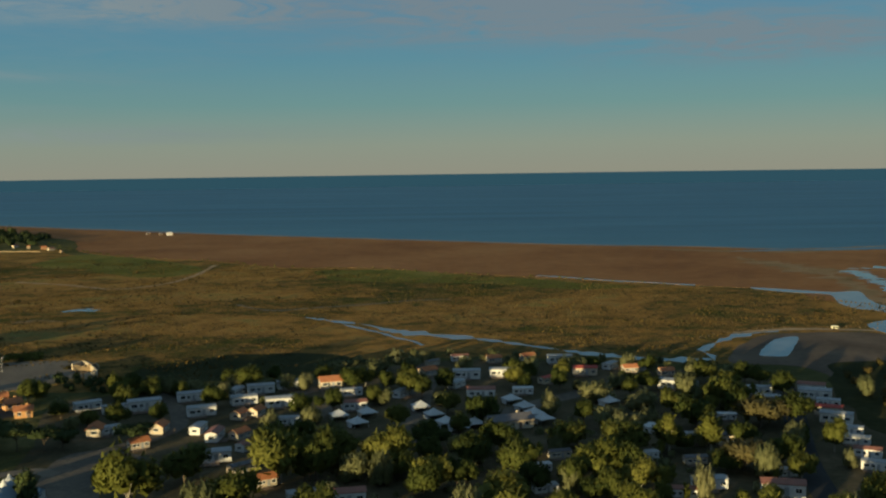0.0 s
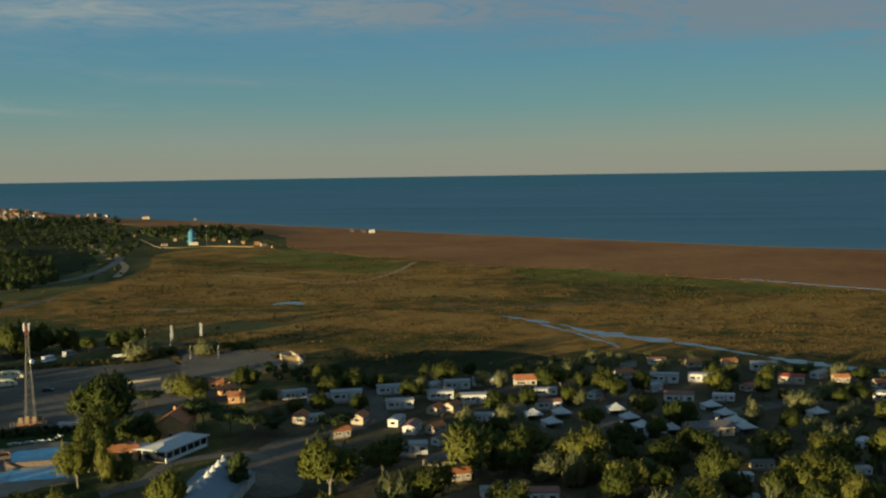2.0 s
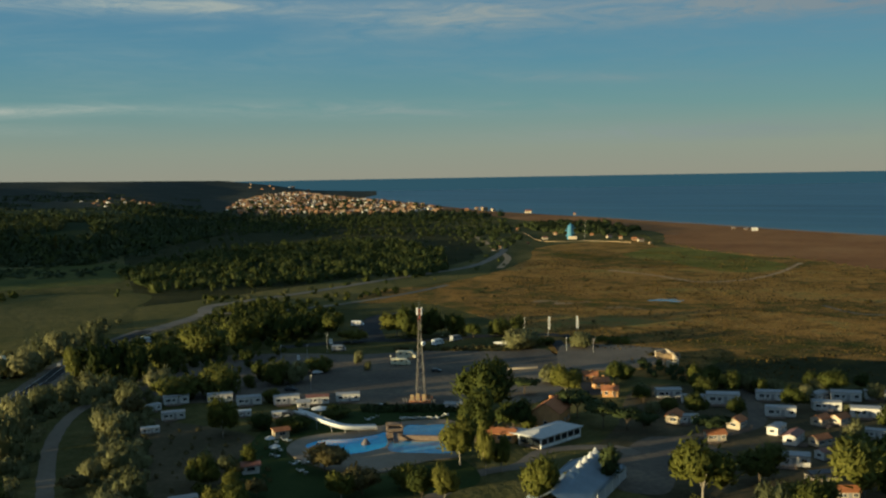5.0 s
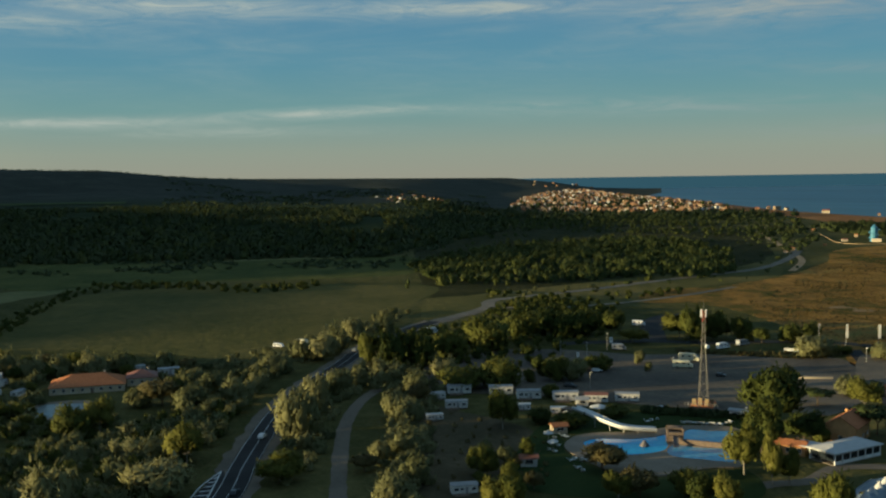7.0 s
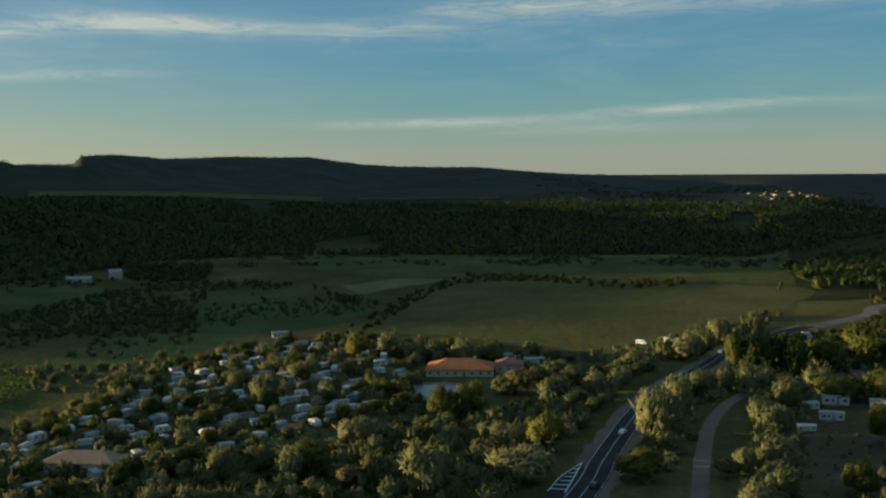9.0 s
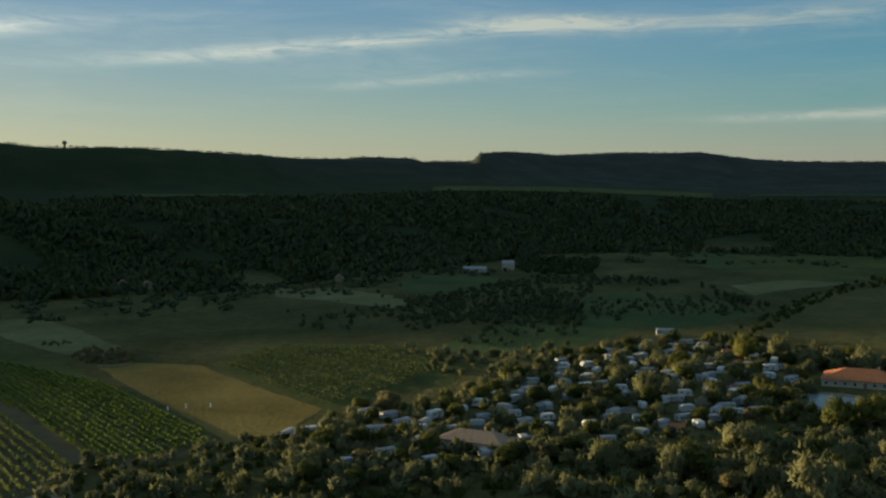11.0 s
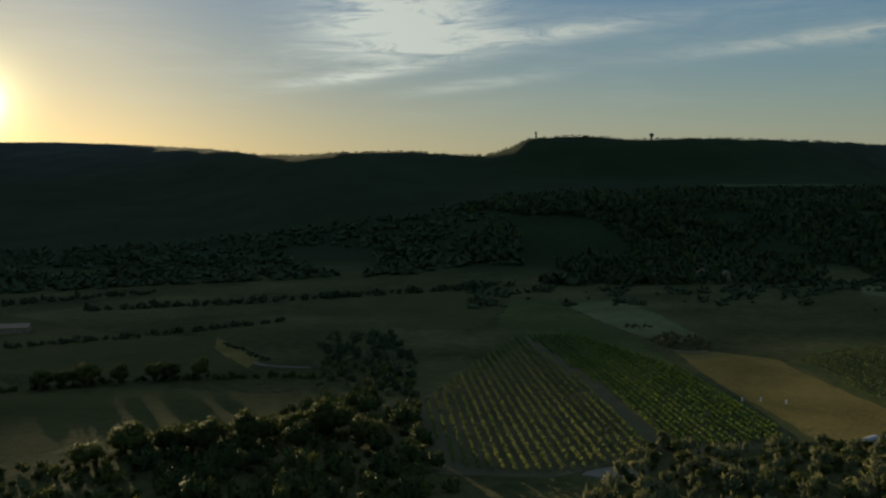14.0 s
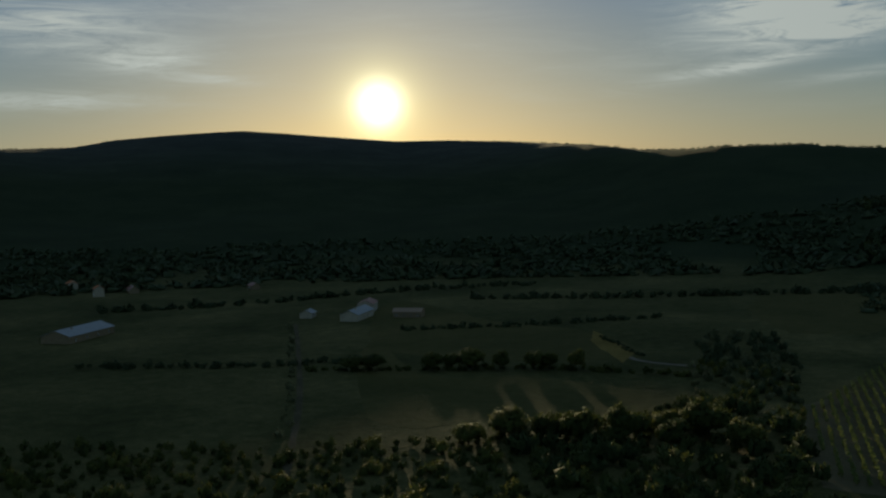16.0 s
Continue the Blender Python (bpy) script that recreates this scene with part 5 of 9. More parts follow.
HAMLET_TREES = [
    (-262, 60, 8.9, 9.5, 'lime'), (-260, 55, 8.7, 6.5, 'shrub'), (-276, 49, 6.0, 6.9, 'shrub'), (-270, 38, 7.6, 8.3, 'shrub'),
    (-291, 83, 6.8, 10.6, 'shrub'), (-246, 67, 7.1, 6.3, 'rust'), (-246, 74, 8.4, 7.6, 'shrub'), (-420, 119, 13.2, 10.0, 'lime'),
    (-407, 88, 9.0, 10.0, 'lime'), (-355, 66, 9.7, 8.7, 'shrub'), (-412, 81, 6.8, 10.1, 'shrub'), (-389, 62, 6.3, 9.5, 'shrub'),
    (-394, 88, 6.6, 9.7, 'shrub'), (-431, 136, 9.0, 8.3, 'shrub'), (-357, 91, 6.1, 6.8, 'shrub'),
]
CAMP_HOMES_A = [
    (-122.3, 337.7, 35, 1.03, 'w'), (-111.6, 333.1, 24, 0.92, 'w'), (-102.5, 336.4, 22, 1.25, 'w'), (-90.0, 349.6, 22, 1.07, 'w'),
    (-81.1, 327.9, 19, 1.07, 'w'), (-107.8, 303.7, 100, 1.02, 'o'), (-104.6, 305.6, 29, 0.85, 'w'), (-89.0, 306.6, 86, 0.93, 'o'),
    (-90.3, 289.1, 37, 0.85, 'o'), (-69.7, 297.2, 88, 1.0, 'b'), (-76.7, 305.8, 84, 0.85, 'w'), (-64.9, 274.2, 16, 1.1, 'w'),
    (-75.8, 358.0, 72, 0.88, 'w'), (-67.3, 360.5, 16, 1.11, 'w'), (-57.9, 367.5, 17, 1.05, 'w'), (-70.1, 343.4, 22, 1.03, 'w'),
    (-56.9, 339.3, 16, 1.12, 'w'), (-67.5, 322.8, 72, 0.85, 'o'), (-62.6, 326.3, 71, 0.87, 'o'), (-50.5, 314.5, 9, 0.85, 'w'),
]
CAMP_HOMES_B = [
    (-62.5, 298.1, 62, 0.85, 'o'), (-57.7, 285.8, 61, 0.85, 'b'), (-55.1, 263.8, 42, 0.85, 'g'), (-46.9, 252.1, 31, 0.85, 'o'),
    (-35.5, 239.9, 18, 0.85, 'w'), (-24.6, 237.4, 11, 1.13, 'b'), (-42.8, 367.2, 17, 1.19, 'o'), (-33.9, 354.7, 15, 0.87, 'w'),
    (-31.0, 333.7, 13, 1.0, 'b'), (-27.3, 396.1, 14, 0.85, 'w'), (-7.1, 387.4, 41, 0.97, 'o'), (-16.0, 351.7, 63, 0.85, 'w'),
    (-5.5, 408.5, 41, 0.85, 'g'), (5.8, 417.2, 9, 0.85, 'b'), (8.0, 380.9, 359, 1.19, 'w'), (20.0, 413.0, 17, 0.85, 'o'),
    (21.6, 384.0, 357, 1.1, 'w'), (12.2, 348.5, 360, 1.17, 'b'), (27.3, 353.3, 1, 0.85, 'f'), (37.8, 371.4, 44, 0.85, 'r'),
]
CAMP_HOMES_C = [
    (34.3, 415.9, 25, 0.85, 'o'), (46.8, 408.9, 1, 1.16, 'w'), (53.8, 384.6, 355, 1.3, 'r'), (65.7, 396.9, 51, 0.85, 'w'),
    (71.9, 388.7, 10, 0.85, 'o'), (84.5, 381.7, 18, 0.85, 'o'), (82.1, 358.2, 339, 1.18, 'w'), (3.9, 365.9, 59, 0.85, 'w'),
    (31.2, 273.9, 14, 0.85, 'g'), (24.5, 261.3, 15, 0.85, 'f'), (24.2, 243.9, 14, 0.85, 'f'), (61.7, 300.0, 58, 0.85, 'f'),
    (55.0, 271.6, 19, 0.85, 'f'), (129.0, 350.1, 336, 1.08, 'b'), (126.3, 339.2, 336, 1.19, 'w'), (126.8, 328.7, 335, 0.85, 'w'),
    (122.5, 317.4, 335, 1.17, 'r'), (121.1, 307.3, 334, 1.1, 'w'), (119.8, 293.7, 334, 0.85, 'w'), (117.3, 282.8, 333, 0.85, 'w'),
]
CAMP_HOMES_D = [
    (115.4, 270.5, 333, 0.85, 'b'), (112.6, 258.3, 332, 0.85, 'w'), (109.5, 347.7, 348, 1.0, 'w'), (109.1, 335.4, 2, 0.85, 'w'),
    (73.7, 286.9, 356, 0.96, 'w'), (82.2, 284.8, 354, 1.26, 'g'), (88.5, 313.2, 354, 0.85, 'f'), (86.9, 254.1, 11, 0.85, 'f'),
    (81.4, 238.9, 346, 1.22, 'b'), (57.1, 238.7, 352, 0.86, 'b'), (65.2, 245.1, 5, 0.96, 'w'), (67.0, 266.4, 6, 0.85, 'g'),
    (87.2, 359.5, 6, 0.85, 'w'),
]
POOL_HOMES = [
    (-269.6, 233.4, 79, 0.85, 'w'), (-270.8, 246.0, 53, 1.1, 'w'), (-254.2, 229.5, 51, 0.96, 'w'), (-246.8, 213.1, 57, 0.85, 'f'),
    (-259.0, 255.8, 48, 1.11, 'w'), (-246.7, 257.7, 47, 1.09, 'w'), (-236.5, 243.9, 44, 0.85, 'f'), (-235.5, 264.7, 45, 1.13, 'w'),
    (-224.5, 249.0, 45, 0.85, 'f'), (-226.1, 270.3, 43, 1.03, 'b'), (-219.1, 278.7, 41, 1.04, 'w'), (-183.9, 168.2, 58, 0.85, 'w'),
]
HAMLET_HOMES_A = [
    (-505.6, 102.7, 84, 1.1, 'w'), (-475.3, 87.7, 130, 0.77, 'w'), (-452.6, 64.1, 112, 0.86, 'w'), (-382.3, 54.0, 122, 0.75, 'w'),
    (-387.8, 82.1, 78, 1.1, 'w'), (-377.4, 83.8, 77, 0.72, 'g'), (-388.0, 91.5, 77, 1.01, 'w'), (-396.4, 97.8, 126, 0.72, 'w'),
    (-408.9, 76.0, 109, 0.72, 'w'), (-349.2, 83.9, 86, 0.72, 'g'), (-355.0, 75.8, 88, 0.72, 'w'), (-335.8, 85.6, 146, 0.77, 'w'),
    (-342.3, 90.3, 95, 0.72, 'w'), (-371.7, 99.2, 85, 0.72, 'b'), (-375.6, 105.2, 104, 0.72, 'w'), (-421.5, 116.0, 135, 0.72, 'o'),
    (-443.2, 117.9, 85, 0.88, 'o'), (-428.0, 107.1, 106, 0.72, 'w'), (-437.3, 133.8, 113, 0.72, 'w'), (-413.0, 129.1, 73, 0.72, 'w'),
]
HAMLET_HOMES_B = [
    (-386.3, 126.9, 132, 0.77, 'w'), (-335.5, 50.7, 141, 0.72, 'w'), (-338.2, 56.3, 91, 0.72, 'g'), (-326.7, 58.4, 90, 0.72, 'w'),
    (-318.7, 63.5, 139, 0.72, 'w'), (-312.5, 67.2, 83, 0.72, 'o'), (-326.7, 72.4, 117, 0.72, 'w'), (-301.6, 43.8, 92, 0.72, 'f'),
    (-335.5, 91.7, 80, 0.72, 'f'), (-335.8, 99.5, 93, 0.72, 'w'), (-398.7, 179.2, 86, 0.91, 'w'), (-382.1, 185.7, 69, 1.08, 'w'),
    (-409.8, 164.3, 108, 0.72, 'w'), (-477.4, 106.8, 97, 0.72, 'w'), (-453.2, 73.1, 121, 0.72, 'w'), (-312.5, -55.2, 160, 0.72, 'w'),
    (-316.9, -49.6, 114, 0.79, 'f'), (-289.1, -23.0, 115, 0.72, 'w'), (-302.2, -13.4, 163, 0.72, 'w'), (-281.1, -32.6, 107, 0.72, 'f'),
]
HAMLET_HOMES_C = [
    (-314.6, -4.2, 121, 0.72, 'w'), (-281.4, -9.9, 117, 0.72, 'f'), (-316.4, -28.2, 100, 0.72, 'w'), (-325.3, -20.1, 124, 0.72, 'w'),
    (-335.7, -25.3, 124, 0.72, 'w'), (-340.5, -33.1, 126, 0.72, 'w'), (-334.7, 16.4, 102, 0.72, 'w'), (-323.6, 19.6, 127, 0.72, 'w'),
    (-315.5, 26.5, 155, 0.72, 'w'), (-300.1, 29.1, 114, 0.73, 'g'), (-331.0, 6.6, 119, 0.72, 'w'), (-373.8, 24.8, 106, 0.72, 'w'),
    (-432.5, 43.1, 114, 0.72, 'w'), (-398.4, 37.2, 125, 0.72, 'w'), (-324.0, -12.6, 152, 0.72, 'w'),
]
TENTS = [
    (-34.7, 320.0), (-25.8, 323.2), (-27.9, 310.3), (-8.5, 330.7),
    (-4.0, 319.8), (-0.1, 309.5), (3.7, 302.5), (22.3, 339.5),
    (25.9, 328.8), (28.4, 319.4), (30.6, 312.0), (54.9, 334.3),
    (8.7, 307.6),
]
CAMP_TREES = CAMP_TREES_A + CAMP_TREES_B + CAMP_TREES_C + CAMP_TREES_D + CAMP_TREES_E
POOL_TREES = POOL_TREES_A + POOL_TREES_B
ROAD_TREES = ROAD_TREES_A + ROAD_TREES_B + ROAD_TREES_C + ROAD_TREES_D
CAMP_HOMES = CAMP_HOMES_A + CAMP_HOMES_B + CAMP_HOMES_C + CAMP_HOMES_D
HAMLET_HOMES = HAMLET_HOMES_A + HAMLET_HOMES_B + HAMLET_HOMES_C

for group, rows in (("trees of the seaside camp", CAMP_TREES), ("trees round the pool", POOL_TREES), ("roadside trees", ROAD_TREES), ("trees of the second camp", HAMLET_TREES)):
    for x, y, h, wd, kind in rows:
        low = 0.8 if rows is CAMP_TREES and y > 325 else 1.0
        plant(kind, x, y, h * low, wd * low, group)

STOCK = home_stock()
used = set()
for group, rows in (("mobile homes of the seaside camp", CAMP_HOMES), ("mobile homes by the pool", POOL_HOMES), ("mobile homes of the second camp", HAMLET_HOMES)):
    for x, y, turn, size, kind in rows:
        m = pose(x, y, 0, 0, 0, turn) @ Matrix.Scale(size * (1.0 if rows is CAMP_HOMES else 0.91), 4)
        ob = STOCK[kind]
        if kind in used:
            ob = copy_thing(ob, m)
        else:
            used.add(kind)
            ob.matrix_basis = m
        ob["group"] = group

tent = canvas_tent()
for k, (x, y) in enumerate(TENTS):
    m = pose(x, y, 0, 0, 0, 20 + 7 * (k % 3)) @ Matrix.Diagonal((0.98, 0.98, 0.85, 1.0))
    t = copy_thing(tent, m) if k else tent
    t.matrix_basis = m
    t["group"] = "canvas tents of the camp"


M["awning_cloth"] = plain("awning_cloth", (0.2, 0.22, 0.2), 0.85)
M["dull_paint"] = plain("dull_grey_paint", (0.3, 0.3, 0.29), 0.6)


def caravan(label="small white touring caravan with dark windows", paint="wall_white", awning=False):
    """A rounded touring caravan with wheels, door and drawbar."""
    root = tagged(new("caravan"), label, "caravan", "caravans of the second camp")
    bm = bmesh.new()
    side = [(-2.5, 0.5), (-2.6, 1.2), (-2.35, 2.35), (-1.8, 2.6), (1.8, 2.6), (2.4, 2.2), (2.6, 1.2), (2.4, 0.5)]
    ends = [[bm.verts.new((px, s * 1.1, pz)) for px, pz in side] for s in (-1, 1)]
    bm.faces.new(ends[0][::-1])
    bm.faces.new(ends[1])
    for i in range(len(side)):
        j = (i + 1) % len(side)
        bm.faces.new((ends[0][i], ends[0][j], ends[1][j], ends[1][i]))
    bmesh.ops.recalc_face_normals(bm, faces=bm.faces)
    part("body", bm, M[paint], root)
    for s in (-1, 1):
        window(root, -1.3, s * 1.1, 1.75, 1.0, 0.6, "y+" if s > 0 else "y-")
        bm = bmesh.new()
        limb(bm, (0, s * 0.9, 0.35), (0, s * 1.12, 0.35), 0.35, 0.35, 10)
        part("wheel", bm, M["tyre"], root)
    box_part("door", M["door"], root, 0.8, -1.12, 1.35, 0.7, 0.05, 1.6)
    bm = bmesh.new()
    limb(bm, (2.4, 0, 0.5), (3.7, 0, 0.45), 0.08, 0.06, 6)
    part("drawbar", bm, M["steel"], root)
    if awning:
        bm = bmesh.new()
        low, high = [bm.verts.new((px, -3.6, z)) for px, z in ((-2.3, 0), (-2.3, 1.75), (2.2, 1.75), (2.2, 0))], [bm.verts.new((px, -1.13, z)) for px, z in ((-2.3, 0), (-2.3, 2.45), (2.2, 2.45), (2.2, 0))]
        bm.faces.new(low[::-1])
        for i in range(3):
            bm.faces.new((low[i], low[i + 1], high[i + 1], high[i]))
        bmesh.ops.recalc_face_normals(bm, faces=bm.faces)
        part("awning", bm, M["awning_cloth"], root, "grey-green cloth awning")
    return root

# ---- scattered growth ----
def inside(x, y, poly):
    hit, n = False, len(poly)
    for i in range(n):
        (x1, y1), (x2, y2) = poly[i], poly[(i + 1) % n]
        if (y1 > y) != (y2 > y) and x < (x2 - x1) * (y - y1) / (y2 - y1) + x1:
            hit = not hit
    return hit


def scatter(poly, gap, seed, keep=1.0, taken=(), clear=5.0):
    """Uneven random spots inside an outline, at least gap apart, clear of what is taken."""
    r = random.Random(seed)
    xs, ys = [p[0] for p in poly], [p[1] for p in poly]
    out, cells = [], {}
    tries = int((max(xs) - min(xs)) * (max(ys) - min(ys)) / gap ** 2 * 3)
    for _ in range(tries):
        x, y = r.uniform(min(xs), max(xs)), r.uniform(min(ys), max(ys))
        if not inside(x, y, poly) or r.random() > keep:
            continue
        k = (int(x // gap), int(y // gap))
        if any((x - a) ** 2 + (y - b) ** 2 < gap ** 2 for i in (-1, 0, 1) for j in (-1, 0, 1) for a, b in cells.get((k[0] + i, k[1] + j), ())):
            continue
        if any((x - a) ** 2 + (y - b) ** 2 < clear ** 2 for a, b in taken):
            continue
        cells.setdefault(k, []).append((x, y))
        out.append((x, y))
    return out


homes_at = [(r[0], r[1]) for r in CAMP_HOMES + POOL_HOMES + HAMLET_HOMES] + list(TENTS)
road_at = [tuple(p) for p in curve_through(ROAD, False, 12)]
ring = random.Random(4)
caravans = [caravan(), caravan("grey-white caravan with a cloth awning", "dull_paint", True)]
caravan_spots = scatter([(-325.9, -19.7), (-375.6, 15.0), (-429.7, 47.0), (-475.3, 97.4), (-462.7, 133.2), (-415.6, 134.8), (-351.7, 109.4), (-307.1, 69.3), (-302.4, 32.3), (-279.2, 3.3)], 9.8, 19, 0.8, homes_at, 7.0)
for k, (x, y) in enumerate(caravan_spots):
    m = pose(x, y, 0, 0, 0, ring.uniform(0, 360)) @ Matrix.Scale(ring.uniform(0.9, 1.2), 4)
    o = caravans[k % 2]
    o = copy_thing(o, m) if k > 1 else o
    o.matrix_basis = m
homes_at += caravan_spots


def hides(x, y, depth, wide):
    """Whether a tree here would stand close in front of a home, on the side of the hovering camera."""
    for a, b in homes_at:
        d = math.hypot(a, b)
        along = ((a - x) * a + (b - y) * b) / d
        if -2 < along < depth and abs((a - x) * b - (b - y) * a) / d < wide:
            return True
    return False


def before_club(x, y):
    """Whether a tree here would stand in the open ground before the club house and its pool."""
    d = math.hypot(x, y)
    az = math.degrees(math.atan2(-x, y))
    return 64.0 < az < 71.0 and 352 < d < 425


# gardens of the seaside camp
for x, y in scatter([(-150.6, 362.3), (-96.4, 368.3), (-50.5, 387.7), (-6.8, 417.1), (49.6, 413.1), (93.0, 398.0), (123.3, 354.5), (98.3, 282.0), (77.0, 227.9), (-36.4, 232.5), (-74.1, 263.0), (-122.5, 293.0)], 9.5, 11, 1.0, homes_at, 5.2):
    if not hides(x, y, 20, 6.0) and noise.noise(Vector((x / 30, y / 30, 2))) > -0.28:
        k = ring.choice(["broad", "broad", "shrub", "shrub", "bush", "lime", "broad"])
        h = ring.uniform(3.0, 5.5) if k in ("shrub", "bush") else ring.uniform(5.5, 9.0)
        plant(k, x, y, h, h * ring.uniform(0.7, 1.0) if k not in ("shrub", "bush") else h * 1.1, "small trees of the seaside camp")
# trees added below the view, towards the camera's foot, to shade the camp
for x, y in scatter([(-75, 222), (110, 218), (100, 120), (-20, 110), (-80, 150)], 13, 17, 0.9):
    k = ring.choice(["broad", "lime", "broad", "shrub", "poplar"])
    h = ring.uniform(6.0, 11.0)
    plant(k, x, y, h, h * (0.3 if k == "poplar" else ring.uniform(0.7, 1.0)), "trees of the seaside camp")
# gardens of the second camp
for x, y in scatter([(-344.4, -20.6), (-395.8, 16.0), (-446.3, 41.8), (-482.7, 93.4), (-472.5, 136.0), (-406.4, 185.0), (-376.2, 200.2), (-336.4, 164.6), (-323.9, 125.5), (-320.4, 93.6), (-293.8, 66.2), (-281.4, 29.9), (-268.0, 3.0), (-255.2, -45.5), (-323.1, -56.5), (-300.5, -53.1), (-337.3, -40.3), (-367.3, -25.7)], 6.8, 12, 0.95, homes_at, 4.4):
    if hides(x, y, 8, 3.4) or before_club(x, y):
        continue
    k = ring.choice(["shrub", "shrub", "shrub", "shrub", "bush", "shrub", "broad", "broad", "lime", "shrub", "rust"])
    h = ring.uniform(2.6, 4.8) if k in ("shrub", "bush") else ring.uniform(4.0, 6.5)
    plant(k, x, y, h, h * ring.uniform(0.9, 1.2), "garden bushes of the second camp")


def thicket(name, poly, gap, seed, h0, h1, mat, label, forms=("shrub", "shrub", "round"), keep=1.0, taken=(), clear=6.0, cards=104, size=0.085, belts=None, shy=False):
    r = random.Random(seed)
    spots = []
    for x, y in scatter(poly, gap, seed, keep, taken, clear):
        if belts is not None and noise.noise(Vector((math.hypot(x, y) / 110, math.atan2(x, y) * 3.5, seed))) + 0.45 * noise.noise(Vector((x / 28, y / 28, seed))) < belts:
            continue
        if shy and (hides(x, y, 9, 3.6) or before_club(x, y)):
            continue
        h = r.uniform(h0, h1)
        spots.append((x, y, land_height(x, y), h, h * r.uniform(1.0, 1.4)))
    return woods(name, spots, mat, label, forms, cards, size, seed)


thicket("tamarisk_thicket", [(-256.0, 5.3), (-294.8, 31.4), (-289.3, 68.6), (-295.2, 95.3), (-297.5, 121.1), (-299.3, 148.5), (-318.0, 180.7), (-372.5, 222.7), (-367.2, 233.5), (-322.9, 193.0), (-271.8, 146.4), (-243.6, 120.6), (-216.5, 95.1)], 6.6, 21, 3.4, 6.8, M["leaf_grey"], "feathery grey-green tamarisks beside the road", taken=road_at, clear=8.5)
thicket("dark_thicket", [(-256.0, 5.3), (-294.8, 31.4), (-289.3, 68.6), (-295.2, 95.3), (-297.5, 121.1), (-299.3, 148.5), (-318.0, 180.7), (-372.5, 222.7), (-367.2, 233.5), (-322.9, 193.0), (-271.8, 146.4), (-243.6, 120.6), (-216.5, 95.1)], 4.8, 121, 2.2, 4.4, M["leaf_green"], "dense dark green undergrowth beside the road", taken=road_at, clear=8.5)
thicket("garden_shrubs", [(-344.4, -20.6), (-395.8, 16.0), (-446.3, 41.8), (-482.7, 93.4), (-472.5, 136.0), (-406.4, 185.0), (-376.2, 200.2), (-336.4, 164.6), (-323.9, 125.5), (-320.4, 93.6), (-293.8, 66.2), (-281.4, 29.9), (-268.0, 3.0), (-255.2, -45.5), (-323.1, -56.5), (-300.5, -53.1), (-337.3, -40.3), (-367.3, -25.7)], 5.2, 129, 1.4, 3.0, M["leaf_grey"], "low grey-green shrubs between the caravans", taken=homes_at, clear=4.2, cards=44, size=0.12, shy=True)
SECOND_CAMP = [(-344.4, -20.6), (-395.8, 16.0), (-446.3, 41.8), (-482.7, 93.4), (-472.5, 136.0), (-406.4, 185.0), (-376.2, 200.2), (-336.4, 164.6), (-323.9, 125.5), (-320.4, 93.6), (-293.8, 66.2), (-281.4, 29.9), (-268.0, 3.0), (-255.2, -45.5), (-323.1, -56.5), (-300.5, -53.1), (-337.3, -40.3), (-367.3, -25.7)]
thicket("garden_trees", SECOND_CAMP, 8.5, 329, 3.5, 6.5, M["leaf_grey"], "feathery grey-green garden trees between the caravans", ("shrub", "round", "shrub"), taken=homes_at, clear=4.2, cards=90, size=0.08, shy=True)
thicket("garden_trees", SECOND_CAMP, 15, 330, 4.0, 7.5, M["leaf_green"], "olive green garden trees between the caravans", ("round", "poplar", "round"), taken=homes_at, clear=4.2, cards=90, size=0.07, shy=True)
thicket("tamarisk_thicket", [(-277.2, -112.4), (-285.1, -86.4), (-301.9, -72.0), (-312.9, -55.3), (-297.7, -35.7), (-273.3, -13.3), (-273.4, 9.7), (-290.8, 39.1), (-253.8, 34.2), (-221.1, -102.0)], 7.0, 22, 2.8, 5.8, M["leaf_grey"], "grey-green thicket at the vineyard edge", taken=homes_at, clear=5.5)
thicket("tamarisk_thicket", [(-262, 132), (-309, 164), (-318, 138), (-326, 108), (-290, 92), (-268, 100)], 6.0, 412, 2.6, 5.6, M["leaf_grey"], "feathery tamarisks before the club house", taken=road_at, clear=9.0)
thicket("dark_thicket", [(-262, 132), (-309, 164), (-318, 138), (-330, 104), (-290, 92), (-268, 100)], 5.0, 413, 1.6, 3.4, M["leaf_green"], "dark undergrowth before the club house", taken=road_at, clear=9.0, cards=60, size=0.11)
thicket("olive_thicket", [(-406.4, 185.0), (-383.1, 201.1), (-396.8, 237.3), (-414.6, 273.2), (-439.0, 327.6), (-458.1, 360.7), (-458.6, 384.5), (-400.1, 301.9), (-364.1, 239.9), (-344.9, 196.0), (-335.5, 166.5)], 5.5, 23, 2.6, 4.6, M["leaf_grey"], "roadside bushes along the meadow", taken=road_at, clear=8.0)
thicket("olive_thicket", [(-344.6, 262.7), (-342.3, 279.9), (-287.7, 251.9), (-238.4, 203.6), (-204.6, 176.6), (-181.2, 150.7), (-188.7, 142.9), (-227.9, 177.2), (-265.3, 209.0), (-297.6, 228.0)], 5.2, 24, 3.0, 5.5, M["leaf_grey"], "feathery bushes beside the gravel track", taken=road_at, clear=7.0)
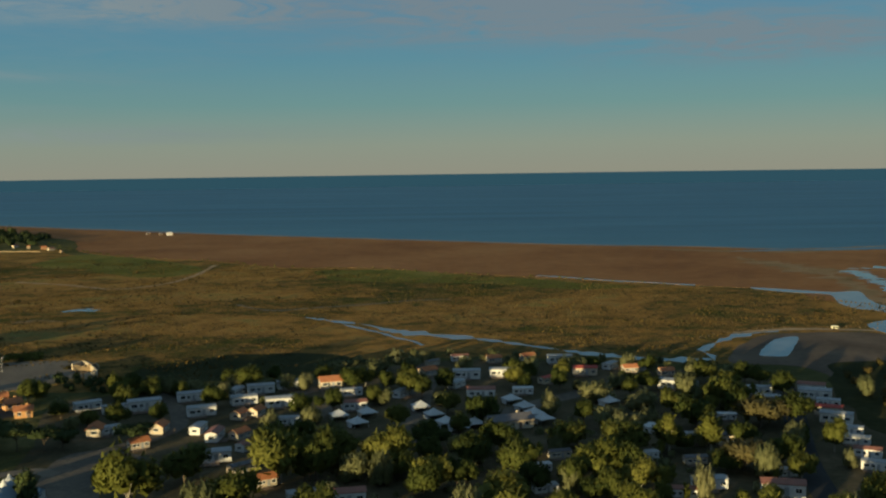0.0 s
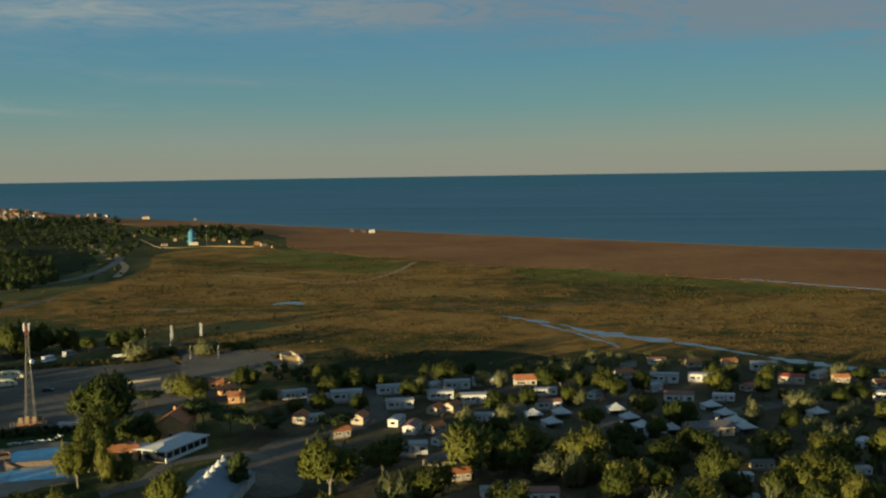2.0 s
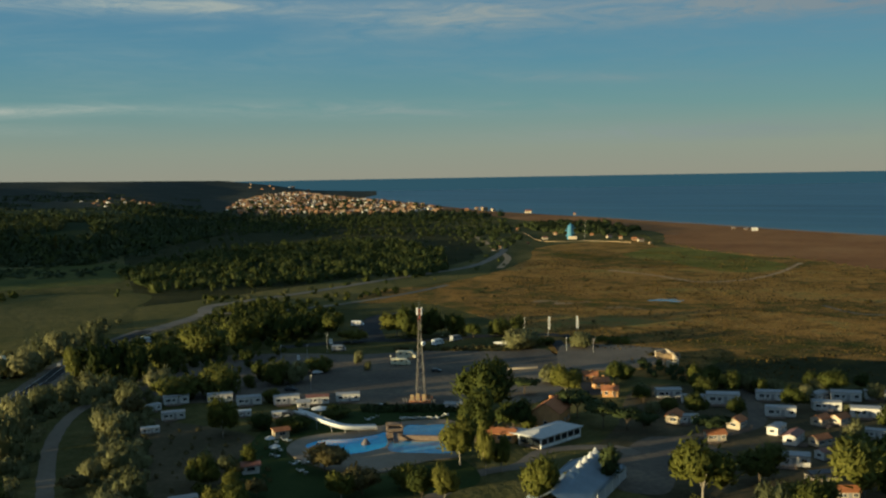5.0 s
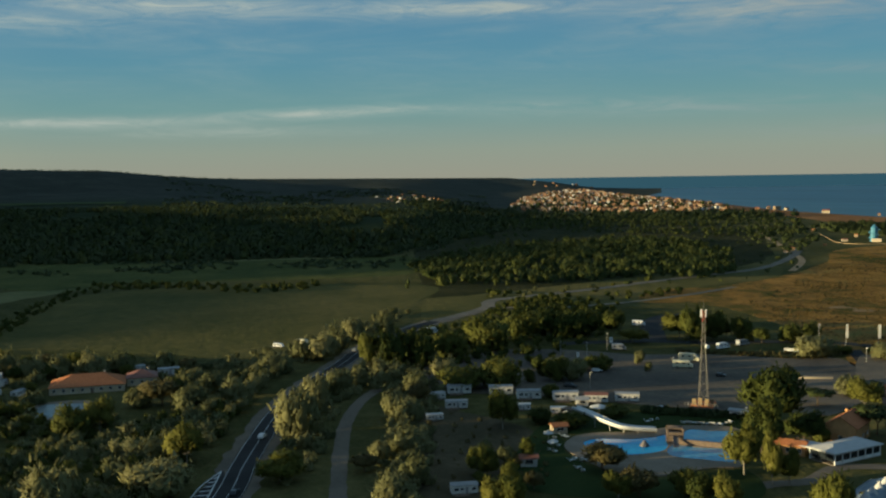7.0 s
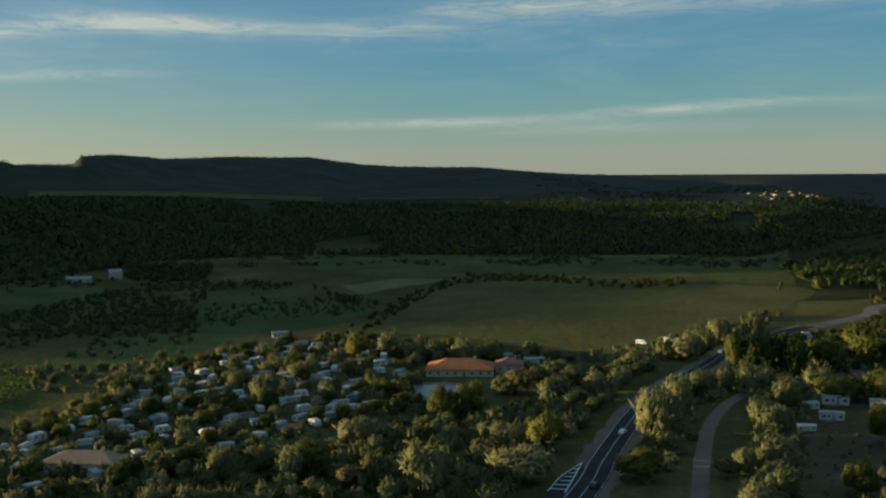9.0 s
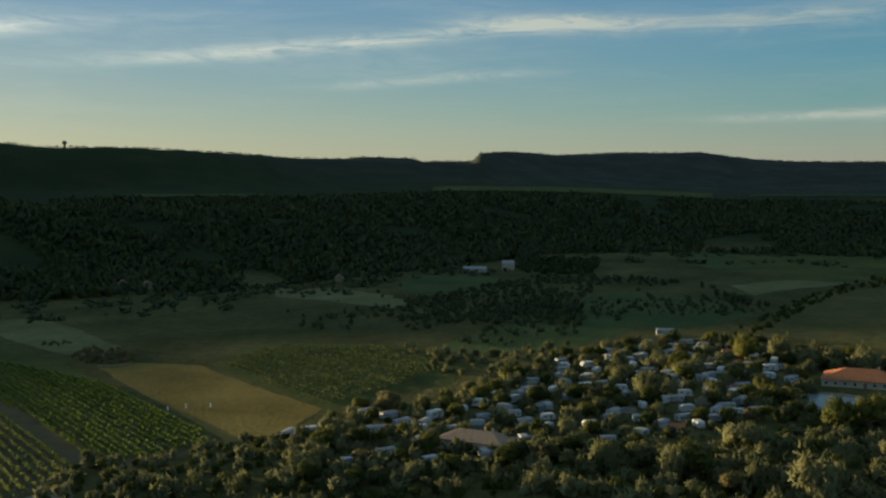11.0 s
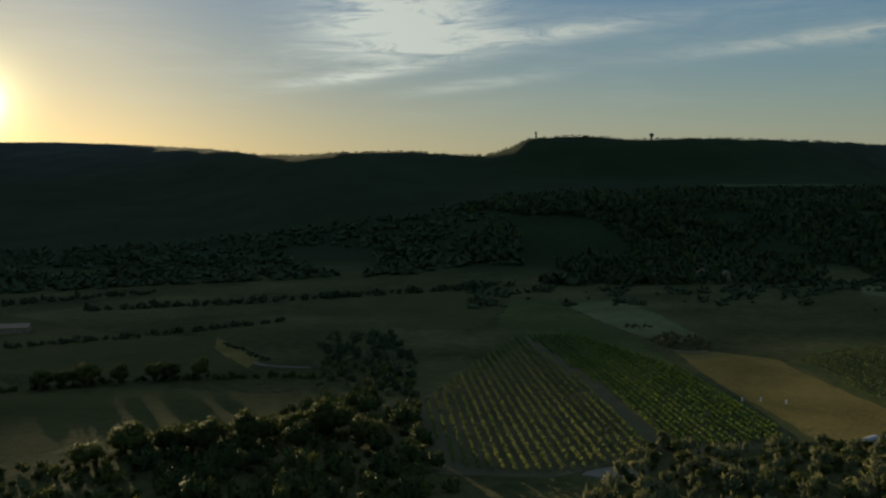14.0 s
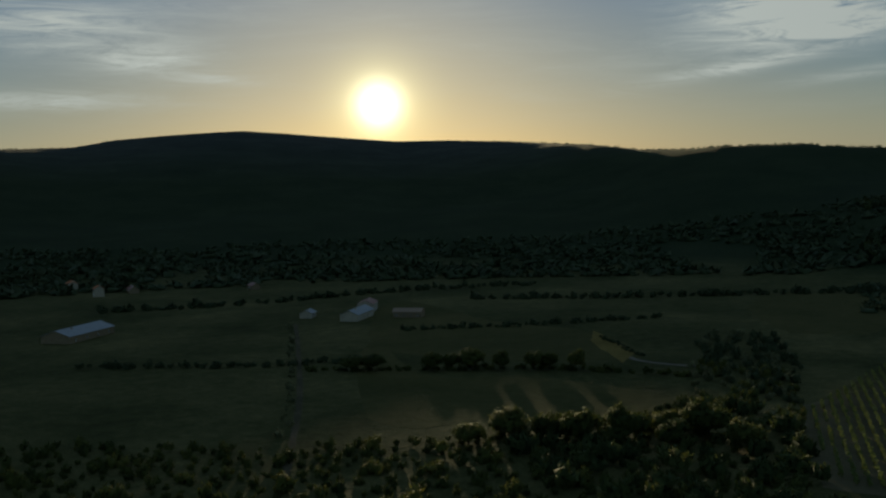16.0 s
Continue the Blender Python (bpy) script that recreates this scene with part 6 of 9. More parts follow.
thicket("olive_thicket", [(-317.7, 208.4), (-332.7, 236.2), (-334.2, 254.8), (-301.5, 224.2), (-287.5, 205.0), (-254.9, 177.2), (-227.6, 153.2), (-221.1, 138.2), (-233.0, 140.3), (-259.9, 162.8), (-288.1, 186.5)], 5.0, 25, 2.6, 5.0, M["leaf_grey"], "bushes between road and track", taken=road_at, clear=7.0)
thicket("dark_thicket", [(-395.2, 298.1), (-386.0, 330.8), (-409.0, 392.9), (-437.8, 471.0), (-384.8, 463.1), (-319.0, 392.5), (-298.1, 335.2), (-284.6, 285.7), (-310.1, 277.9), (-337.4, 269.5), (-357.4, 269.4)], 6.0, 26, 2.2, 5.2, M["leaf_green"], "dark bushes below the road", keep=0.6, taken=road_at, clear=7.0)
thicket("dark_thicket", [(-494.6, 476.6), (-440.7, 491.4), (-385.1, 481.0), (-326.9, 403.3), (-350.4, 370.7), (-383.9, 368.8)], 6.5, 27, 2.2, 4.4, M["leaf_green"], "dark bushes above the car park", keep=0.6, taken=road_at, clear=9.0)
thicket("dark_hedge", [(-138.7, 393.6), (-96.4, 368.3), (-121.7, 362.3), (-143.7, 371.3), (-155.3, 390.4)], 4.5, 28, 2.5, 4.0, M["leaf_pine"], "dark hedge behind the camp wall")
thicket("camp_shrubs", [(-37.4, 282.8), (-15.5, 300.2), (12.2, 305.4), (37.7, 314.5), (77.5, 348.3), (109.4, 355.4), (107.6, 314.3), (79.6, 227.8), (-20.3, 231.9)], 6.5, 139, 1.4, 3.2, M["leaf_grey"], "low feathery shrubs between the camp homes", taken=homes_at, clear=5.0, cards=60, size=0.1)
thicket("camp_saplings", [(4.8, 286.6), (35.6, 297.5), (75.6, 339.7), (106.7, 346.5), (103.0, 300.6), (79.6, 227.8), (1.0, 231.0)], 15, 140, 4.0, 7.5, M["leaf_yellow"], "slim upright yellow-green saplings in the camp", ("poplar",), taken=homes_at, clear=4.5, cards=90, size=0.05)
thicket("camp_hedge", [(-52.4, 402.3), (-31.4, 429.2), (27.2, 430.1), (72.3, 409.0), (113.6, 390.8), (107.5, 377.2), (69.5, 392.8), (26.1, 412.3), (-25.3, 408.7), (-50.0, 383.5)], 7.0, 29, 2.5, 5.0, M["leaf_grey"], "bushes along the edge of the camp", taken=homes_at, clear=5.0)
sheet("damp_grass", [(130, 300), (143, 372), (160, 402), (196, 408), (215, 395), (190, 330), (160, 270)], 0.066, M["damp_grass"], "dark rough grass beside the row of homes", rag=5, size=14)
thicket("verge_bushes", [(140, 300), (150, 372), (165, 398), (200, 400), (205, 380), (185, 320), (160, 270)], 7.5, 331, 1.0, 3.4, M["rush"], "low dark bushes on the rough grass", cards=40, size=0.12, keep=0.6)
thicket("pine_wood", [(-675.5, 554.2), (-749.8, 674.3), (-769.1, 774.2), (-766.1, 862.6), (-756.4, 952.5), (-685.1, 965.5), (-542.9, 847.6), (-448.6, 704.6), (-437.4, 645.1), (-482.7, 607.7), (-494.1, 556.1), (-512.6, 515.6), (-550.6, 483.6)], 7.0, 31, 3, 9.5, M["leaf_wood"], "dense pine wood on the plain", ("round", "shrub", "round"), cards=30, size=0.13)
thicket("pine_wood", [(-1216.5, 1158.5), (-1187.2, 1337.2), (-1139.2, 1517.5), (-1030.1, 1626.3), (-802.3, 1456.4), (-623.5, 1105.9), (-704.9, 1051.3), (-790.7, 941.5), (-799.8, 805.2), (-983.1, 864.8)], 11.0, 32, 3, 6, M["leaf_wood"], "open pine wood in belts on the plain", ("round", "pine", "shrub"), 1.0, cards=18, size=0.2, belts=-0.14)
thicket("field_hedge", [(-489.1, 126.1), (-643.2, 217.7), (-733.4, 286.0), (-708.2, 372.4), (-685.1, 360.2), (-703.7, 278.9), (-611.0, 212.5), (-476.0, 132.7)], 6.5, 34, 2, 3.6, M["leaf_green"], "dark hedge between fields")
thicket("field_hedge", [(-616.5, 355.3), (-603.6, 407.1), (-626.9, 427.7), (-653.7, 381.5), (-719.6, 353.1), (-758.4, 305.7), (-730.7, 299.3), (-663.4, 348.8)], 7.0, 35, 3, 5, M["leaf_green"], "dark bushes in the meadow")
thicket("field_trees", [(-668.0, -36.7), (-697.8, -7.9), (-767.0, 30.0), (-828.3, 80.0), (-788.1, 149.4), (-700.1, 185.6), (-613.8, 177.3), (-691.8, 150.7), (-709.2, 98.7), (-619.2, 55.8), (-572.8, 24.5), (-540.7, -14.8), (-529.8, -29.8)], 6.0, 36, 1.6, 4.6, M["leaf_far"], "low trees and scrub between the small fields", belts=-0.22, cards=30, size=0.13)
thicket("field_scrub", [(-500, -60), (-560, -95), (-690, -40), (-790, 60), (-740, 190), (-600, 185), (-500, 130), (-470, 60)], 6.5, 411, 1.2, 3.8, M["leaf_far"], "dark low scrub round the small fields", cards=28, size=0.14, belts=0.06)
thicket("field_trees", [(-982.0, 55.3), (-951.0, 128.0), (-839.5, 113.6), (-828.3, 80.0), (-855.6, 50.5)], 8.0, 136, 5, 8, M["leaf_pine"], "dark trees beside the white farm")
thicket("field_trees", [(-480.0, -27.4), (-455.9, 7.3), (-466.3, 31.5), (-480.0, 52.9), (-439.5, 41.1), (-406.8, 16.5), (-404.3, -2.0), (-420.5, -12.2)], 7.0, 37, 2.5, 5.0, M["leaf_grey"], "bushes round the green field")
thicket("valley_trees", [(-553.2, -68.8), (-590.9, -0.5), (-652.8, 76.8), (-486.1, 57.3), (-430.1, 15.1), (-446.7, -0.4), (-504.9, -24.3), (-515.3, -49.9)], 6.5, 38, 1.8, 6.0, M["leaf_far"], "dark trees and scrub along the valley", belts=-0.25, cards=40, size=0.12)
thicket("river_trees", [(-226.8, -223.2), (-272.1, -239.1), (-297.0, -232.7), (-275.1, -196.3), (-243.0, -165.5), (-214.1, -139.1), (-194.2, -142.7), (-173.6, -179.4), (-181.1, -219.3), (-201.3, -256.2), (-225.0, -257.3)], 7.5, 39, 4, 8, M["leaf_wood"], "dark trees along the stream below the vineyard")


def hedge_line(pts, wide, gap, seed, h0, h1, mat, label, name="field_hedge"):
    """A hedge of uneven height along a line."""
    r = random.Random(seed)
    line = curve_through(pts, False, 8)
    spots = []
    for a, b in zip(line, line[1:]):
        n = max(int((b - a).length / gap), 1)
        for k in range(n):
            p = a.lerp(b, (k + r.random()) / n)
            x, y = p.x + r.uniform(-wide, wide), p.y + r.uniform(-wide, wide)
            h = r.uniform(h0, h1) * (1 + 0.4 * noise.noise(Vector((x / 18, y / 18, seed))))
            spots.append((x, y, land_height(x, y), h, h * r.uniform(1.0, 1.6)))
    return woods(name, spots, mat, label, ("shrub", "shrub", "round"), 70, 0.1, seed)


hedge_line([(-205, -392), (-245, -357), (-280, -328), (-306, -288), (-322, -262)], 2.2, 1.9, 401, 1.5, 3.2, M["leaf_green"], "low dark hedge between the fallow fields")
for x, y, h, wd in ((-245.3, -354.3, 7.5, 8), (-252, -350, 6.5, 6), (-259.5, -345, 8.5, 10), (-267.7, -335.5, 8.0, 7), (-279, -326, 7.0, 8), (-283, -321, 7.5, 6), (-292, -314, 8.5, 7), (-226, -372, 6.5, 9), (-219, -378, 5.5, 8)):
    plant("broad", x, y, h, wd, "trees along the field hedge")
for x, y, h, wd in ((-195.5, -243, 9.5, 11), (-202, -231, 8.5, 8), (-207.5, -224, 10.0, 11), (-220, -214, 11.0, 12), (-234, -210, 8.0, 9), (-242.5, -202, 11.0, 13), (-240, -185, 9.0, 11), (-181, -243, 6.5, 9), (-227, -203, 8.0, 9), (-212, -212, 7.0, 8)):
    plant("broad", x, y, h, wd, "trees along the stream")
VALLEY_FLOOR = [(-20, -300), (-66, -340), (-128, -285), (-165, -262), (-196, -244), (-233, -210), (-242, -180), (-222, -150), (-200, -135), (-150, -150), (-80, -190)]
thicket("valley_scrub", VALLEY_FLOOR, 4.6, 402, 1.4, 3.6, M["leaf_green"], "dense dark scrub in the shaded valley", cards=60, size=0.11)
thicket("valley_scrub", VALLEY_FLOOR, 16, 403, 3.0, 5.0, M["leaf_yellow"], "single paler bushes in the shaded valley", cards=90, size=0.09, keep=0.6)
hedge_line([(-268, -534), (-226, -449), (-175, -350), (-141, -289)], 2.0, 4.0, 404, 1.0, 2.2, M["leaf_grey"], "pale bushes along the farm lane")
strip("lane", [(-272, -534), (-229.6, -449), (-179, -350), (-145, -289), (-120, -246)], 2.4, 0.06, M["camp_earth"], "earth farm lane through the valley", rag=0.3)
hedge_line([(-130, -470), (-190, -420), (-240, -395)], 2.5, 2.4, 405, 1.6, 3.4, M["leaf_far"], "dark hedge in the shaded valley")
hedge_line([(-363, -372), (-350, -345), (-336, -318)], 1.5, 2.0, 406, 1.2, 2.4, M["leaf_far"], "dark hedge beside the farm lane")
hedge_line([(-300, -470), (-345, -440), (-392, -420), (-440, -400)], 3.0, 2.4, 407, 1.8, 4.0, M["leaf_far"], "dark tree line across the valley")
hedge_line([(-420, -560), (-480, -500), (-560, -440), (-640, -380)], 4.0, 3.0, 408, 2.5, 5.5, M["leaf_far"], "dark tree line across the valley")
hedge_line([(-200, -680), (-300, -650), (-420, -640), (-520, -600)], 4.0, 3.0, 409, 2.5, 5.5, M["leaf_far"], "dark tree line below the slope")
thicket("sunlit_bushes", [(-327.8, -300.5), (-344.4, -282.1), (-341.7, -243.3), (-290, -200), (-270.3, -188.4), (-285.5, -213.6), (-309.9, -254.1)], 4.2, 410, 1.4, 3.6, M["leaf_yellow"], "yellow-green scrub beside the vineyard", cards=60, size=0.11, belts=-0.1)
sheet("stubble_strip", [(-378, -392), (-340, -326), (-318, -312), (-350, -366)], 0.07, M["straw"], "narrow pale grass strip beside the lane", steps=1, rag=1.5, size=10)
thicket("scrub_trees", [(-382.4, -327.3), (-430.0, -312.9), (-365.8, -254.1), (-304.8, -217.3), (-305.2, -239.1), (-336.7, -282.2)], 7.0, 42, 2.5, 5, M["leaf_far"], "dark scrub beside the vineyard")


thicket("dark_thicket", [(-277.2, -112.4), (-285.1, -86.4), (-301.9, -72.0), (-312.9, -55.3), (-297.7, -35.7), (-273.3, -13.3), (-273.4, 9.7), (-290.8, 39.1), (-253.8, 34.2), (-221.1, -102.0)], 5.5, 122, 2.0, 4.2, M["leaf_green"], "dense dark undergrowth at the vineyard edge", taken=homes_at, clear=5.5)
thicket("verge_bushes", [(-424.6, 519.3), (-418.6, 539.9), (-404.0, 570.8), (-387.4, 549.7), (-396.2, 522.4), (-403.1, 497.1)], 6.5, 123, 2.2, 4.0, M["leaf_green"], "dark bushes along the pale road")
thicket("verge_bushes", [(-457.4, 540.7), (-457.4, 590.3), (-449.7, 666.7), (-435.5, 653.3), (-441.0, 595.3), (-442.8, 558.8), (-436.7, 521.6)], 14, 124, 2.0, 5.0, M["leaf_green"], "single bushes on the road verge", keep=0.8)
thicket("verge_bushes", [(-492.6, 473.6), (-474.7, 515.7), (-458.0, 547.2), (-444.9, 531.5), (-446.4, 474.7), (-466.1, 439.1)], 16, 125, 1.8, 4.0, M["leaf_grey"], "single bushes on the road verge", keep=0.8)
thicket("sunlit_bushes", [(-422.6, -348.7), (-419.8, -316.3), (-348.4, -249.7), (-283.7, -195.8), (-258.3, -182.1), (-260.1, -203.8), (-268.2, -231.8), (-330.1, -284.3)], 8.0, 126, 2.2, 4.5, M["leaf_grey"], "scattered olive bushes beside the vineyard", keep=0.8)


thicket("plain_bushes", [(-686.8, -402.2), (-777.3, -310.0), (-785.1, -127.0), (-731.8, 46.5), (-631.2, 108.6), (-583.4, 4.6), (-550.8, -57.9), (-575.4, -127.1), (-591.0, -236.5), (-544.9, -285.6)], 26, 138, 1.6, 4.2, M["leaf_wood"], "single bushes between the valley fields", keep=0.7, cards=30)
thicket("plain_bushes", [(-946.1, 759.4), (-819.4, 825.0), (-852.7, 1346.4), (-524.3, 952.3), (-418.2, 759.9), (-401.2, 633.9), (-415.2, 612.3), (-479.1, 539.1), (-549.8, 450.8)], 24, 137, 1.8, 4.5, M["leaf_wood"], "single bushes over the rough plain", keep=0.7, cards=30)


# woods that cover the inland slopes
def brow_at(az, k):
    return float(np.interp(az, BROW[:, 0], BROW[:, k]))


def front_wood():
    """Full-grown trees packed over the low hill, with clearings and thinner belts."""
    r = random.Random(77)
    spots, cells = [], {}
    for k in range(60000):
        az = r.uniform(45, 122)
        lo, hi = brow_at(az, 1) - 20, brow_at(az, 2) + 30
        d = math.sqrt(lo * lo + (hi * hi - lo * lo) * r.random())
        x, y = polar(az, d)
        gap = 8.0
        c = (int(x // gap), int(y // gap))
        if any((x - a) ** 2 + (y - b) ** 2 < gap * gap for i in (-1, 0, 1) for j in (-1, 0, 1) for a, b in cells.get((c[0] + i, c[1] + j), ())):
            continue
        thin = noise.noise(Vector((az / 5.5, d / 170, 4))) + noise.noise(Vector((x / 70, y / 70, 9))) * 0.4
        if thin < -0.36 + max(az - 112, 0) * 0.06:
            continue
        cells.setdefault(c, []).append((x, y))
        h = r.uniform(5.5, 10.0) * (0.8 if thin < -0.1 else 1.0)
        spots.append((x, y, land_height(x, y), h, h * r.uniform(0.9, 1.5)))
    return spots


def high_wood():
    """Close low wood over the long sunward slope, and a thin fringe of bushes along the ridge."""
    r = random.Random(78)
    spots = []
    for k in range(1900):
        az = r.uniform(119, 176)
        crest = float(np.interp(az, CREST[:, 0], CREST[:, 2])) * 1.01
        d = 850 + 330 * r.random() ** 1.3
        x, y = polar(az, d)
        if noise.noise(Vector((az / 7, d / 190, 4))) + noise.noise(Vector((x / 90, y / 90, 9))) * 0.5 < -0.4:
            continue
        h = r.uniform(2.8, 6.0)
        spots.append((x, y, land_height(x, y), h, h * r.uniform(1.8, 3.2)))
    for k in range(2600):
        az = r.uniform(43.5, 64)
        d = r.uniform(1750, 3500)
        x, y = polar(az, d)
        if noise.noise(Vector((az / 5, d / 210, 14))) + noise.noise(Vector((x / 120, y / 120, 9))) * 0.4 < 0.04 or az < 46 and d > 2300:
            continue
        h = r.uniform(2.4, 4.8)
        spots.append((x, y, land_height(x, y), h, h * r.uniform(2.0, 3.6)))
    for k in range(1800):
        az = r.uniform(60, 176)
        crest = float(np.interp(az, CREST[:, 0], CREST[:, 2]))
        x, y = polar(az, crest * r.uniform(0.985, 1.01))
        h = r.uniform(1.0, 3.0)
        spots.append((x, y, land_height(x, y), h, h * r.uniform(1.4, 2.4)))
    for k in range(1500):
        az = r.uniform(48, 122)
        d = brow_at(az, 1) - 150 * r.random() ** 1.5
        x, y = polar(az, d)
        if noise.noise(Vector((az / 3, d / 80, 24))) < -0.05:
            continue
        h = r.uniform(1.5, 3.4)
        spots.append((x, y, land_height(x, y), h, h * r.uniform(1.9, 3.2)))
    return spots


FRONT_SPOTS = front_wood()
for k in range(3):
    woods("hill_woods", FRONT_SPOTS[k::3], M["leaf_wood"] if k == 0 else M["leaf_far"], "dark pine and oak wood on the low inland hill", ("round", "shrub", "round"), 16, 0.2, 60 + k)
HIGH_SPOTS = high_wood()
for k in range(2):
    woods("ridge_woods", HIGH_SPOTS[k::2], M["leaf_far"], "low dark scrub wood over the far ridge", ("round", "shrub", "round"), 5, 0.28, 65 + k)


def terrace(az0, az1, e0, e1, name, mat, label):
    """A field lying on the slope between two turns; e0 and e1 are shares of the way from the brow to the back of the terrace."""
    bm = bmesh.new()
    rows = []
    n = 40
    for i in range(n + 1):
        az = az0 + (az1 - az0) * i / n
        crest, brow = float(np.interp(az, CREST[:, 0], CREST[:, 2])), brow_at(az, 2)
        row = []
        for k in range(5):
            wob = 0.06 * noise.noise(Vector((az / 2, k * 0.1, az0)))
            d = brow + 0.3 * (crest - brow) * (e0 + (e1 - e0) * k / 4 + wob)
            x, y = polar(az, d)
            row.append(bm.verts.new((x, y, land_height(x, y) + 1.5)))
        rows.append(row)
    for a, b in zip(rows, rows[1:]):
        for k in range(4):
            bm.faces.new((a[k], a[k + 1], b[k + 1], b[k]))
    bmesh.ops.recalc_face_normals(bm, faces=bm.faces)
    if sum(f.normal.z for f in bm.faces) < 0:
        bmesh.ops.reverse_faces(bm, faces=bm.faces)
    tagged(part(name, bm, mat), label, kind="structure")


terrace(76, 91.5, 0.45, 1.0, "terrace_field", M["meadow"], "bright green field on the terrace below the ridge")
terrace(101, 108, 0.5, 0.8, "terrace_field", M["green_field"], "dull green field below the mesa")
terrace(66, 74, 0.7, 0.9, "terrace_field", M["green_field"], "dull green field behind the wooded hill")


def tufts(name, poly, gap, seed, h, mat, label):
    """Grass tufts: little leaning blades in bunches, as one mass."""
    r = np.random.default_rng(seed)
    pts = np.array([p for p in scatter(poly, gap, seed) if noise.noise(Vector((p[0] / 45, p[1] / 28, seed))) + 0.6 * noise.noise(Vector((p[0] / 13, p[1] / 9, 3))) > 0.12])
    n = len(pts)
    a = r.uniform(0, 6.283, (n, 3))
    V = np.zeros((n, 3, 4, 3))
    hh = h * r.uniform(0.5, 1.4, (n, 3))
    ww = h * r.uniform(0.6, 1.3, (n, 3))
    lean = r.uniform(-0.3, 0.3, (n, 3))
    for j in range(3):
        ux, uy = np.cos(a[:, j]) * ww[:, j], np.sin(a[:, j]) * ww[:, j]
        nx, ny = -np.sin(a[:, j]), np.cos(a[:, j])
        for k, (s, t) in enumerate(((-1, 0), (1, 0), (0.7, 1), (-0.75, 0.85))):
            V[:, j, k, 0] = pts[:, 0] + ux * s + nx * lean[:, j] * t
            V[:, j, k, 1] = pts[:, 1] + uy * s + ny * lean[:, j] * t
            V[:, j, k, 2] = hh[:, j] * t - 0.02 + 0.05
    me = bpy.data.meshes.new(name)
    me.from_pydata(V.reshape(-1, 3).tolist(), [], np.arange(n * 12).reshape(-1, 4).tolist())
    at = me.attributes.new("tone", "FLOAT", "POINT")
    at.data.foreach_set("value", np.repeat(r.uniform(0, 1, n), 12).astype(np.float32))
    me.materials.append(mat)
    return tagged(new(name, me), label, "grass", kind="stuff")


M["marsh_blades"] = leaf_material("marsh_grass_blades", (0.055, 0.048, 0.012), (0.10, 0.065, 0.017), (0.14, 0.085, 0.024), 0.2)
tufts("marsh_grass", [(-346.1, 949.8), (-189.6, 870.3), (-66.5, 804.2), (70.1, 716.6), (154.4, 661.6), (216.3, 624.2), (255.5, 555.6), (210.0, 456.0), (173.9, 501.4), (121.4, 463.3), (94.5, 425.1), (66.1, 445.2), (29.9, 470.8), (-2.2, 498.8), (-58.7, 553.0), (-72.9, 479.3), (-31.7, 434.6), (-95.8, 383.3), (-176.9, 394.0), (-220.4, 435.2), (-332.7, 521.2), (-369.9, 657.7), (-455.9, 904.2)], 2.3, 51, 0.42, M["marsh_blades"], "dry brown tussocks of salt marsh grass")

MARSH_RIM = [(-346.1, 949.8), (-189.6, 870.3), (-66.5, 804.2), (70.1, 716.6), (154.4, 661.6), (216.3, 624.2), (255.5, 555.6), (173.9, 501.4), (121.4, 463.3), (66.1, 445.2), (-2.2, 498.8), (-58.7, 553.0), (-95.8, 400.0), (-176.9, 410.0), (-220.4, 445.2), (-332.7, 531.2), (-369.9, 657.7), (-440.0, 880.0)]


def marsh_clumps(gap, seed, h0, h1, cut):
    r = random.Random(seed)
    out = []
    for x, y in scatter(MARSH_RIM, gap, seed):
        if noise.noise(Vector((x / 60, y / 40, seed))) + 0.5 * noise.noise(Vector((x / 17, y / 12, 2))) > cut:
            h = r.uniform(h0, h1)
            out.append((x, y, 0.05, h, h * r.uniform(1.4, 2.6)))
    return out


hedge_line([(-473, 1200), (-381, 1052), (-284, 962), (-196, 905), (-135, 845), (-68, 835), (-3, 785), (72, 742), (150, 690)], 5.0, 5.0, 215, 0.7, 1.7, M["leaf_yellow"], "low yellow-green dune bushes between marsh and beach", "dune_bushes")
woods("marsh_bushes", marsh_clumps(4.6, 211, 0.25, 0.75, 0.0), M["rush"], "low dark glasswort bushes over the salt marsh", ("shrub",), 10, 0.3, 212)
hedge_line([(-205, 430), (-194, 436), (-180, 441)], 1.6, 0.7, 217, 1.2, 2.4, M["leaf_yellow"], "yellow-green reed hedge behind the car park", "reed_hedge")
hedge_line([(-229, 419), (-212, 424)], 1.6, 0.7, 218, 1.4, 2.6, M["leaf_yellow"], "yellow-green reed hedge behind the car park", "reed_hedge")
hedge_line([(-253, 376), (-239, 382), (-219, 392), (-210, 402)], 0.8, 0.8, 219, 0.6, 1.2, M["rush"], "low brown hedge across the car park", "car_park_hedge")
woods("marsh_reeds", marsh_clumps(18, 213, 0.8, 1.7, 0.22), M["rush"], "taller dark rush clumps on the salt marsh", ("shrub",), 16, 0.22, 214)

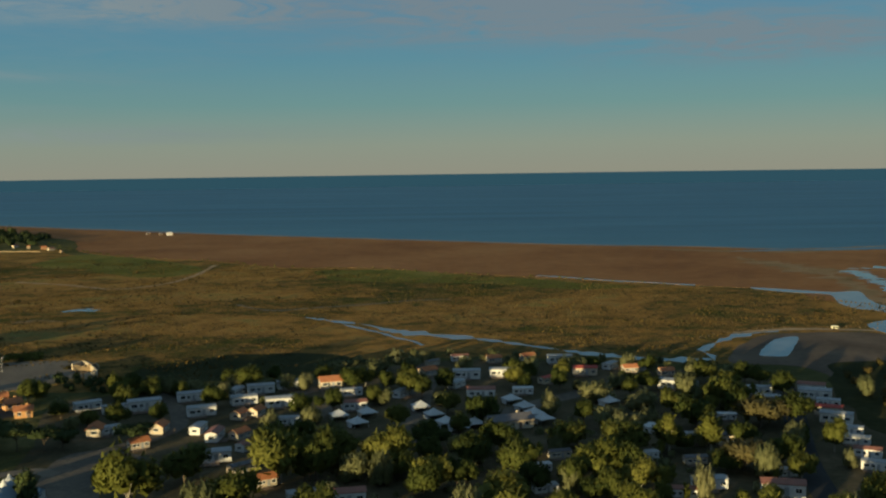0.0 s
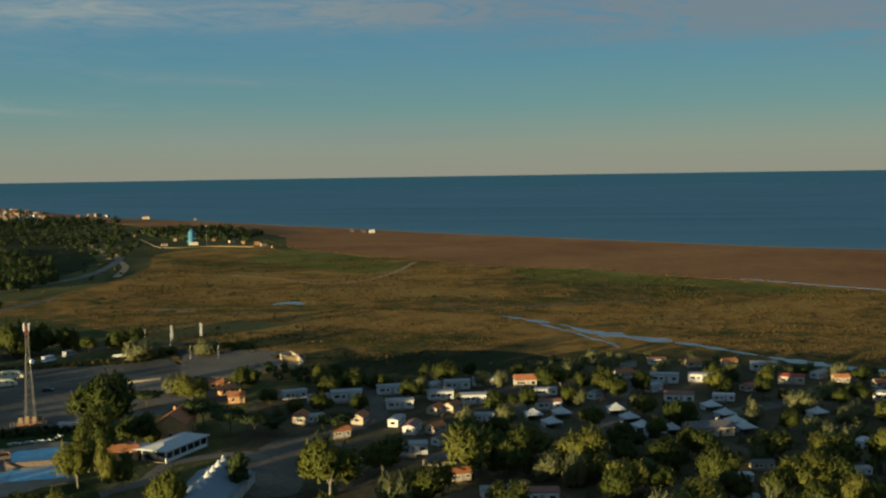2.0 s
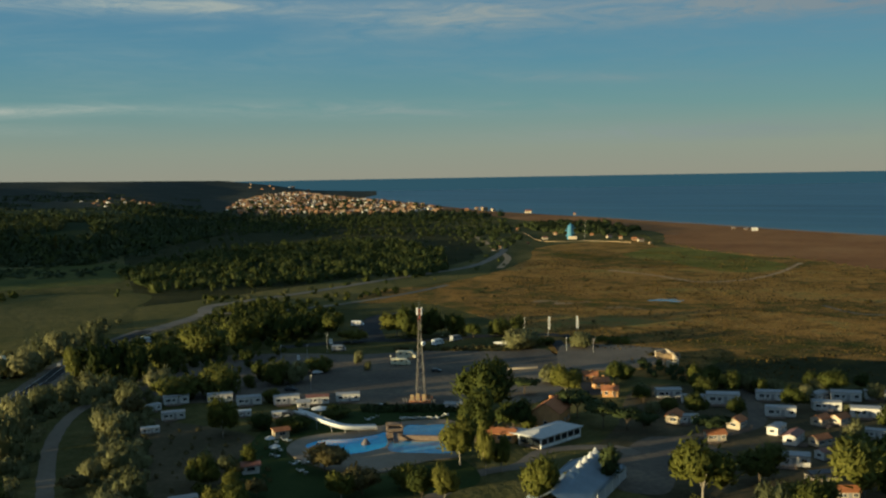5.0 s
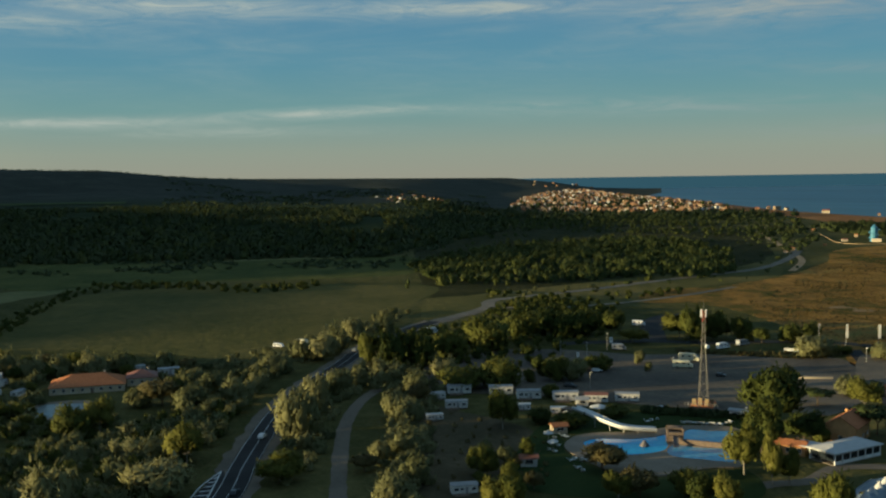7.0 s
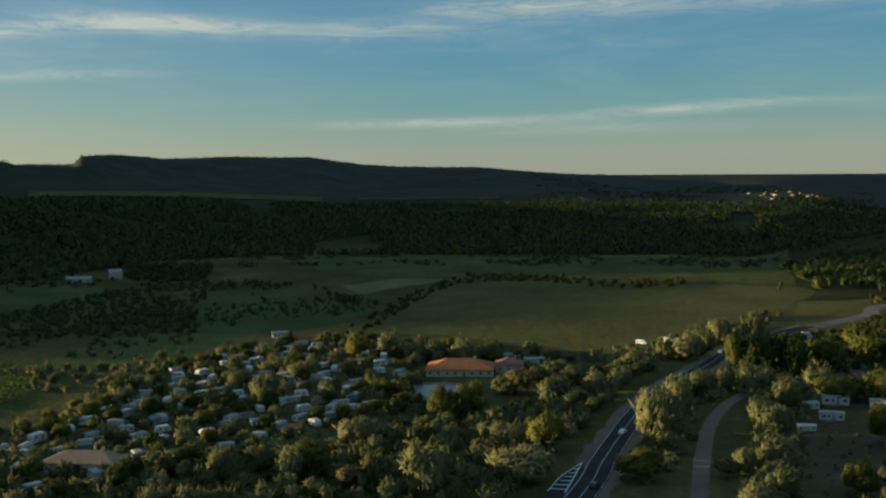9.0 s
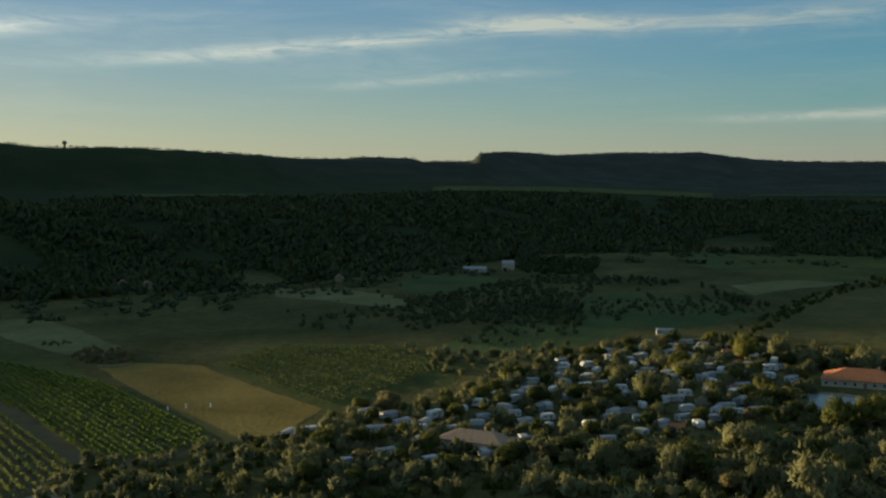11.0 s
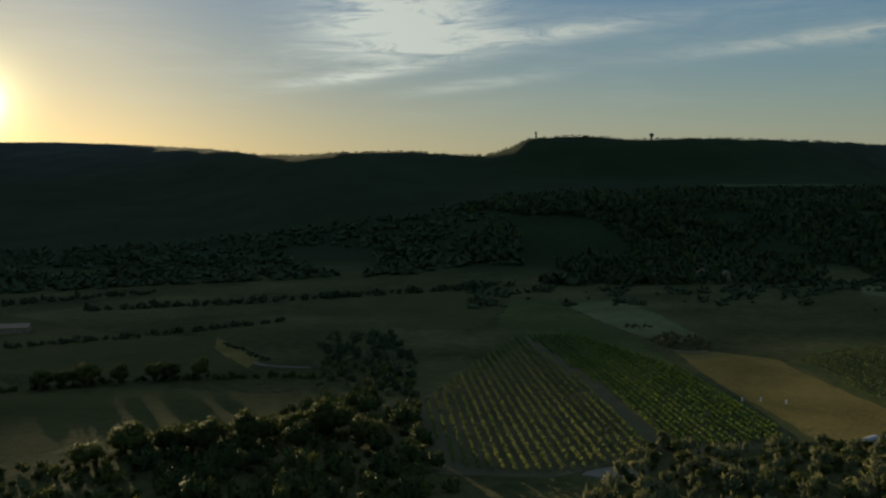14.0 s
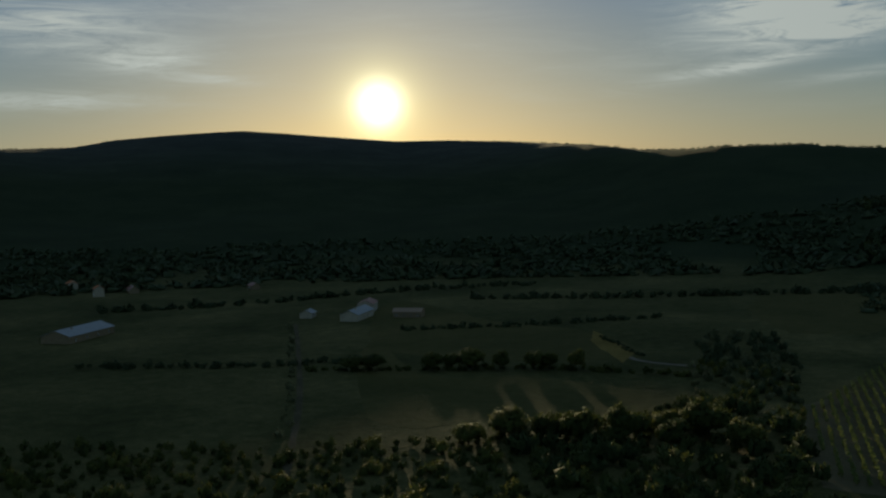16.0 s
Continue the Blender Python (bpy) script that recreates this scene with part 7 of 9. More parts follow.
# reeds and rough growth round the car park and the pool ground
hedge_line([(-266, 372), (-240, 386), (-224, 401), (-207, 411)], 1.4, 1.0, 421, 1.0, 1.9, M["leaf_rust"], "low rust-brown reed strip beside the car park", "reed_strip")
hedge_line([(-203, 427), (-190, 430), (-178, 436)], 2.0, 1.0, 422, 1.4, 2.8, M["leaf_yellow"], "yellow reeds beside the flag poles", "reed_strip")
hedge_line([(-222, 407), (-214, 413), (-207, 416)], 1.6, 0.9, 423, 2.0, 3.6, M["leaf_yellow"], "tall yellow reeds at the lane fork", "reed_strip")
sheet("bare_ground", [(-262, 224), (-228, 226), (-204, 220), (-176, 192), (-176, 168), (-196, 160), (-232, 188)], 0.05, M["camp_earth"], "dark bare earth beside the pool lawn", rag=3, size=12)
for k, (x, y) in enumerate([(-225.3, 223.3), (-192.1, 182.2), (-218.1, 233.4), (-193.3, 193.3), (-178.3, 179.4), (-172.7, 182.1), (-208, 198), (-186, 176)]):
    plant(("lime", "lime", "bush", "shrub", "lime", "rust", "shrub", "bush")[k], x, y, (9, 6.5, 4, 4.5, 6, 5, 3, 3)[k], (7, 6, 5, 5, 5, 5, 4, 4)[k], "small trees beside the pool lawn")
thicket("dry_weeds", [(-262, 224), (-228, 226), (-204, 220), (-176, 192), (-176, 168), (-196, 160), (-232, 188)], 5.0, 424, 0.5, 1.4, M["leaf_rust"], "low dry weeds on the bare earth", cards=24, size=0.18, belts=-0.05)

# ---- vineyards ----
def vine_rows(poly, spacing, heading, name, mat, label, h, seed, cards_per_m=5.0):
    """Rows of staked vines at one heading, clipped to an outline: each row is a thing, a ragged hedge of leaf clumps."""
    u = Vector((math.cos(radians(heading)), math.sin(radians(heading))))
    v = Vector((-u.y, u.x))
    r = np.random.default_rng(seed)
    ss = [Vector(p).dot(v) for p in poly]
    s = min(ss) + spacing / 2
    made = 0
    while s < max(ss):
        ts = []
        for i in range(len(poly)):
            a, b = Vector(poly[i]), Vector(poly[(i + 1) % len(poly)])
            sa, sb = a.dot(v) - s, b.dot(v) - s
            if (sa < 0) != (sb < 0):
                ts.append((a + (b - a) * (sa / (sa - sb))).dot(u))
        ts.sort()
        for t0, t1 in zip(ts[::2], ts[1::2]):
            L = t1 - t0
            if L < 4:
                continue
            n = int(L * cards_per_m)
            t = r.uniform(t0, t1, n)
            gapy = np.array([noise.noise(Vector((q / 5.0, s, seed))) for q in t])
            t = t[gapy > -0.42]
            n = len(t)
            side = r.normal(0, 0.26, n)
            z = h * (0.3 + 0.7 * r.uniform(0, 1, n) ** 0.8)
            c = np.column_stack((u.x * t + v.x * (s + side), u.y * t + v.y * (s + side), z))
            e1 = r.normal(size=(n, 3))
            e1 /= np.linalg.norm(e1, axis=1)[:, None]
            e2 = np.cross(e1, r.normal(size=(n, 3)))
            e2 /= np.linalg.norm(e2, axis=1)[:, None]
            q = r.uniform(0.22, 0.42, n)[:, None]
            P = np.stack((c - e1 * q - e2 * q, c + e1 * q - e2 * q * 0.8, c + e1 * q * 0.8 + e2 * q, c - e1 * q + e2 * q * 0.7), 1).reshape(-1, 3)
            P[:, 2] = np.maximum(P[:, 2], 0.05)
            me = bpy.data.meshes.new("foliage")
            me.from_pydata(P.tolist(), [], np.arange(n * 4).reshape(-1, 4).tolist())
            me.materials.append(mat)
            root = tagged(new(name), label, "vine row", "vine rows")
            mid = u * ((t0 + t1) / 2) + v * s
            root.location = (mid.x, mid.y, 0.03)
            fo = new("foliage", me)
            fo.parent = root
            fo.matrix_parent_inverse = Matrix.Translation((-mid.x, -mid.y, -0.03))
            bm = bmesh.new()
            k = t0 + 1
            while k < t1:
                p = u * k + v * s
                limb(bm, (p.x - mid.x, p.y - mid.y, 0), (p.x - mid.x, p.y - mid.y, h * 0.95), 0.06, 0.05, 4)
                k += 6.0
            tagged(part("staking", bm, M["wood"], root), kind="stuff")
            made += 1
        s += spacing
    return made


M["vine_pale"] = leaf_material("pale_vine_leaves", (0.1, 0.125, 0.036), (0.155, 0.175, 0.048), (0.21, 0.21, 0.065), 0.4)
M["vine_olive"] = leaf_material("olive_vine_leaves", (0.06, 0.078, 0.026), (0.09, 0.11, 0.036), (0.13, 0.14, 0.05), 0.4)
M["vine_green"] = leaf_material("green_vine_leaves", (0.065, 0.102, 0.018), (0.105, 0.152, 0.027), (0.155, 0.19, 0.038), 0.4)
vine_rows([(-296.5, -204.0), (-362.9, -224.4), (-445.6, -246.9), (-363.1, -175.7), (-275.9, -109.7), (-249.8, -114.9), (-236.9, -128.9), (-231.7, -151.4), (-259.9, -174.9)], 3.2, 37, "vine_row", M["vine_pale"], "row of staked vines with pale green leaves", 1.9, 5, 5.5)
vine_rows([(-446.4, -242.6), (-460.5, -222.1), (-430.4, -184.6), (-399.4, -145.5), (-306.0, -76.7), (-288.7, -91.0), (-285.3, -106.3), (-354.7, -162.1)], 2.6, 37, "vine_row", M["vine_green"], "row of leafy green vines", 1.7, 6, 6.0)
vine_rows([(-440.9, -109.8), (-488.7, -88.6), (-481.9, -38.8), (-426.3, -4.8), (-383.7, -28.9), (-354.1, -48.3)], 3.4, 37, "vine_row", M["vine_olive"], "row of low dull olive vines", 1.3, 8, 3.0)

# ---- the pool ground ----
def deck_with_pools(outer, holes):
    """Paving round sunken pools: the slab has real openings."""
    lines = [curve_through(outer, True, 6)] + [curve_through(h, True, 5) for h in holes]
    flat_pts = [p for ln in lines for p in ln]
    bm = bmesh.new()
    vs = [bm.verts.new((p.x, p.y, 0.28)) for p in flat_pts]
    for tri in geometry.tessellate_polygon([[Vector((p.x, p.y, 0)) for p in ln] for ln in lines]):
        f = bm.faces.new([vs[i] for i in tri])
        f.normal_update()
        if f.normal.z < 0:
            f.normal_flip()
    k = 0
    for ln in lines:
        low = [bm.verts.new((p.x, p.y, 0.02)) for p in ln]
        n = len(ln)
        for i in range(n):
            bm.faces.new((vs[k + i], vs[k + (i + 1) % n], low[(i + 1) % n], low[i]))
        k += n
    return tagged(part("pool_deck", bm, M["paving"]), "sand-coloured paving round the swimming pools", kind="structure")


BIG_POOL = [(-192.7, 224.3), (-193.3, 232.0), (-186.4, 238.2), (-182.6, 245.3), (-181.0, 249.2), (-172.3, 237.3), (-172.5, 230.1), (-175.8, 224.3), (-181.9, 221.1)]
SMALL_POOL = [(-180.6, 259.1), (-175.4, 263.0), (-168.0, 266.9), (-158.2, 252.3), (-171.4, 246.5)]
CHILD_POOL = [(-173.2, 241.4), (-165.7, 245.2), (-157.5, 250.0), (-151.2, 239.8), (-158.8, 234.8), (-167.6, 232.3)]
deck_with_pools([(-196.6, 220.6), (-200.0, 229.7), (-197.3, 237.7), (-190.4, 246.0), (-187.4, 254.6), (-182.9, 264.9), (-170.3, 271.3), (-155.3, 253.3), (-147.6, 237.5), (-153.0, 228.8), (-157.5, 214.5), (-167.6, 209.0), (-181.8, 211.8), (-190.6, 215.3)], [BIG_POOL, SMALL_POOL, CHILD_POOL])
for name, outline, mat, label in (("swimming_pool", BIG_POOL, "pool_water", "bright blue water of the large swimming pool"), ("swimming_pool", SMALL_POOL, "shallow_water", "pale blue water of the upper pool"), ("wading_pool", CHILD_POOL, "shallow_water", "pale blue water of the shallow wading pool")):
    big = curve_through(outline, True, 5)
    mid = sum(big, Vector((0, 0))) / len(big)
    sheet(name, [tuple(mid + (p - mid) * 1.012) for p in big], 0.16, M[mat], label, steps=1, thick=0.1)
sheet("lawn", [(-207.3, 268.3), (-174.3, 284.9), (-165.6, 272.2), (-182.1, 263.6), (-189.1, 254.1), (-192.4, 246.0), (-199.0, 238.4), (-202.8, 230.7), (-217.0, 232.3), (-215.3, 250.3)], 0.06, M["lawn"], "dark mown lawn beside the pool", rag=0.6, size=6)
sheet("lawn", [(-217.0, 232.3), (-199.0, 222.7), (-190.6, 214.2), (-180.1, 209.7), (-165.8, 206.6), (-155.7, 212.1), (-150.6, 225.3), (-144.3, 235.2), (-130.2, 217.1), (-150.8, 194.0), (-182.2, 182.9)], 0.055, M["lawn"], "dark mown lawn in front of the pool", rag=0.6, size=6)
thicket("clipped_hedge", [(-207.5, 272.2), (-176.4, 288.3), (-173.5, 283.5), (-203.7, 267.1)], 1.3, 81, 1.6, 2.2, M["leaf_pine"], "clipped dark hedge behind the pool", cards=34, size=0.16)


def water_slide():
    """An open white flume that winds down to the pool on posts, with a start platform."""
    root = tagged(new("water_slide"), "white curved water slide running down to the pool", "water slide")
    way = [(-212.8, 243.7, 3.8), (-206.5, 243.2, 3.2), (-198.2, 241.5, 2.4), (-192.5, 242.2, 1.5), (-188.8, 245.4, 1.0), (-185.1, 249.6, 0.6)]
    bm = bmesh.new()
    line = curve_through([p[:2] for p in way], False, 8)
    zs = np.interp(np.linspace(0, len(way) - 1, len(line)), range(len(way)), [p[2] for p in way])
    rows = []
    for i, p in enumerate(line):
        d = (line[min(i + 1, len(line) - 1)] - line[max(i - 1, 0)]).normalized()
        s = Vector((d.y, -d.x))
        row = []
        for a in range(9):
            th = math.pi * (a / 8 - 0.5) * 1.15
            q = p + s * 1.1 * math.sin(th)
            row.append(bm.verts.new((q.x, q.y, zs[i] + 1.1 - 1.1 * math.cos(th))))
        for a in range(8, -1, -1):
            th = math.pi * (a / 8 - 0.5) * 1.15
            q = p + s * 1.22 * math.sin(th)
            row.append(bm.verts.new((q.x, q.y, zs[i] + 1.0 - 1.15 * math.cos(th))))
        rows.append(row)
    for a, b in zip(rows, rows[1:]):
        for i in range(18):
            j = (i + 1) % 18
            bm.faces.new((a[i], a[j], b[j], b[i]))
    part("flume", bm, M["white_paint"], root, smooth=True)
    for i in range(4, len(line) - 2, 7):
        bm = bmesh.new()
        limb(bm, (line[i].x, line[i].y, 0), (line[i].x, line[i].y, zs[i] + 0.02), 0.14, 0.12)
        part("post", bm, M["steel"], root)
    x, y, z = way[0]
    box_part("platform", M["wood"], root, x - 2, y, z + 0.05, 4.4, 4.4, 0.2)
    for dx in (-3.9, -0.1):
        for dy in (-1.9, 1.9):
            box_part("post", M["wood"], root, x + dx, y + dy, z / 2, 0.25, 0.25, z)
    for dy in (-2.1, 2.1):
        box_part("railing", M["wood"], root, x - 2, y + dy, z + 1.1, 4.4, 0.08, 0.1)
    bm = bmesh.new()
    for k in range(9):
        box(bm, x - 4.4 - 0.4 * k, y, z - 0.25 - z * k / 9, 0.5, 1.6, 0.12)
    part("stair", bm, M["wood"], root)
    return root


water_slide()


def play_tower(x, y, turn):
    root = tagged(new("play_tower"), "brown wooden slide tower between the pools", "play tower")
    root.matrix_basis = pose(x, y, 0.1, 0, 0, turn)
    for dx in (-2.2, 2.2):
        for dy in (-2.2, 2.2):
            box_part("post", M["wood"], root, dx, dy, 2.2, 0.4, 0.4, 4.4)
    box_part("floor", M["wood"], root, 0, 0, 2.2, 5.0, 5.0, 0.25)
    for dx, dy, sx, sy in ((0, -2.3, 4.8, 0.16), (0, 2.3, 4.8, 0.16), (-2.3, 0, 0.16, 4.8), (2.3, 0, 0.16, 4.8)):
        box_part("wall", M["wood"], root, dx, dy, 1.2, sx, sy, 2.0)
        box_part("railing", M["wood"], root, dx, dy, 3.0, sx, sy, 0.9)
    bm = bmesh.new()
    hip_roof(bm, 3.0, 3.0, 4.4, 0.5)
    part("roof", bm, M["wood"], root, "weathered flat board roof")
    bm = bmesh.new()
    outline = [(-0.8, 0.45), (-0.8, 0.0), (0.8, 0.0), (0.8, 0.45), (0.68, 0.45), (0.68, 0.1), (-0.68, 0.1), (-0.68, 0.45)]
    rings = []
    for k in range(9):
        u = k / 8
        y0, z0 = -2.4 - 4.0 * u, 0.15 + 2.1 * (0.5 + 0.5 * math.cos(math.pi * u))
        rings.append([bm.verts.new((px, y0, z0 + pz)) for px, pz in outline])
    for a, b in zip(rings, rings[1:]):
        for i in range(8):
            bm.faces.new((a[i], a[(i + 1) % 8], b[(i + 1) % 8], b[i]))
    bm.faces.new(rings[0][::-1])
    bm.faces.new(rings[-1])
    part("slide", bm, M["roof_dark"], root)
    return root


play_tower(*(-175.1, 245.2), 40)
bm = bmesh.new()
box(bm, 0, 0, 0.75, 22, 0.9, 1.5, 0.05)
wall = tagged(part("pool_wall", bm, M["wood"]), "brown timber bridge wall between the two smaller pools", "wall")
wall.matrix_basis = pose(*(-165.4, 247.2), 0.2, 0, 0, 24)
bm = bmesh.new()
for k in range(6):
    limb(bm, (0, 0, k * 0.3), (0, 0, k * 0.3 + 0.3), 1.5 - k * 0.22, 1.4 - k * 0.24, 10)
rock = tagged(part("pool_fountain", bm, M["roof_dark"]), "dark stepped fountain rock in the large pool", "fountain")
rock.matrix_basis = pose(*(-178.6, 235.2), 0.1)


def sun_lounger():
    root = tagged(new("sun_lounger"), "white plastic sun lounger on the lawn", "sun lounger", "loungers by the pool")
    box_part("seat", M["white_paint"], root, 0, 0, 0.34, 1.3, 0.65, 0.07, 0.02)
    bm = bmesh.new()
    bmesh.ops.create_cube(bm, size=1, matrix=pose(-0.9, 0, 0.62, 0, 40, 0) @ Matrix.Diagonal((0.8, 0.65, 0.07, 1)))
    part("backrest", bm, M["white_paint"], root)
    for dx in (-0.5, 0.55):
        for dy in (-0.28, 0.28):
            box_part("leg", M["white_paint"], root, dx, dy, 0.16, 0.06, 0.06, 0.33)
    return root


lounger = sun_lounger()
spots = [(-186.6, 265.9), (-185.7, 266.2), (-185.1, 267.1), (-184.1, 267.5), (-183.0, 267.8), (-182.4, 268.8), (-181.3, 269.1), (-180.3, 269.5), (-179.7, 270.5), (-178.6, 270.8), (-177.6, 271.2), (-176.7, 272.2), (-176.6, 274.6), (-176.4, 277.0), (-195.5, 259.1), (-195.5, 261.4), (-195.1, 263.8), (-207.5, 225.3), (-199.0, 217.5), (-202.9, 223.2), (-196.1, 217.3), (-202.7, 226.9), (-200.8, 226.4), (-195.0, 212.1), (-192.4, 211.9), (-183.4, 208.6), (-183.7, 210.6), (-181.5, 210.3), (-180.8, 211.6), (-177.4, 204.6), (-174.8, 203.5)]
for k, (x, y) in enumerate(spots):
    m = pose(x, y, 0.06, 0, 0, 100 + 25 * math.sin(k * 1.7)) @ Matrix.Scale(1.25, 4)
    o = copy_thing(lounger, m) if k else lounger
    o.matrix_basis = m


def parasol(x, y, r, mat, label):
    root = tagged(new("parasol"), label, "parasol")
    root.location = (x, y, 0)
    bm = bmesh.new()
    limb(bm, (0, 0, 0), (0, 0, 2.9), 0.05, 0.04)
    part("pole", bm, M["steel"], root)
    bm = bmesh.new()
    bmesh.ops.create_cone(bm, cap_ends=False, segments=10, radius1=r, radius2=0.05, depth=0.9, matrix=Matrix.Translation((0, 0, 2.7)))
    bmesh.ops.solidify(bm, geom=bm.faces[:], thickness=0.03)
    part("canopy", bm, M[mat], root)
    box_part("base", M["roof_dark"], root, 0, 0, 0.08, 0.6, 0.6, 0.16, 0.03)


parasol(*(-214.3, 257.6), 3.2, "canvas", "large cream parasol beside the pool lawn")
parasol(*(-202.8, 220.2), 1.6, "canvas", "white parasol on the pool lawn")
parasol(*(-195.4, 214.2), 1.6, "canvas", "white parasol on the pool lawn")


def kiosk(x, y, turn, wall_mat, roof_mat, label, s=4.0):
    root = tagged(new("kiosk"), label, "kiosk")
    root.matrix_basis = pose(x, y, 0, 0, 0, turn)
    bm = bmesh.new()
    gable_walls(bm, s, s * 0.8, 0, 2.4, 0.7)
    part("wall", bm, M[wall_mat], root)
    bm = bmesh.new()
    gable_roof(bm, s, s * 0.8, 2.4, 0.7, 0.5)
    part("roof", bm, M[roof_mat], root)
    window(root, 0, -s * 0.4, 1.5, s * 0.5, 1.0, "y-", "hatch")
    box_part("counter", M["wood"], root, 0, -s * 0.4 - 0.2, 0.95, s * 0.6, 0.4, 0.08)
    return root


kiosk(*(-207.0, 229.5), 60, "wall_cream", "roof_tile", "small cream kiosk with orange roof by the pool", 4.5)
kiosk(*(-189.2, 197.3), 50, "wall_white", "roof_brown", "small white kiosk with rust-brown roof", 4.5)
kiosk(*(-226.0, 262.6), 45, "wall_white", "roof_grey", "small white service hut", 4.0)


# ---- the radio mast ----
M["mast_steel"] = plain("weathered_mast_steel", (0.24, 0.22, 0.19), 0.7, 0.3, 0.2)
def radio_mast(x, y, h=33.5):
    root = tagged(new("radio_mast"), "tall steel lattice radio mast with panel antennas", "radio mast")
    root.matrix_basis = pose(x, y, 0, 0, 0, 25)
    wide = lambda z: 1.6 - 1.15 * min(z / (h * 0.75), 1.0)
    n = 14
    zs = [0.9 + (h - 1.5) * (k / n) ** 0.92 for k in range(n + 1)]
    corners = ((-1, -1), (1, -1), (1, 1), (-1, 1))
    for cx, cy in corners:
        for a, b in ((zs[0], h * 0.75), (h * 0.75, zs[-1])):
            bm = bmesh.new()
            limb(bm, (cx * wide(a), cy * wide(a), a), (cx * wide(b), cy * wide(b), b), 0.075, 0.065, 5)
            part("leg", bm, M["mast_steel"], root)
    for k, (a, b) in enumerate(zip(zs, zs[1:])):
        for i in range(4):
            (ax, ay), (bx, by) = corners[i], corners[(i + 1) % 4]
            bm = bmesh.new()
            if k % 2:
                ax, ay, bx, by = bx, by, ax, ay
            limb(bm, (ax * wide(a), ay * wide(a), a), (bx * wide(b), by * wide(b), b), 0.055, 0.055, 4)
            part("brace", bm, M["red_paint"] if k > 11 else M["mast_steel"], root)
    for i, (cx, cy) in enumerate(corners):
        box_part("antenna", M["white_paint"], root, cx * 0.8, cy * 0.8, h - 1.6, 0.26, 0.26, 2.6, 0.03)
    bm = bmesh.new()
    limb(bm, (0, 0, h - 1), (0, 0, h + 3), 0.06, 0.03, 5)
    part("rod", bm, M["steel"], root)
    bm = bmesh.new()
    limb(bm, (1.2, -1.2, h * 0.62), (1.7, -1.7, h * 0.62), 0.75, 0.75, 12)
    part("dish", bm, M["white_paint"], root)
    box_part("plinth", M["roof_tile"], root, 0, 0, 0.45, 7.6, 7.0, 0.9, 0.05)
    for dx, dy, s in ((-2.6, -2.9, 1.0), (-0.6, -2.9, 1.2), (1.6, -2.9, 1.1), (3.0, -1.0, 0.9)):
        box_part("cabinet", M["paving_wall"], root, dx, dy, 0.9 + s, 1.3, 0.8, 2 * s, 0.03)
    for k in range(11):
        box_part("fence_post", M["steel"], root, -5.5 + k * 1.1, -4.6, 0.9, 0.08, 0.08, 1.8)
    for z in (1.0, 1.75):
        box_part("fence_rail", M["steel"], root, 0, -4.6, z, 11, 0.05, 0.05)
    return root


radio_mast(*(-196.2, 291.2))


# ---- the bar, the house and the marquee ----
def house(x, y, turn, L, W, H, rise, wall_mat, roof_mat, label, roof="gable", name="house", windows=3, z=0.0):
    root = tagged(new(name), label, "house")
    root.matrix_basis = pose(x, y, z, 0, 0, turn)
    bm = bmesh.new()
    if roof == "gable":
        gable_walls(bm, L, W, -0.6, H, rise)
    else:
        box(bm, 0, 0, H / 2 - 0.3, L, W, H + 0.6)
    part("wall", bm, M[wall_mat], root)
    bm = bmesh.new()
    (gable_roof if roof == "gable" else hip_roof)(bm, L, W, H + (0.0 if roof == "gable" else 0.01), rise, 0.5)
    rf = part("roof", bm, M[roof_mat], root)
    box_part("chimney", M[wall_mat], rf, L * 0.22, W * 0.12, H + rise * 0.95, 0.7, 0.7, 1.4, 0.04)
    for k in range(windows):
        u = L * ((k + 0.5) / windows - 0.5)
        window(root, u, -W / 2, min(H * 0.55, 1.6), 1.1, 1.2, "y-")
        window(root, u, W / 2, min(H * 0.55, 1.6), 1.1, 1.2, "y+")
    window(root, -L / 2, 0, min(H * 0.55, 1.6), 1.1, 1.2, "x-")
    box_part("door", M["wood"], root, L * 0.5 * (1 / max(windows, 1)) + 0.2, -W / 2 - 0.03, 1.05, 1.0, 0.07, 2.1)
    return root


house(*(-141.8, 284.7), 100, 13, 9, 5.0, 2.8, "wall_ochre", "roof_tile", "orange rendered house with orange tiled gable roof beside the bar")
house(*(-145.6, 258.5), 20, 9, 5, 3.0, 1.0, "wall_ochre", "roof_tile", "low orange hut with tiled roof beside the bar")
for p, turn, s in (((-157.8, 350.3), 30, 5), ((-149.5, 341.1), 40, 5.5), ((-140.9, 329.8), 25, 5.5)):
    house(*p, turn, s, s * 0.75, 2.6, 1.2, "wall_ochre", "roof_tile", "small orange house with tiled roof", windows=2)
house(*(19.3, 307.7), 20, 14, 7, 3.0, 1.2, "wall_cream", "roof_dark", "low cream wash house in the camp")
house(*(-177.9, 285.4), 15, 7, 3, 2.4, 0.4, "wall_white", "roof_grey", "white cabin beside the car park", windows=2)


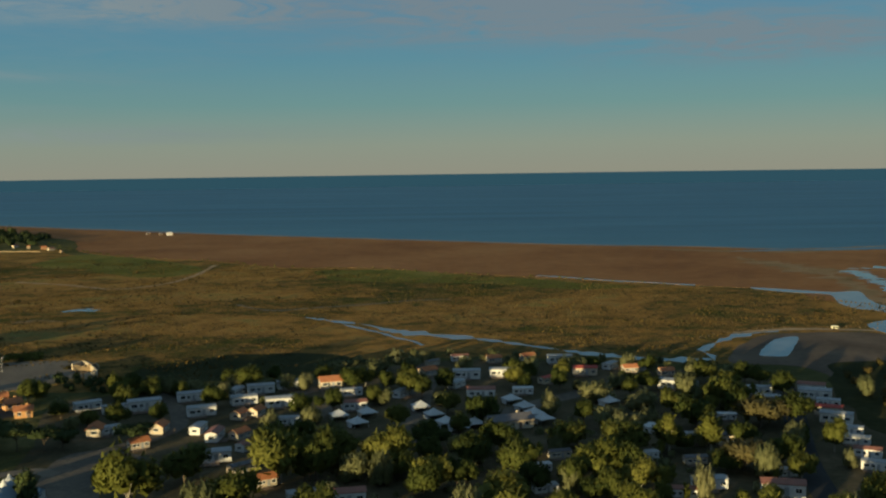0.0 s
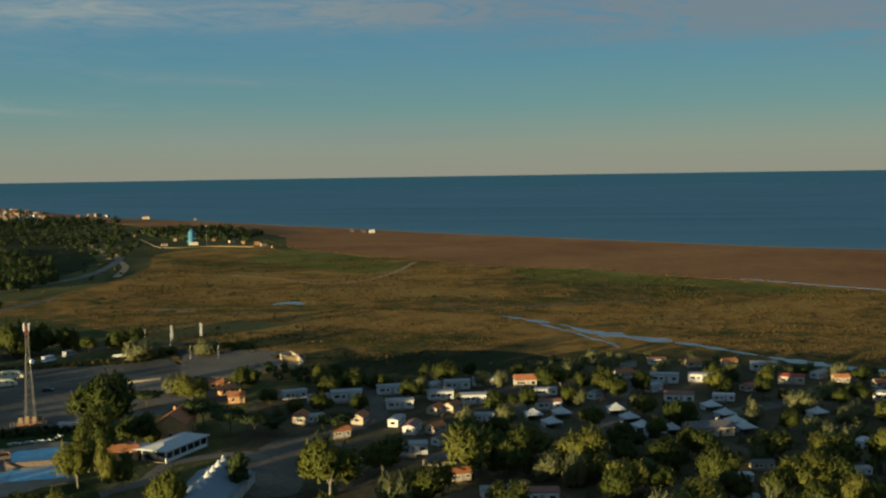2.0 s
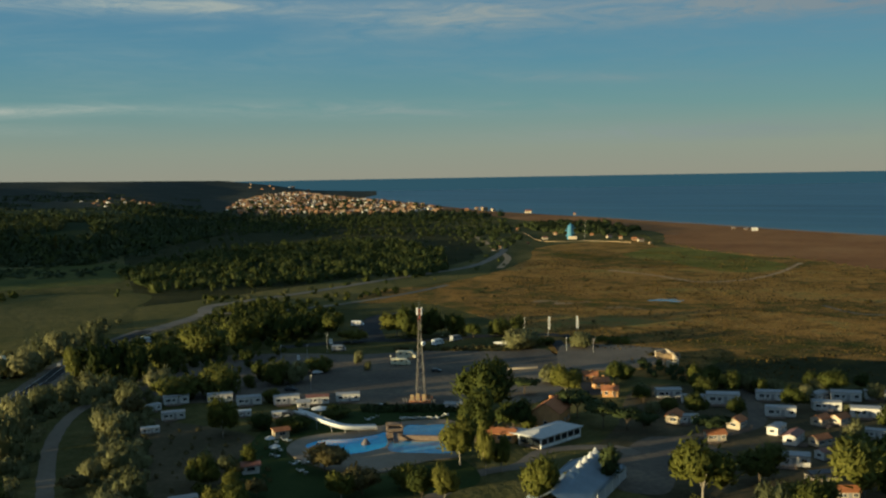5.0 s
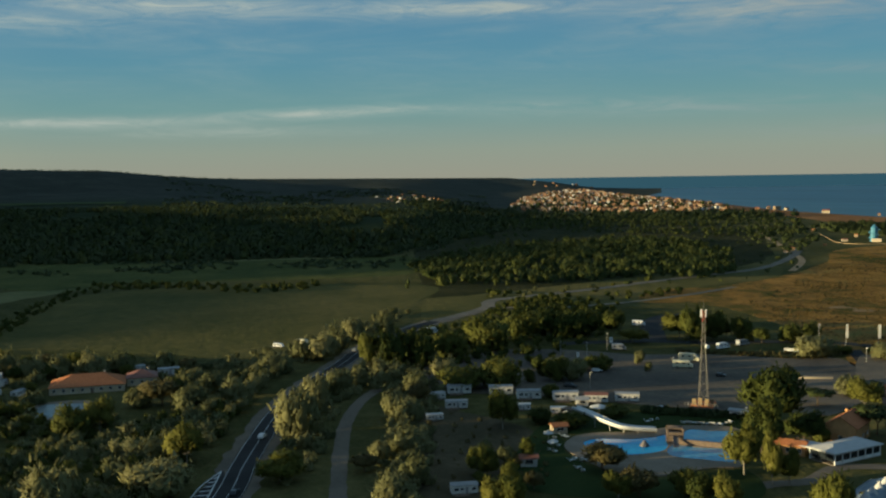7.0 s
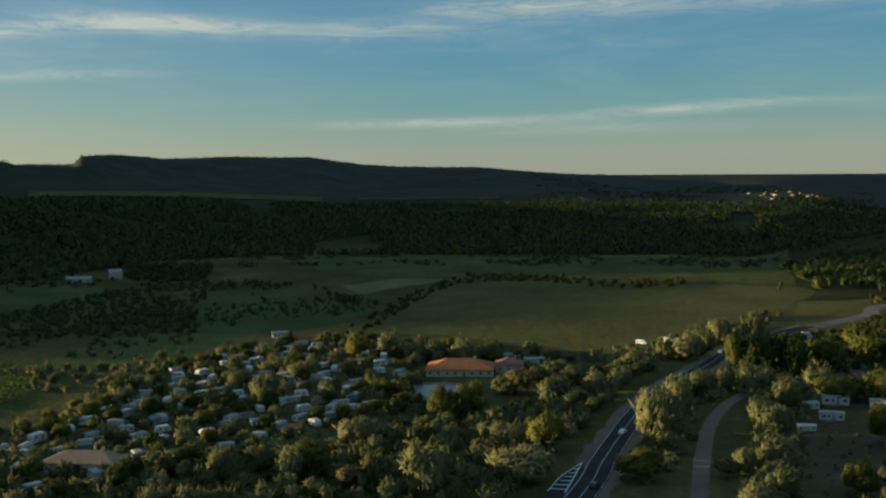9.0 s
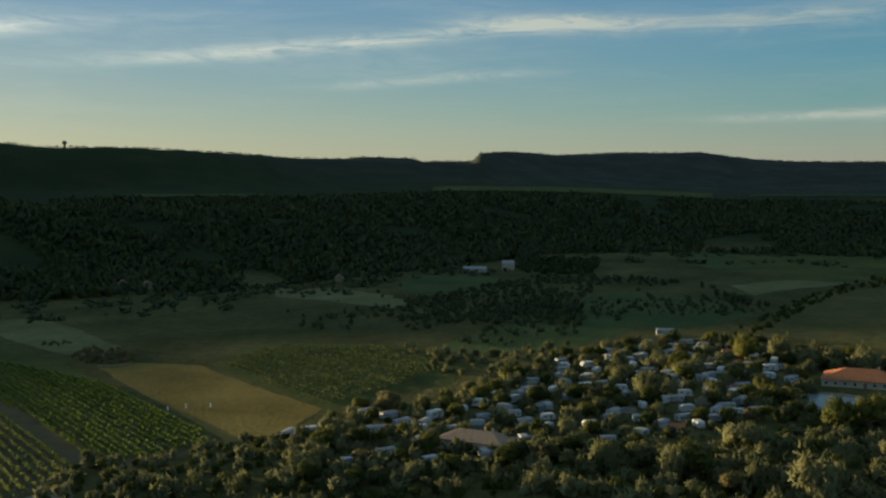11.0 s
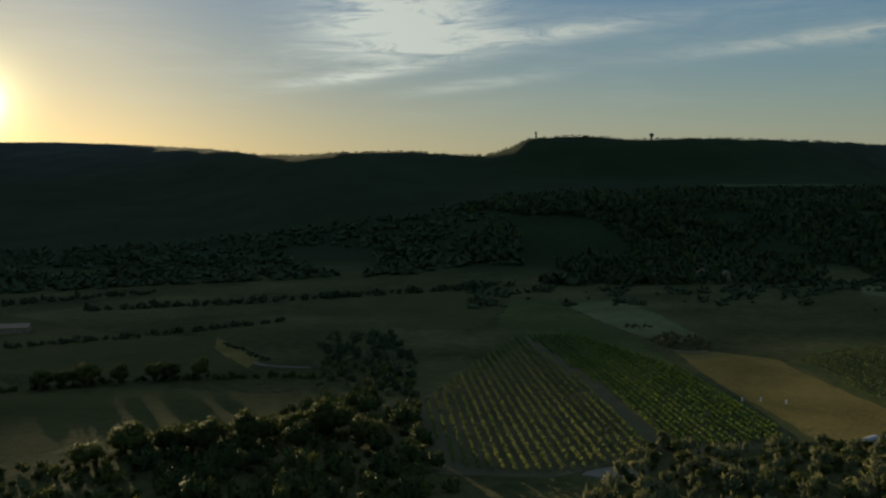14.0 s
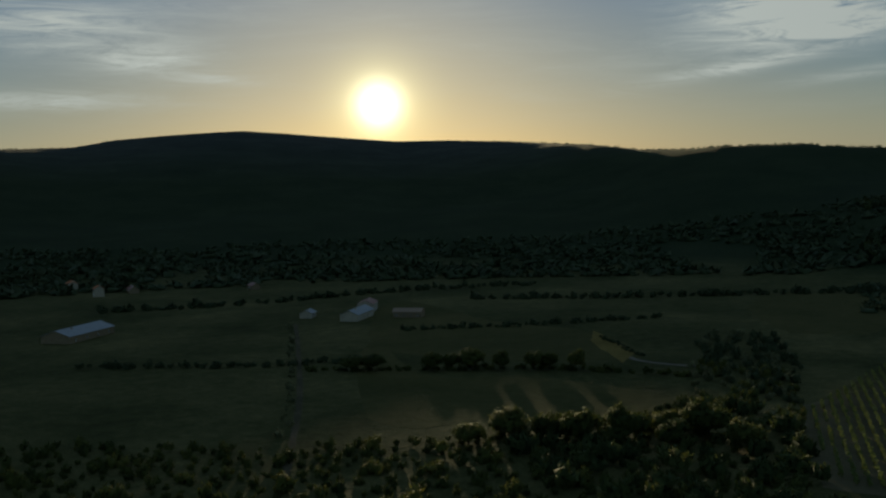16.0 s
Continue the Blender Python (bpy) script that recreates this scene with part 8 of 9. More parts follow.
def bar_pavilion(x, y, turn):
    root = tagged(new("bar_pavilion"), "white open-sided bar pavilion with pale hipped roof", "pavilion")
    root.matrix_basis = pose(x, y, 0, 0, 0, turn)
    L, W = 19.0, 8.6
    bm = bmesh.new()
    hip_roof(bm, L, W, 3.2, 1.5, 0.5, 0.35)
    part("roof", bm, M["canvas"], root)
    box_part("floor", M["paving"], root, 0, 0, 0.1, L, W, 0.2)
    n = 6
    for k in range(n + 1):
        u = -L / 2 + 0.2 + (L - 0.4) * k / n
        for v in (-W / 2 + 0.2, W / 2 - 0.2):
            box_part("post", M["white_paint"], root, u, v, 1.7, 0.3, 0.3, 3.0)
    for k in range(n):
        u = -L / 2 + 0.2 + (L - 0.4) * (k + 0.5) / n
        box_part("panel", M["white_paint"], root, u, -W / 2 + 0.2, 0.65, 2.75, 0.1, 0.9)
        box_part("pane", M["glass"], root, u, -W / 2 + 0.2, 1.95, 2.7, 0.05, 1.6)
        box_part("panel", M["white_paint"], root, u, W / 2 - 0.2, 1.6, 2.75, 0.1, 2.8)
    for v in (-3.3, 0, 3.3):
        for u in (-L / 2 + 0.2, L / 2 - 0.2):
            box_part("pane", M["glass"], root, u, v * 0.75, 1.9, 0.05, 2.2, 1.8)
    return root


bar_pavilion(-132.6, 265.2, 78)
bm = bmesh.new()
wing = tagged(new("bar_terrace"), "white flat canopy over the bar terrace", "pavilion")
wing.matrix_basis = pose(-140.0, 260.5, 0, 0, 0, 0)
bm = bmesh.new()
hip_roof(bm, 9.5, 6.4, 2.9, 0.5, 0.2, 0.25)
part("roof", bm, M["canvas"], wing)
for u in (-4.4, -1.5, 1.5, 4.4):
    for v in (-2.9, 2.9):
        box_part("post", M["white_paint"], wing, u, v, 1.45, 0.22, 0.22, 2.9)


def marquee():
    """A long membrane hall with a row of small peaks along its ridge."""
    root = tagged(new("marquee"), "long pale blue membrane marquee with six peaks along the ridge", "marquee")
    root.matrix_basis = pose(-104.2, 222.5, 0, 0, 0, 97)
    L, W, E, R = 38.0, 15.0, 3.2, 6.4
    bm = bmesh.new()
    nx, ny = 36, 10
    grid = []
    for i in range(nx + 1):
        x = -L / 2 + L * i / nx
        row = []
        for j in range(ny + 1):
            y = -W / 2 + W * j / ny
            t = 1 - abs(y) / (W / 2)
            sag = -0.25 * math.sin(math.pi * t) * (1 - 0.5 * math.cos(2 * math.pi * i / 6))
            row.append(bm.verts.new((x, y, E + (R - E) * t ** 1.15 + sag)))
        grid.append(row)
    for i in range(nx):
        for j in range(ny):
            bm.faces.new((grid[i][j], grid[i + 1][j], grid[i + 1][j + 1], grid[i][j + 1]))
    bmesh.ops.solidify(bm, geom=bm.faces[:], thickness=0.06)
    part("roof", bm, M["canvas_blue"], root, smooth=True)
    for k in range(6):
        bm = bmesh.new()
        x = L / 2 - 1.6 - 4.4 * k
        bmesh.ops.create_cone(bm, cap_ends=True, segments=10, radius1=1.3, radius2=0.08, depth=1.9, matrix=Matrix.Translation((x, 0.3, R + 0.45)))
        part("peak", bm, M["canvas"], root)
    for k in range(7):
        x = -L / 2 + L * k / 6
        for y in (-W / 2, W / 2):
            box_part("post", M["white_paint"], root, x * 0.995, y * 0.99, E / 2, 0.2, 0.2, E)
    for k in range(6):
        x = -L / 2 + L * (k + 0.5) / 6
        box_part("side_panel", M["canvas"], root, x, -W / 2 * 0.98, E * 0.48, L / 6 - 0.4, 0.06, E * 0.92)
        box_part("side_panel", M["canvas"], root, x, W / 2 * 0.98, E * 0.48, L / 6 - 0.4, 0.06, E * 0.92)
    box_part("end_wall", M["wall_cream"], root, -L / 2 + 0.3, 0, E * 0.5, 0.12, W * 0.96, E)
    box_part("end_wall", M["wall_cream"], root, L / 2 - 0.3, 0, E * 0.5, 0.12, W * 0.96, E)
    return root


marquee()


# ---- vehicles ----
def car(x, y, turn, paint, label, name="car", L=4.2, W=1.75, H=1.45, z=0.06):
    root = tagged(new(name), label, "car")
    root.matrix_basis = pose(x, y, z, 0, 0, turn)
    bm = bmesh.new()
    side = [(-L / 2, 0.35), (-L / 2, 0.8), (-L * 0.46, 0.95), (-L * 0.36, H), (L * 0.08, H), (L * 0.24, 0.98), (L * 0.46, 0.82), (L / 2, 0.6), (L / 2, 0.35)]
    ends = []
    for sgn in (-1, 1):
        ends.append([bm.verts.new((px, sgn * (W / 2 - (0.16 if pz > 1.0 else 0.0)), pz)) for px, pz in side])
    n = len(side)
    bm.faces.new(ends[0][::-1])
    bm.faces.new(ends[1])
    for i in range(n):
        j = (i + 1) % n
        bm.faces.new((ends[0][i], ends[0][j], ends[1][j], ends[1][i]))
    bmesh.ops.recalc_face_normals(bm, faces=bm.faces)
    part("body", bm, paint, root)
    for sgn in (-1, 1):
        box_part("side_window", M["glass"], root, -L * 0.12, sgn * (W / 2 - 0.13), 1.17, L * 0.42, 0.06, 0.32)
    bm = bmesh.new()
    bmesh.ops.create_cube(bm, size=1, matrix=pose(L * 0.165, 0, 1.21, 0, 55, 0) @ Matrix.Diagonal((0.62, W - 0.42, 0.05, 1)))
    part("windscreen", bm, M["glass"], root)
    for dx in (-L * 0.3, L * 0.3):
        for sgn in (-1, 1):
            bm = bmesh.new()
            limb(bm, (dx, sgn * (W / 2 - 0.2), 0.32), (dx, sgn * (W / 2 + 0.02), 0.32), 0.32, 0.32, 12)
            part("wheel", bm, M["tyre"], root)
    return root


def van(x, y, turn, paint, label, L=6.6, W=2.2, H=2.8, name="camper_van"):
    root = tagged(new(name), label, "van")
    root.matrix_basis = pose(x, y, 0.06, 0, 0, turn)
    bm = bmesh.new()
    side = [(-L / 2, 0.4), (-L / 2, H), (L * 0.22, H), (L * 0.34, H * 0.86), (L * 0.36, H * 0.64), (L * 0.46, H * 0.5), (L / 2, H * 0.42), (L / 2, 0.4)]
    ends = [[bm.verts.new((px, sgn * W / 2, pz)) for px, pz in side] for sgn in (-1, 1)]
    n = len(side)
    bm.faces.new(ends[0][::-1])
    bm.faces.new(ends[1])
    for i in range(n):
        j = (i + 1) % n
        bm.faces.new((ends[0][i], ends[0][j], ends[1][j], ends[1][i]))
    bmesh.ops.recalc_face_normals(bm, faces=bm.faces)
    part("body", bm, paint, root)
    for sgn in (-1, 1):
        for u in (-0.28, 0.05):
            box_part("side_window", M["glass"], root, L * u, sgn * (W / 2 + 0.01), H * 0.66, 1.0, 0.05, 0.5)
        box_part("cab_window", M["glass"], root, L * 0.3, sgn * (W / 2 + 0.01), H * 0.56, 0.8, 0.05, 0.5)
        for u in (-0.28, 0.32):
            bm = bmesh.new()
            limb(bm, (L * u, sgn * (W / 2 - 0.25), 0.35), (L * u, sgn * (W / 2 + 0.02), 0.35), 0.35, 0.35, 12)
            part("wheel", bm, M["tyre"], root)
    return root


M["car_white"] = plain("white_car_paint", (0.7, 0.7, 0.7), 0.3, 0, 0.05)
M["car_grey"] = plain("grey_car_paint", (0.3, 0.31, 0.33), 0.3, 0.3, 0.05)
M["car_dark"] = plain("dark_car_paint", (0.04, 0.045, 0.05), 0.3, 0.2, 0.05)
M["van_cream"] = plain("cream_van_paint", (0.65, 0.6, 0.42), 0.4, 0, 0.05)
van(*(-247.7, 356.9), 25, M["van_cream"], "cream motor home parked on the car park", 8.5, 2.4, 3.2)
van(*(-240.7, 342.6), 30, M["van_cream"], "cream motor home parked on the car park", 8.0, 2.4, 3.0)
van(*(-285.5, 357.4), 40, M["car_grey"], "pale grey camper van on the car park")
van(*(-241.4, 432.4), 25, M["car_white"], "white camper van beside the lane")
van(*(-324.4, 422.4), 30, M["car_white"], "white camper van beside the lane")
van(*(-254.0, 392.2), 80, M["car_white"], "white van seen from behind")
van(*(-252.2, 405.4), 80, M["car_grey"], "grey van seen from behind")
car(*(-202.1, 275.6), 20, M["car_grey"], "silver car parked behind the hedge")
car(*(-248.5, 282.2), 20, M["car_dark"], "dark pickup on the car park", "pickup", 5.0, 1.9, 1.7)
car(*(-260.4, 311.8), 60, M["car_white"], "white car on the car park")
car(*(-219.4, 337.4), 20, M["car_dark"], "dark car on the car park")
car(*(-371.0, 272.5), 130, M["car_grey"], "grey car driving on the main road")
car(*(-267.0, 160.0), 132, M["car_white"], "white car driving on the main road")
car(*(-223.3, 125.3), 135, M["car_dark"], "dark car driving on the main road")
van(*(-384.9, 331.8), 60, M["car_white"], "white van beside the road", 6.0, 2.2, 2.9)
van(*(-404.0, 266.0), 30, M["van_cream"], "cream lorry at the meadow edge", 6.5, 2.2, 2.7)
van(*(-406.4, 253.9), 30, M["car_white"], "white van at the meadow edge", 5.0, 1.9, 2.0)
van(*(-390.2, 337.0), 70, M["van_cream"], "cream van parked beside the road", 5.5, 2.0, 2.4)


# ---- poles, signs and walls ----
def flag_pole(x, y, h):
    root = tagged(new("flag_pole"), "tall pole with long white vertical banner", "flag pole", "flag poles at the camp gate")
    root.location = (x, y, 0)
    bm = bmesh.new()
    limb(bm, (0, 0, 0), (0, 0, h), 0.1, 0.06)
    part("pole", bm, M["steel"], root)
    bm = bmesh.new()
    nz = 8
    rows = [[bm.verts.new((0.08 + 1.1 * u, 0.12 * math.sin(3 * u + k * 0.6), h - 0.2 - (h * 0.5) * k / nz)) for u in (0, 0.33, 0.66, 1)] for k in range(nz + 1)]
    for a, b in zip(rows, rows[1:]):
        for i in range(3):
            bm.faces.new((a[i], a[i + 1], b[i + 1], b[i]))
    bmesh.ops.solidify(bm, geom=bm.faces[:], thickness=0.02)
    part("banner", bm, M["canvas"], root)


flag_pole(*(-212.4, 424.0), 12.0)
flag_pole(*(-201.7, 432.2), 12.0)


def lamp_post(x, y, h, label="slim grey street lamp"):
    root = tagged(new("street_lamp"), label, "street lamp", "street lamps")
    root.location = (x, y, 0)
    bm = bmesh.new()
    limb(bm, (0, 0, 0), (0, 0, h), 0.1, 0.07)
    part("pole", bm, M["steel"], root)
    box_part("lamp_head", M["steel"], root, 0.3, 0, h, 0.9, 0.35, 0.18, 0.05)


for p, h in (((-229.5, 432.4), 9.0), ((-288.2, 352.4), 8.0), ((-193.7, 404.6), 6.0), ((-296.1, 330.0), 6.0), ((-284.3, 333.8), 6.5), ((-241.6, 285.4), 6.0), ((-244.2, 340.2), 4.0), ((-181.6, 406.8), 6.0)):
    lamp_post(*p, h)


def sign_board(x, y, turn, wd, ht, z, label):
    root = tagged(new("sign_board"), label, "sign")
    root.matrix_basis = pose(x, y, 0, 0, 0, turn)
    for u in (-wd * 0.35, wd * 0.35):
        box_part("post", M["steel"], root, u, 0, (z + ht) / 2, 0.12, 0.12, z + ht)
    box_part("panel", M["white_paint"], root, 0, -0.1, z + ht / 2, wd, 0.06, ht)
    box_part("bar", M["roof_dark"], root, 0, -0.14, z + ht * 0.6, wd * 0.7, 0.02, ht * 0.12)


sign_board(*(-297.6, 366.7), 40, 1.6, 2.4, 1.0, "white upright notice board at the car park")
sign_board(*(-285.7, 329.6), 40, 1.2, 2.0, 0.6, "small white notice board")
sign_board(*(-227.7, 404.9), 20, 6.0, 1.2, 0.4, "long low white board on the grass strip")


def low_wall(name, pts, h, thick, mat, label):
    line = curve_through(pts, False, 6)
    bm = bmesh.new()
    rows = []
    for i, p in enumerate(line):
        d = (line[min(i + 1, len(line) - 1)] - line[max(i - 1, 0)]).normalized()
        s = Vector((d.y, -d.x)) * thick / 2
        a, b = p - s, p + s
        rows.append([bm.verts.new((*a, -0.1)), bm.verts.new((*a, h)), bm.verts.new((*b, h)), bm.verts.new((*b, -0.1))])
    for a, b in zip(rows, rows[1:]):
        for i in range(3):
            bm.faces.new((a[i], b[i], b[i + 1], a[i + 1]))
    bm.faces.new(rows[0])
    bm.faces.new(rows[-1][::-1])
    return tagged(part(name, bm, M[mat]), label, "wall")


low_wall("boundary_wall", [(-153.9, 409.4), (-150.8, 415.1), (-138.2, 393.6), (-141.7, 389.5)], 2.6, 0.5, "wall_cream", "old pale stone wall lit by the sun")
def ruin(x, y, turn):
    """The broken walls of a roofless stone hut."""
    root = tagged(new("ruined_hut"), "roofless ruined hut of pale stone at the marsh edge", "ruin")
    root.matrix_basis = pose(x, y, 0, 0, 0, turn)
    r = random.Random(9)
    for ax, ay, bx, by in ((-4.5, -3, 4.5, -3), (4.5, -3, 4.5, 3), (4.5, 3, -4.5, 3), (-4.5, 3, -4.5, -3)):
        bm = bmesh.new()
        n = 9
        rows = []
        a, b = Vector((ax, ay)), Vector((bx, by))
        side = Vector(((b - a).y, -(b - a).x)).normalized() * 0.28
        for k in range(n + 1):
            p = a.lerp(b, k / n)
            top = max(0.5, 1.7 + 1.5 * noise.noise(Vector((p.x * 0.5, p.y * 0.5, 3))) + r.uniform(-0.4, 0.4))
            rows.append([bm.verts.new((*(p - side), -0.1)), bm.verts.new((*(p - side), top)), bm.verts.new((*(p + side), top)), bm.verts.new((*(p + side), -0.1))])
        for c, d in zip(rows, rows[1:]):
            for i in range(3):
                bm.faces.new((c[i], d[i], d[i + 1], c[i + 1]))
        bm.faces.new(rows[0])
        bm.faces.new(rows[-1][::-1])
        bmesh.ops.recalc_face_normals(bm, faces=bm.faces)
        part("wall", bm, M["paving_wall"], root)
    return root


ruin(-148.1, 409.0, 30)
bar_wall = low_wall("boundary_wall", [(-198.5, 353.5), (-191.9, 358.0), (-186.9, 363.3)], 0.8, 0.4, "wall_cream", "low pale wall at the car park edge")
# bollards along the causeway by the pond
bollard = tagged(new("roadside_stone"), "small pale stone along the causeway", "stone", "stones along the causeway")
bm = bmesh.new()
bmesh.ops.create_icosphere(bm, subdivisions=1, radius=0.6, matrix=Matrix.Translation((0, 0, 0.45)))
part("boulder", bm, M["mud"], bollard)
line = curve_through([(117.5, 463.6), (137.1, 481.6), (155.7, 488.6), (175.7, 490.4), (197.9, 490.2), (214.5, 485.2)], False, 7)
for k, p in enumerate(line):
    m = pose(p.x, p.y + 1.5 * math.sin(k * 2.1), 0, 0, 0, 40 * k) @ Matrix.Scale(0.3 + 0.35 * abs(math.sin(k * 1.3)) ** 2, 4)
    o = copy_thing(bollard, m) if k else bollard
    o.matrix_basis = m
strip("causeway", [(138.8, 478.0), (169.1, 487.4), (195.1, 483.4), (219.2, 476.2)], 5.0, 0.09, M["bright_sand"], "pale sandy causeway beside the stream", rag=0.3)
van(*(190.0, 485.6), 5, M["van_cream"], "small yellow van on the causeway", 3.6, 1.6, 1.7)

# ---- buildings of the second camp ----
house(-379.0, 151.0, 64, 27, 16, 2.6, 3.6, "wall_cream", "roof_tile", "large club house with orange tiled hip roof", "hip", windows=8)
house(-375.0, 171.0, 64, 11, 11, 3.0, 2.6, "wall_cream", "roof_brown", "brown-roofed wing of the club house", "hip", windows=3)
house(-296.0, 4.0, 62, 21, 11, 3.0, 2.4, "wall_cream", "roof_beige", "long reception building with sand-coloured hip roof", "hip", windows=6)
sheet("club_pool_deck", [(-339.1, 109.7), (-360.2, 119.4), (-367.1, 129.4), (-357.9, 143.6), (-342.6, 135.5), (-338.3, 124.5)], 0.08, M["paving"], "pale paving beside the club house", steps=2)
sheet("club_pool", [(-341.6, 113.1), (-355.8, 119.2), (-362.8, 128.5), (-354.8, 140.4), (-345.8, 135.5), (-342.2, 124.9)], 0.12, M["dull_water"], "pale grey-blue pool of the second camp", steps=1, thick=0.1)
sheet("white_stones", [(-244.0, -116.5), (-251.1, -113.8), (-255.9, -107.4), (-255.1, -101.1), (-249.6, -101.5), (-242.8, -108.4)], 0.3, M["paving"], "pale heap of stones at the vineyard edge", rag=1.5, size=3)

# ---- farms ----
FARMS = [((-157.0, -572.3), 40, 56, 24, 5, 4, "wall_cream", "roof_grey"), ((-312.0, -530.1), 40, 40, 15, 5, 3.5, "wall_white", "roof_grey"), ((-336.7, -558.5), 50, 26, 14, 6.5, 3, "wall_white", "roof_brown"), ((-338, -512), 130, 24, 11, 4.5, 2.5, "wall_cream", "roof_beige"), ((-292, -556), 45, 14, 10, 4, 2.5, "wall_white", "roof_grey"),
         ((-236.3, -873.7), 80, 22, 11, 6, 3, "wall_white", "roof_tile"), ((-234.4, -793.3), 80, 12, 10, 8, 3, "wall_white", "roof_tile"), ((-264.1, -802.3), 80, 24, 10, 4, 3, "wall_cream", "roof_brown"), ((-345.0, -748.1), 80, 16, 10, 4, 3, "wall_cream", "roof_brown"),
         ((-867.4, 12.5), 75, 26, 10, 4, 2.2, "wall_white", "roof_grey"), ((-881.7, 41.7), 80, 13, 12, 8, 2.5, "wall_white", "roof_grey"),
         ((-775.9, -263.5), 20, 18, 11, 5, 3, "wall_cream", "roof_brown"), ((-764.3, -240.5), 20, 16, 11, 5, 3, "wall_cream", "roof_brown"), ((-804.3, -97.5), 10, 14, 9, 4, 3, "wall_cream", "roof_brown")]
for p, turn, L, W, H, rise, wm, rm in FARMS:
    d = math.hypot(*p)
    if d > 700:
        # bring it forward to where the sight line meets the rising ground
        for _ in range(30):
            zz = land_height(*p)
            want = d * (EYE - zz) / EYE
            now = math.hypot(*p)
            if abs(want - now) < 0.5:
                break
            p = (p[0] * want / now, p[1] * want / now)
    house(*p, turn, L * 0.75, W * 0.75, H * 0.8, rise * 0.75, wm if wm == "wood" else "paving_wall" if wm != "wall_white" else "wall_cream", rm, "farm building with %s walls and tiled roof" % ("white" if "white" in wm else "cream"), name="farm_house", windows=4, z=land_height(*p))
for p in [(-351.0, -104.9), (-354.1, -99.2), (-354.9, -90.6)]:
    box_part("marker", M["white_paint"], tagged(new("field_marker"), "small white marker post in the straw field", "marker"), p[0], p[1], 0.7, 0.5, 0.5, 1.4, 0.05)

# the dark heaps between the stubble and the straw field
thicket("brush_heap", [(-466.8, -185.6), (-485.7, -182.7), (-484.1, -169.7), (-462.2, -151.9), (-443.4, -147.2), (-444.0, -161.5), (-451.5, -174.3)], 3.2, 127, 1.6, 3.0, M["leaf_rust"], "heap of dark brown cut brushwood", cards=30)
thicket("brush_heap", [(-502.5, -214.2), (-513.8, -209.8), (-506.9, -199.7), (-494.8, -198.9), (-493.4, -207.4)], 3.5, 128, 1.2, 2.2, M["leaf_rust"], "small heap of brown cut brushwood", cards=30)
# the lit line along the heap, added as a pale low wall
low_wall("stone_curb", [(-436.3, -160.9), (-437.7, -153.1), (-443.3, -147.7)], 1.0, 0.8, "paving_wall", "pale low wall standing in for the lit line below the brush heap")

# ---- the far town, the beach hamlet and the ridge ----
def town_house(L, W, H, rise, wall_mat, roof_mat, label, roof="gable"):
    root = tagged(new("town_house"), label, "house", "houses of the far town")
    bm = bmesh.new()
    if roof == "gable":
        gable_walls(bm, L, W, -2, H, rise)
    else:
        box(bm, 0, 0, H / 2 - 1, L, W, H + 2)
    part("wall", bm, M[wall_mat], root)
    bm = bmesh.new()
    if roof == "gable":
        gable_roof(bm, L, W, H, rise, 0.5, 0.3)
    else:
        box(bm, 0, 0, H + 0.25, L + 0.3, W + 0.3, 0.5)
    part("roof", bm, M[roof_mat], root)
    for k in range(int(H // 2.8)):
        bm = bmesh.new()
        for u in (-0.3, 0.0, 0.3):
            box(bm, L * u, -W / 2 - 0.02, 1.6 + 2.8 * k, 1.3, 0.06, 1.4)
            box(bm, -L / 2 - 0.02, W * u, 1.6 + 2.8 * k, 0.06, 1.2, 1.4)
        tagged(part("window", bm, M["glass"], root), kind="stuff")
    return root


M["wall_peach"] = plain("peach_render", (0.3, 0.17, 0.095), 0.85)
M["wall_sun"] = plain("pale_render", (0.34, 0.25, 0.16), 0.85)
M["roof_faded"] = plain("faded_tile_roof", (0.22, 0.125, 0.08), 0.85, 0, 0.35, 1.2)
TOWN = [town_house(14, 10, 6, 2.5, "wall_peach", "roof_tile", "peach town house with orange tiled roof"),
        town_house(11, 9, 8, 2.2, "wall_sun", "roof_tile", "pale two-storey town house with tiled roof"),
        town_house(24, 11, 11, 0, "wall_sun", "roof_beige", "pale four-storey flat-roofed apartment block", "flat"),
        town_house(17, 10, 6, 2.6, "wall_cream", "roof_brown", "cream town house with brown tiled roof")]



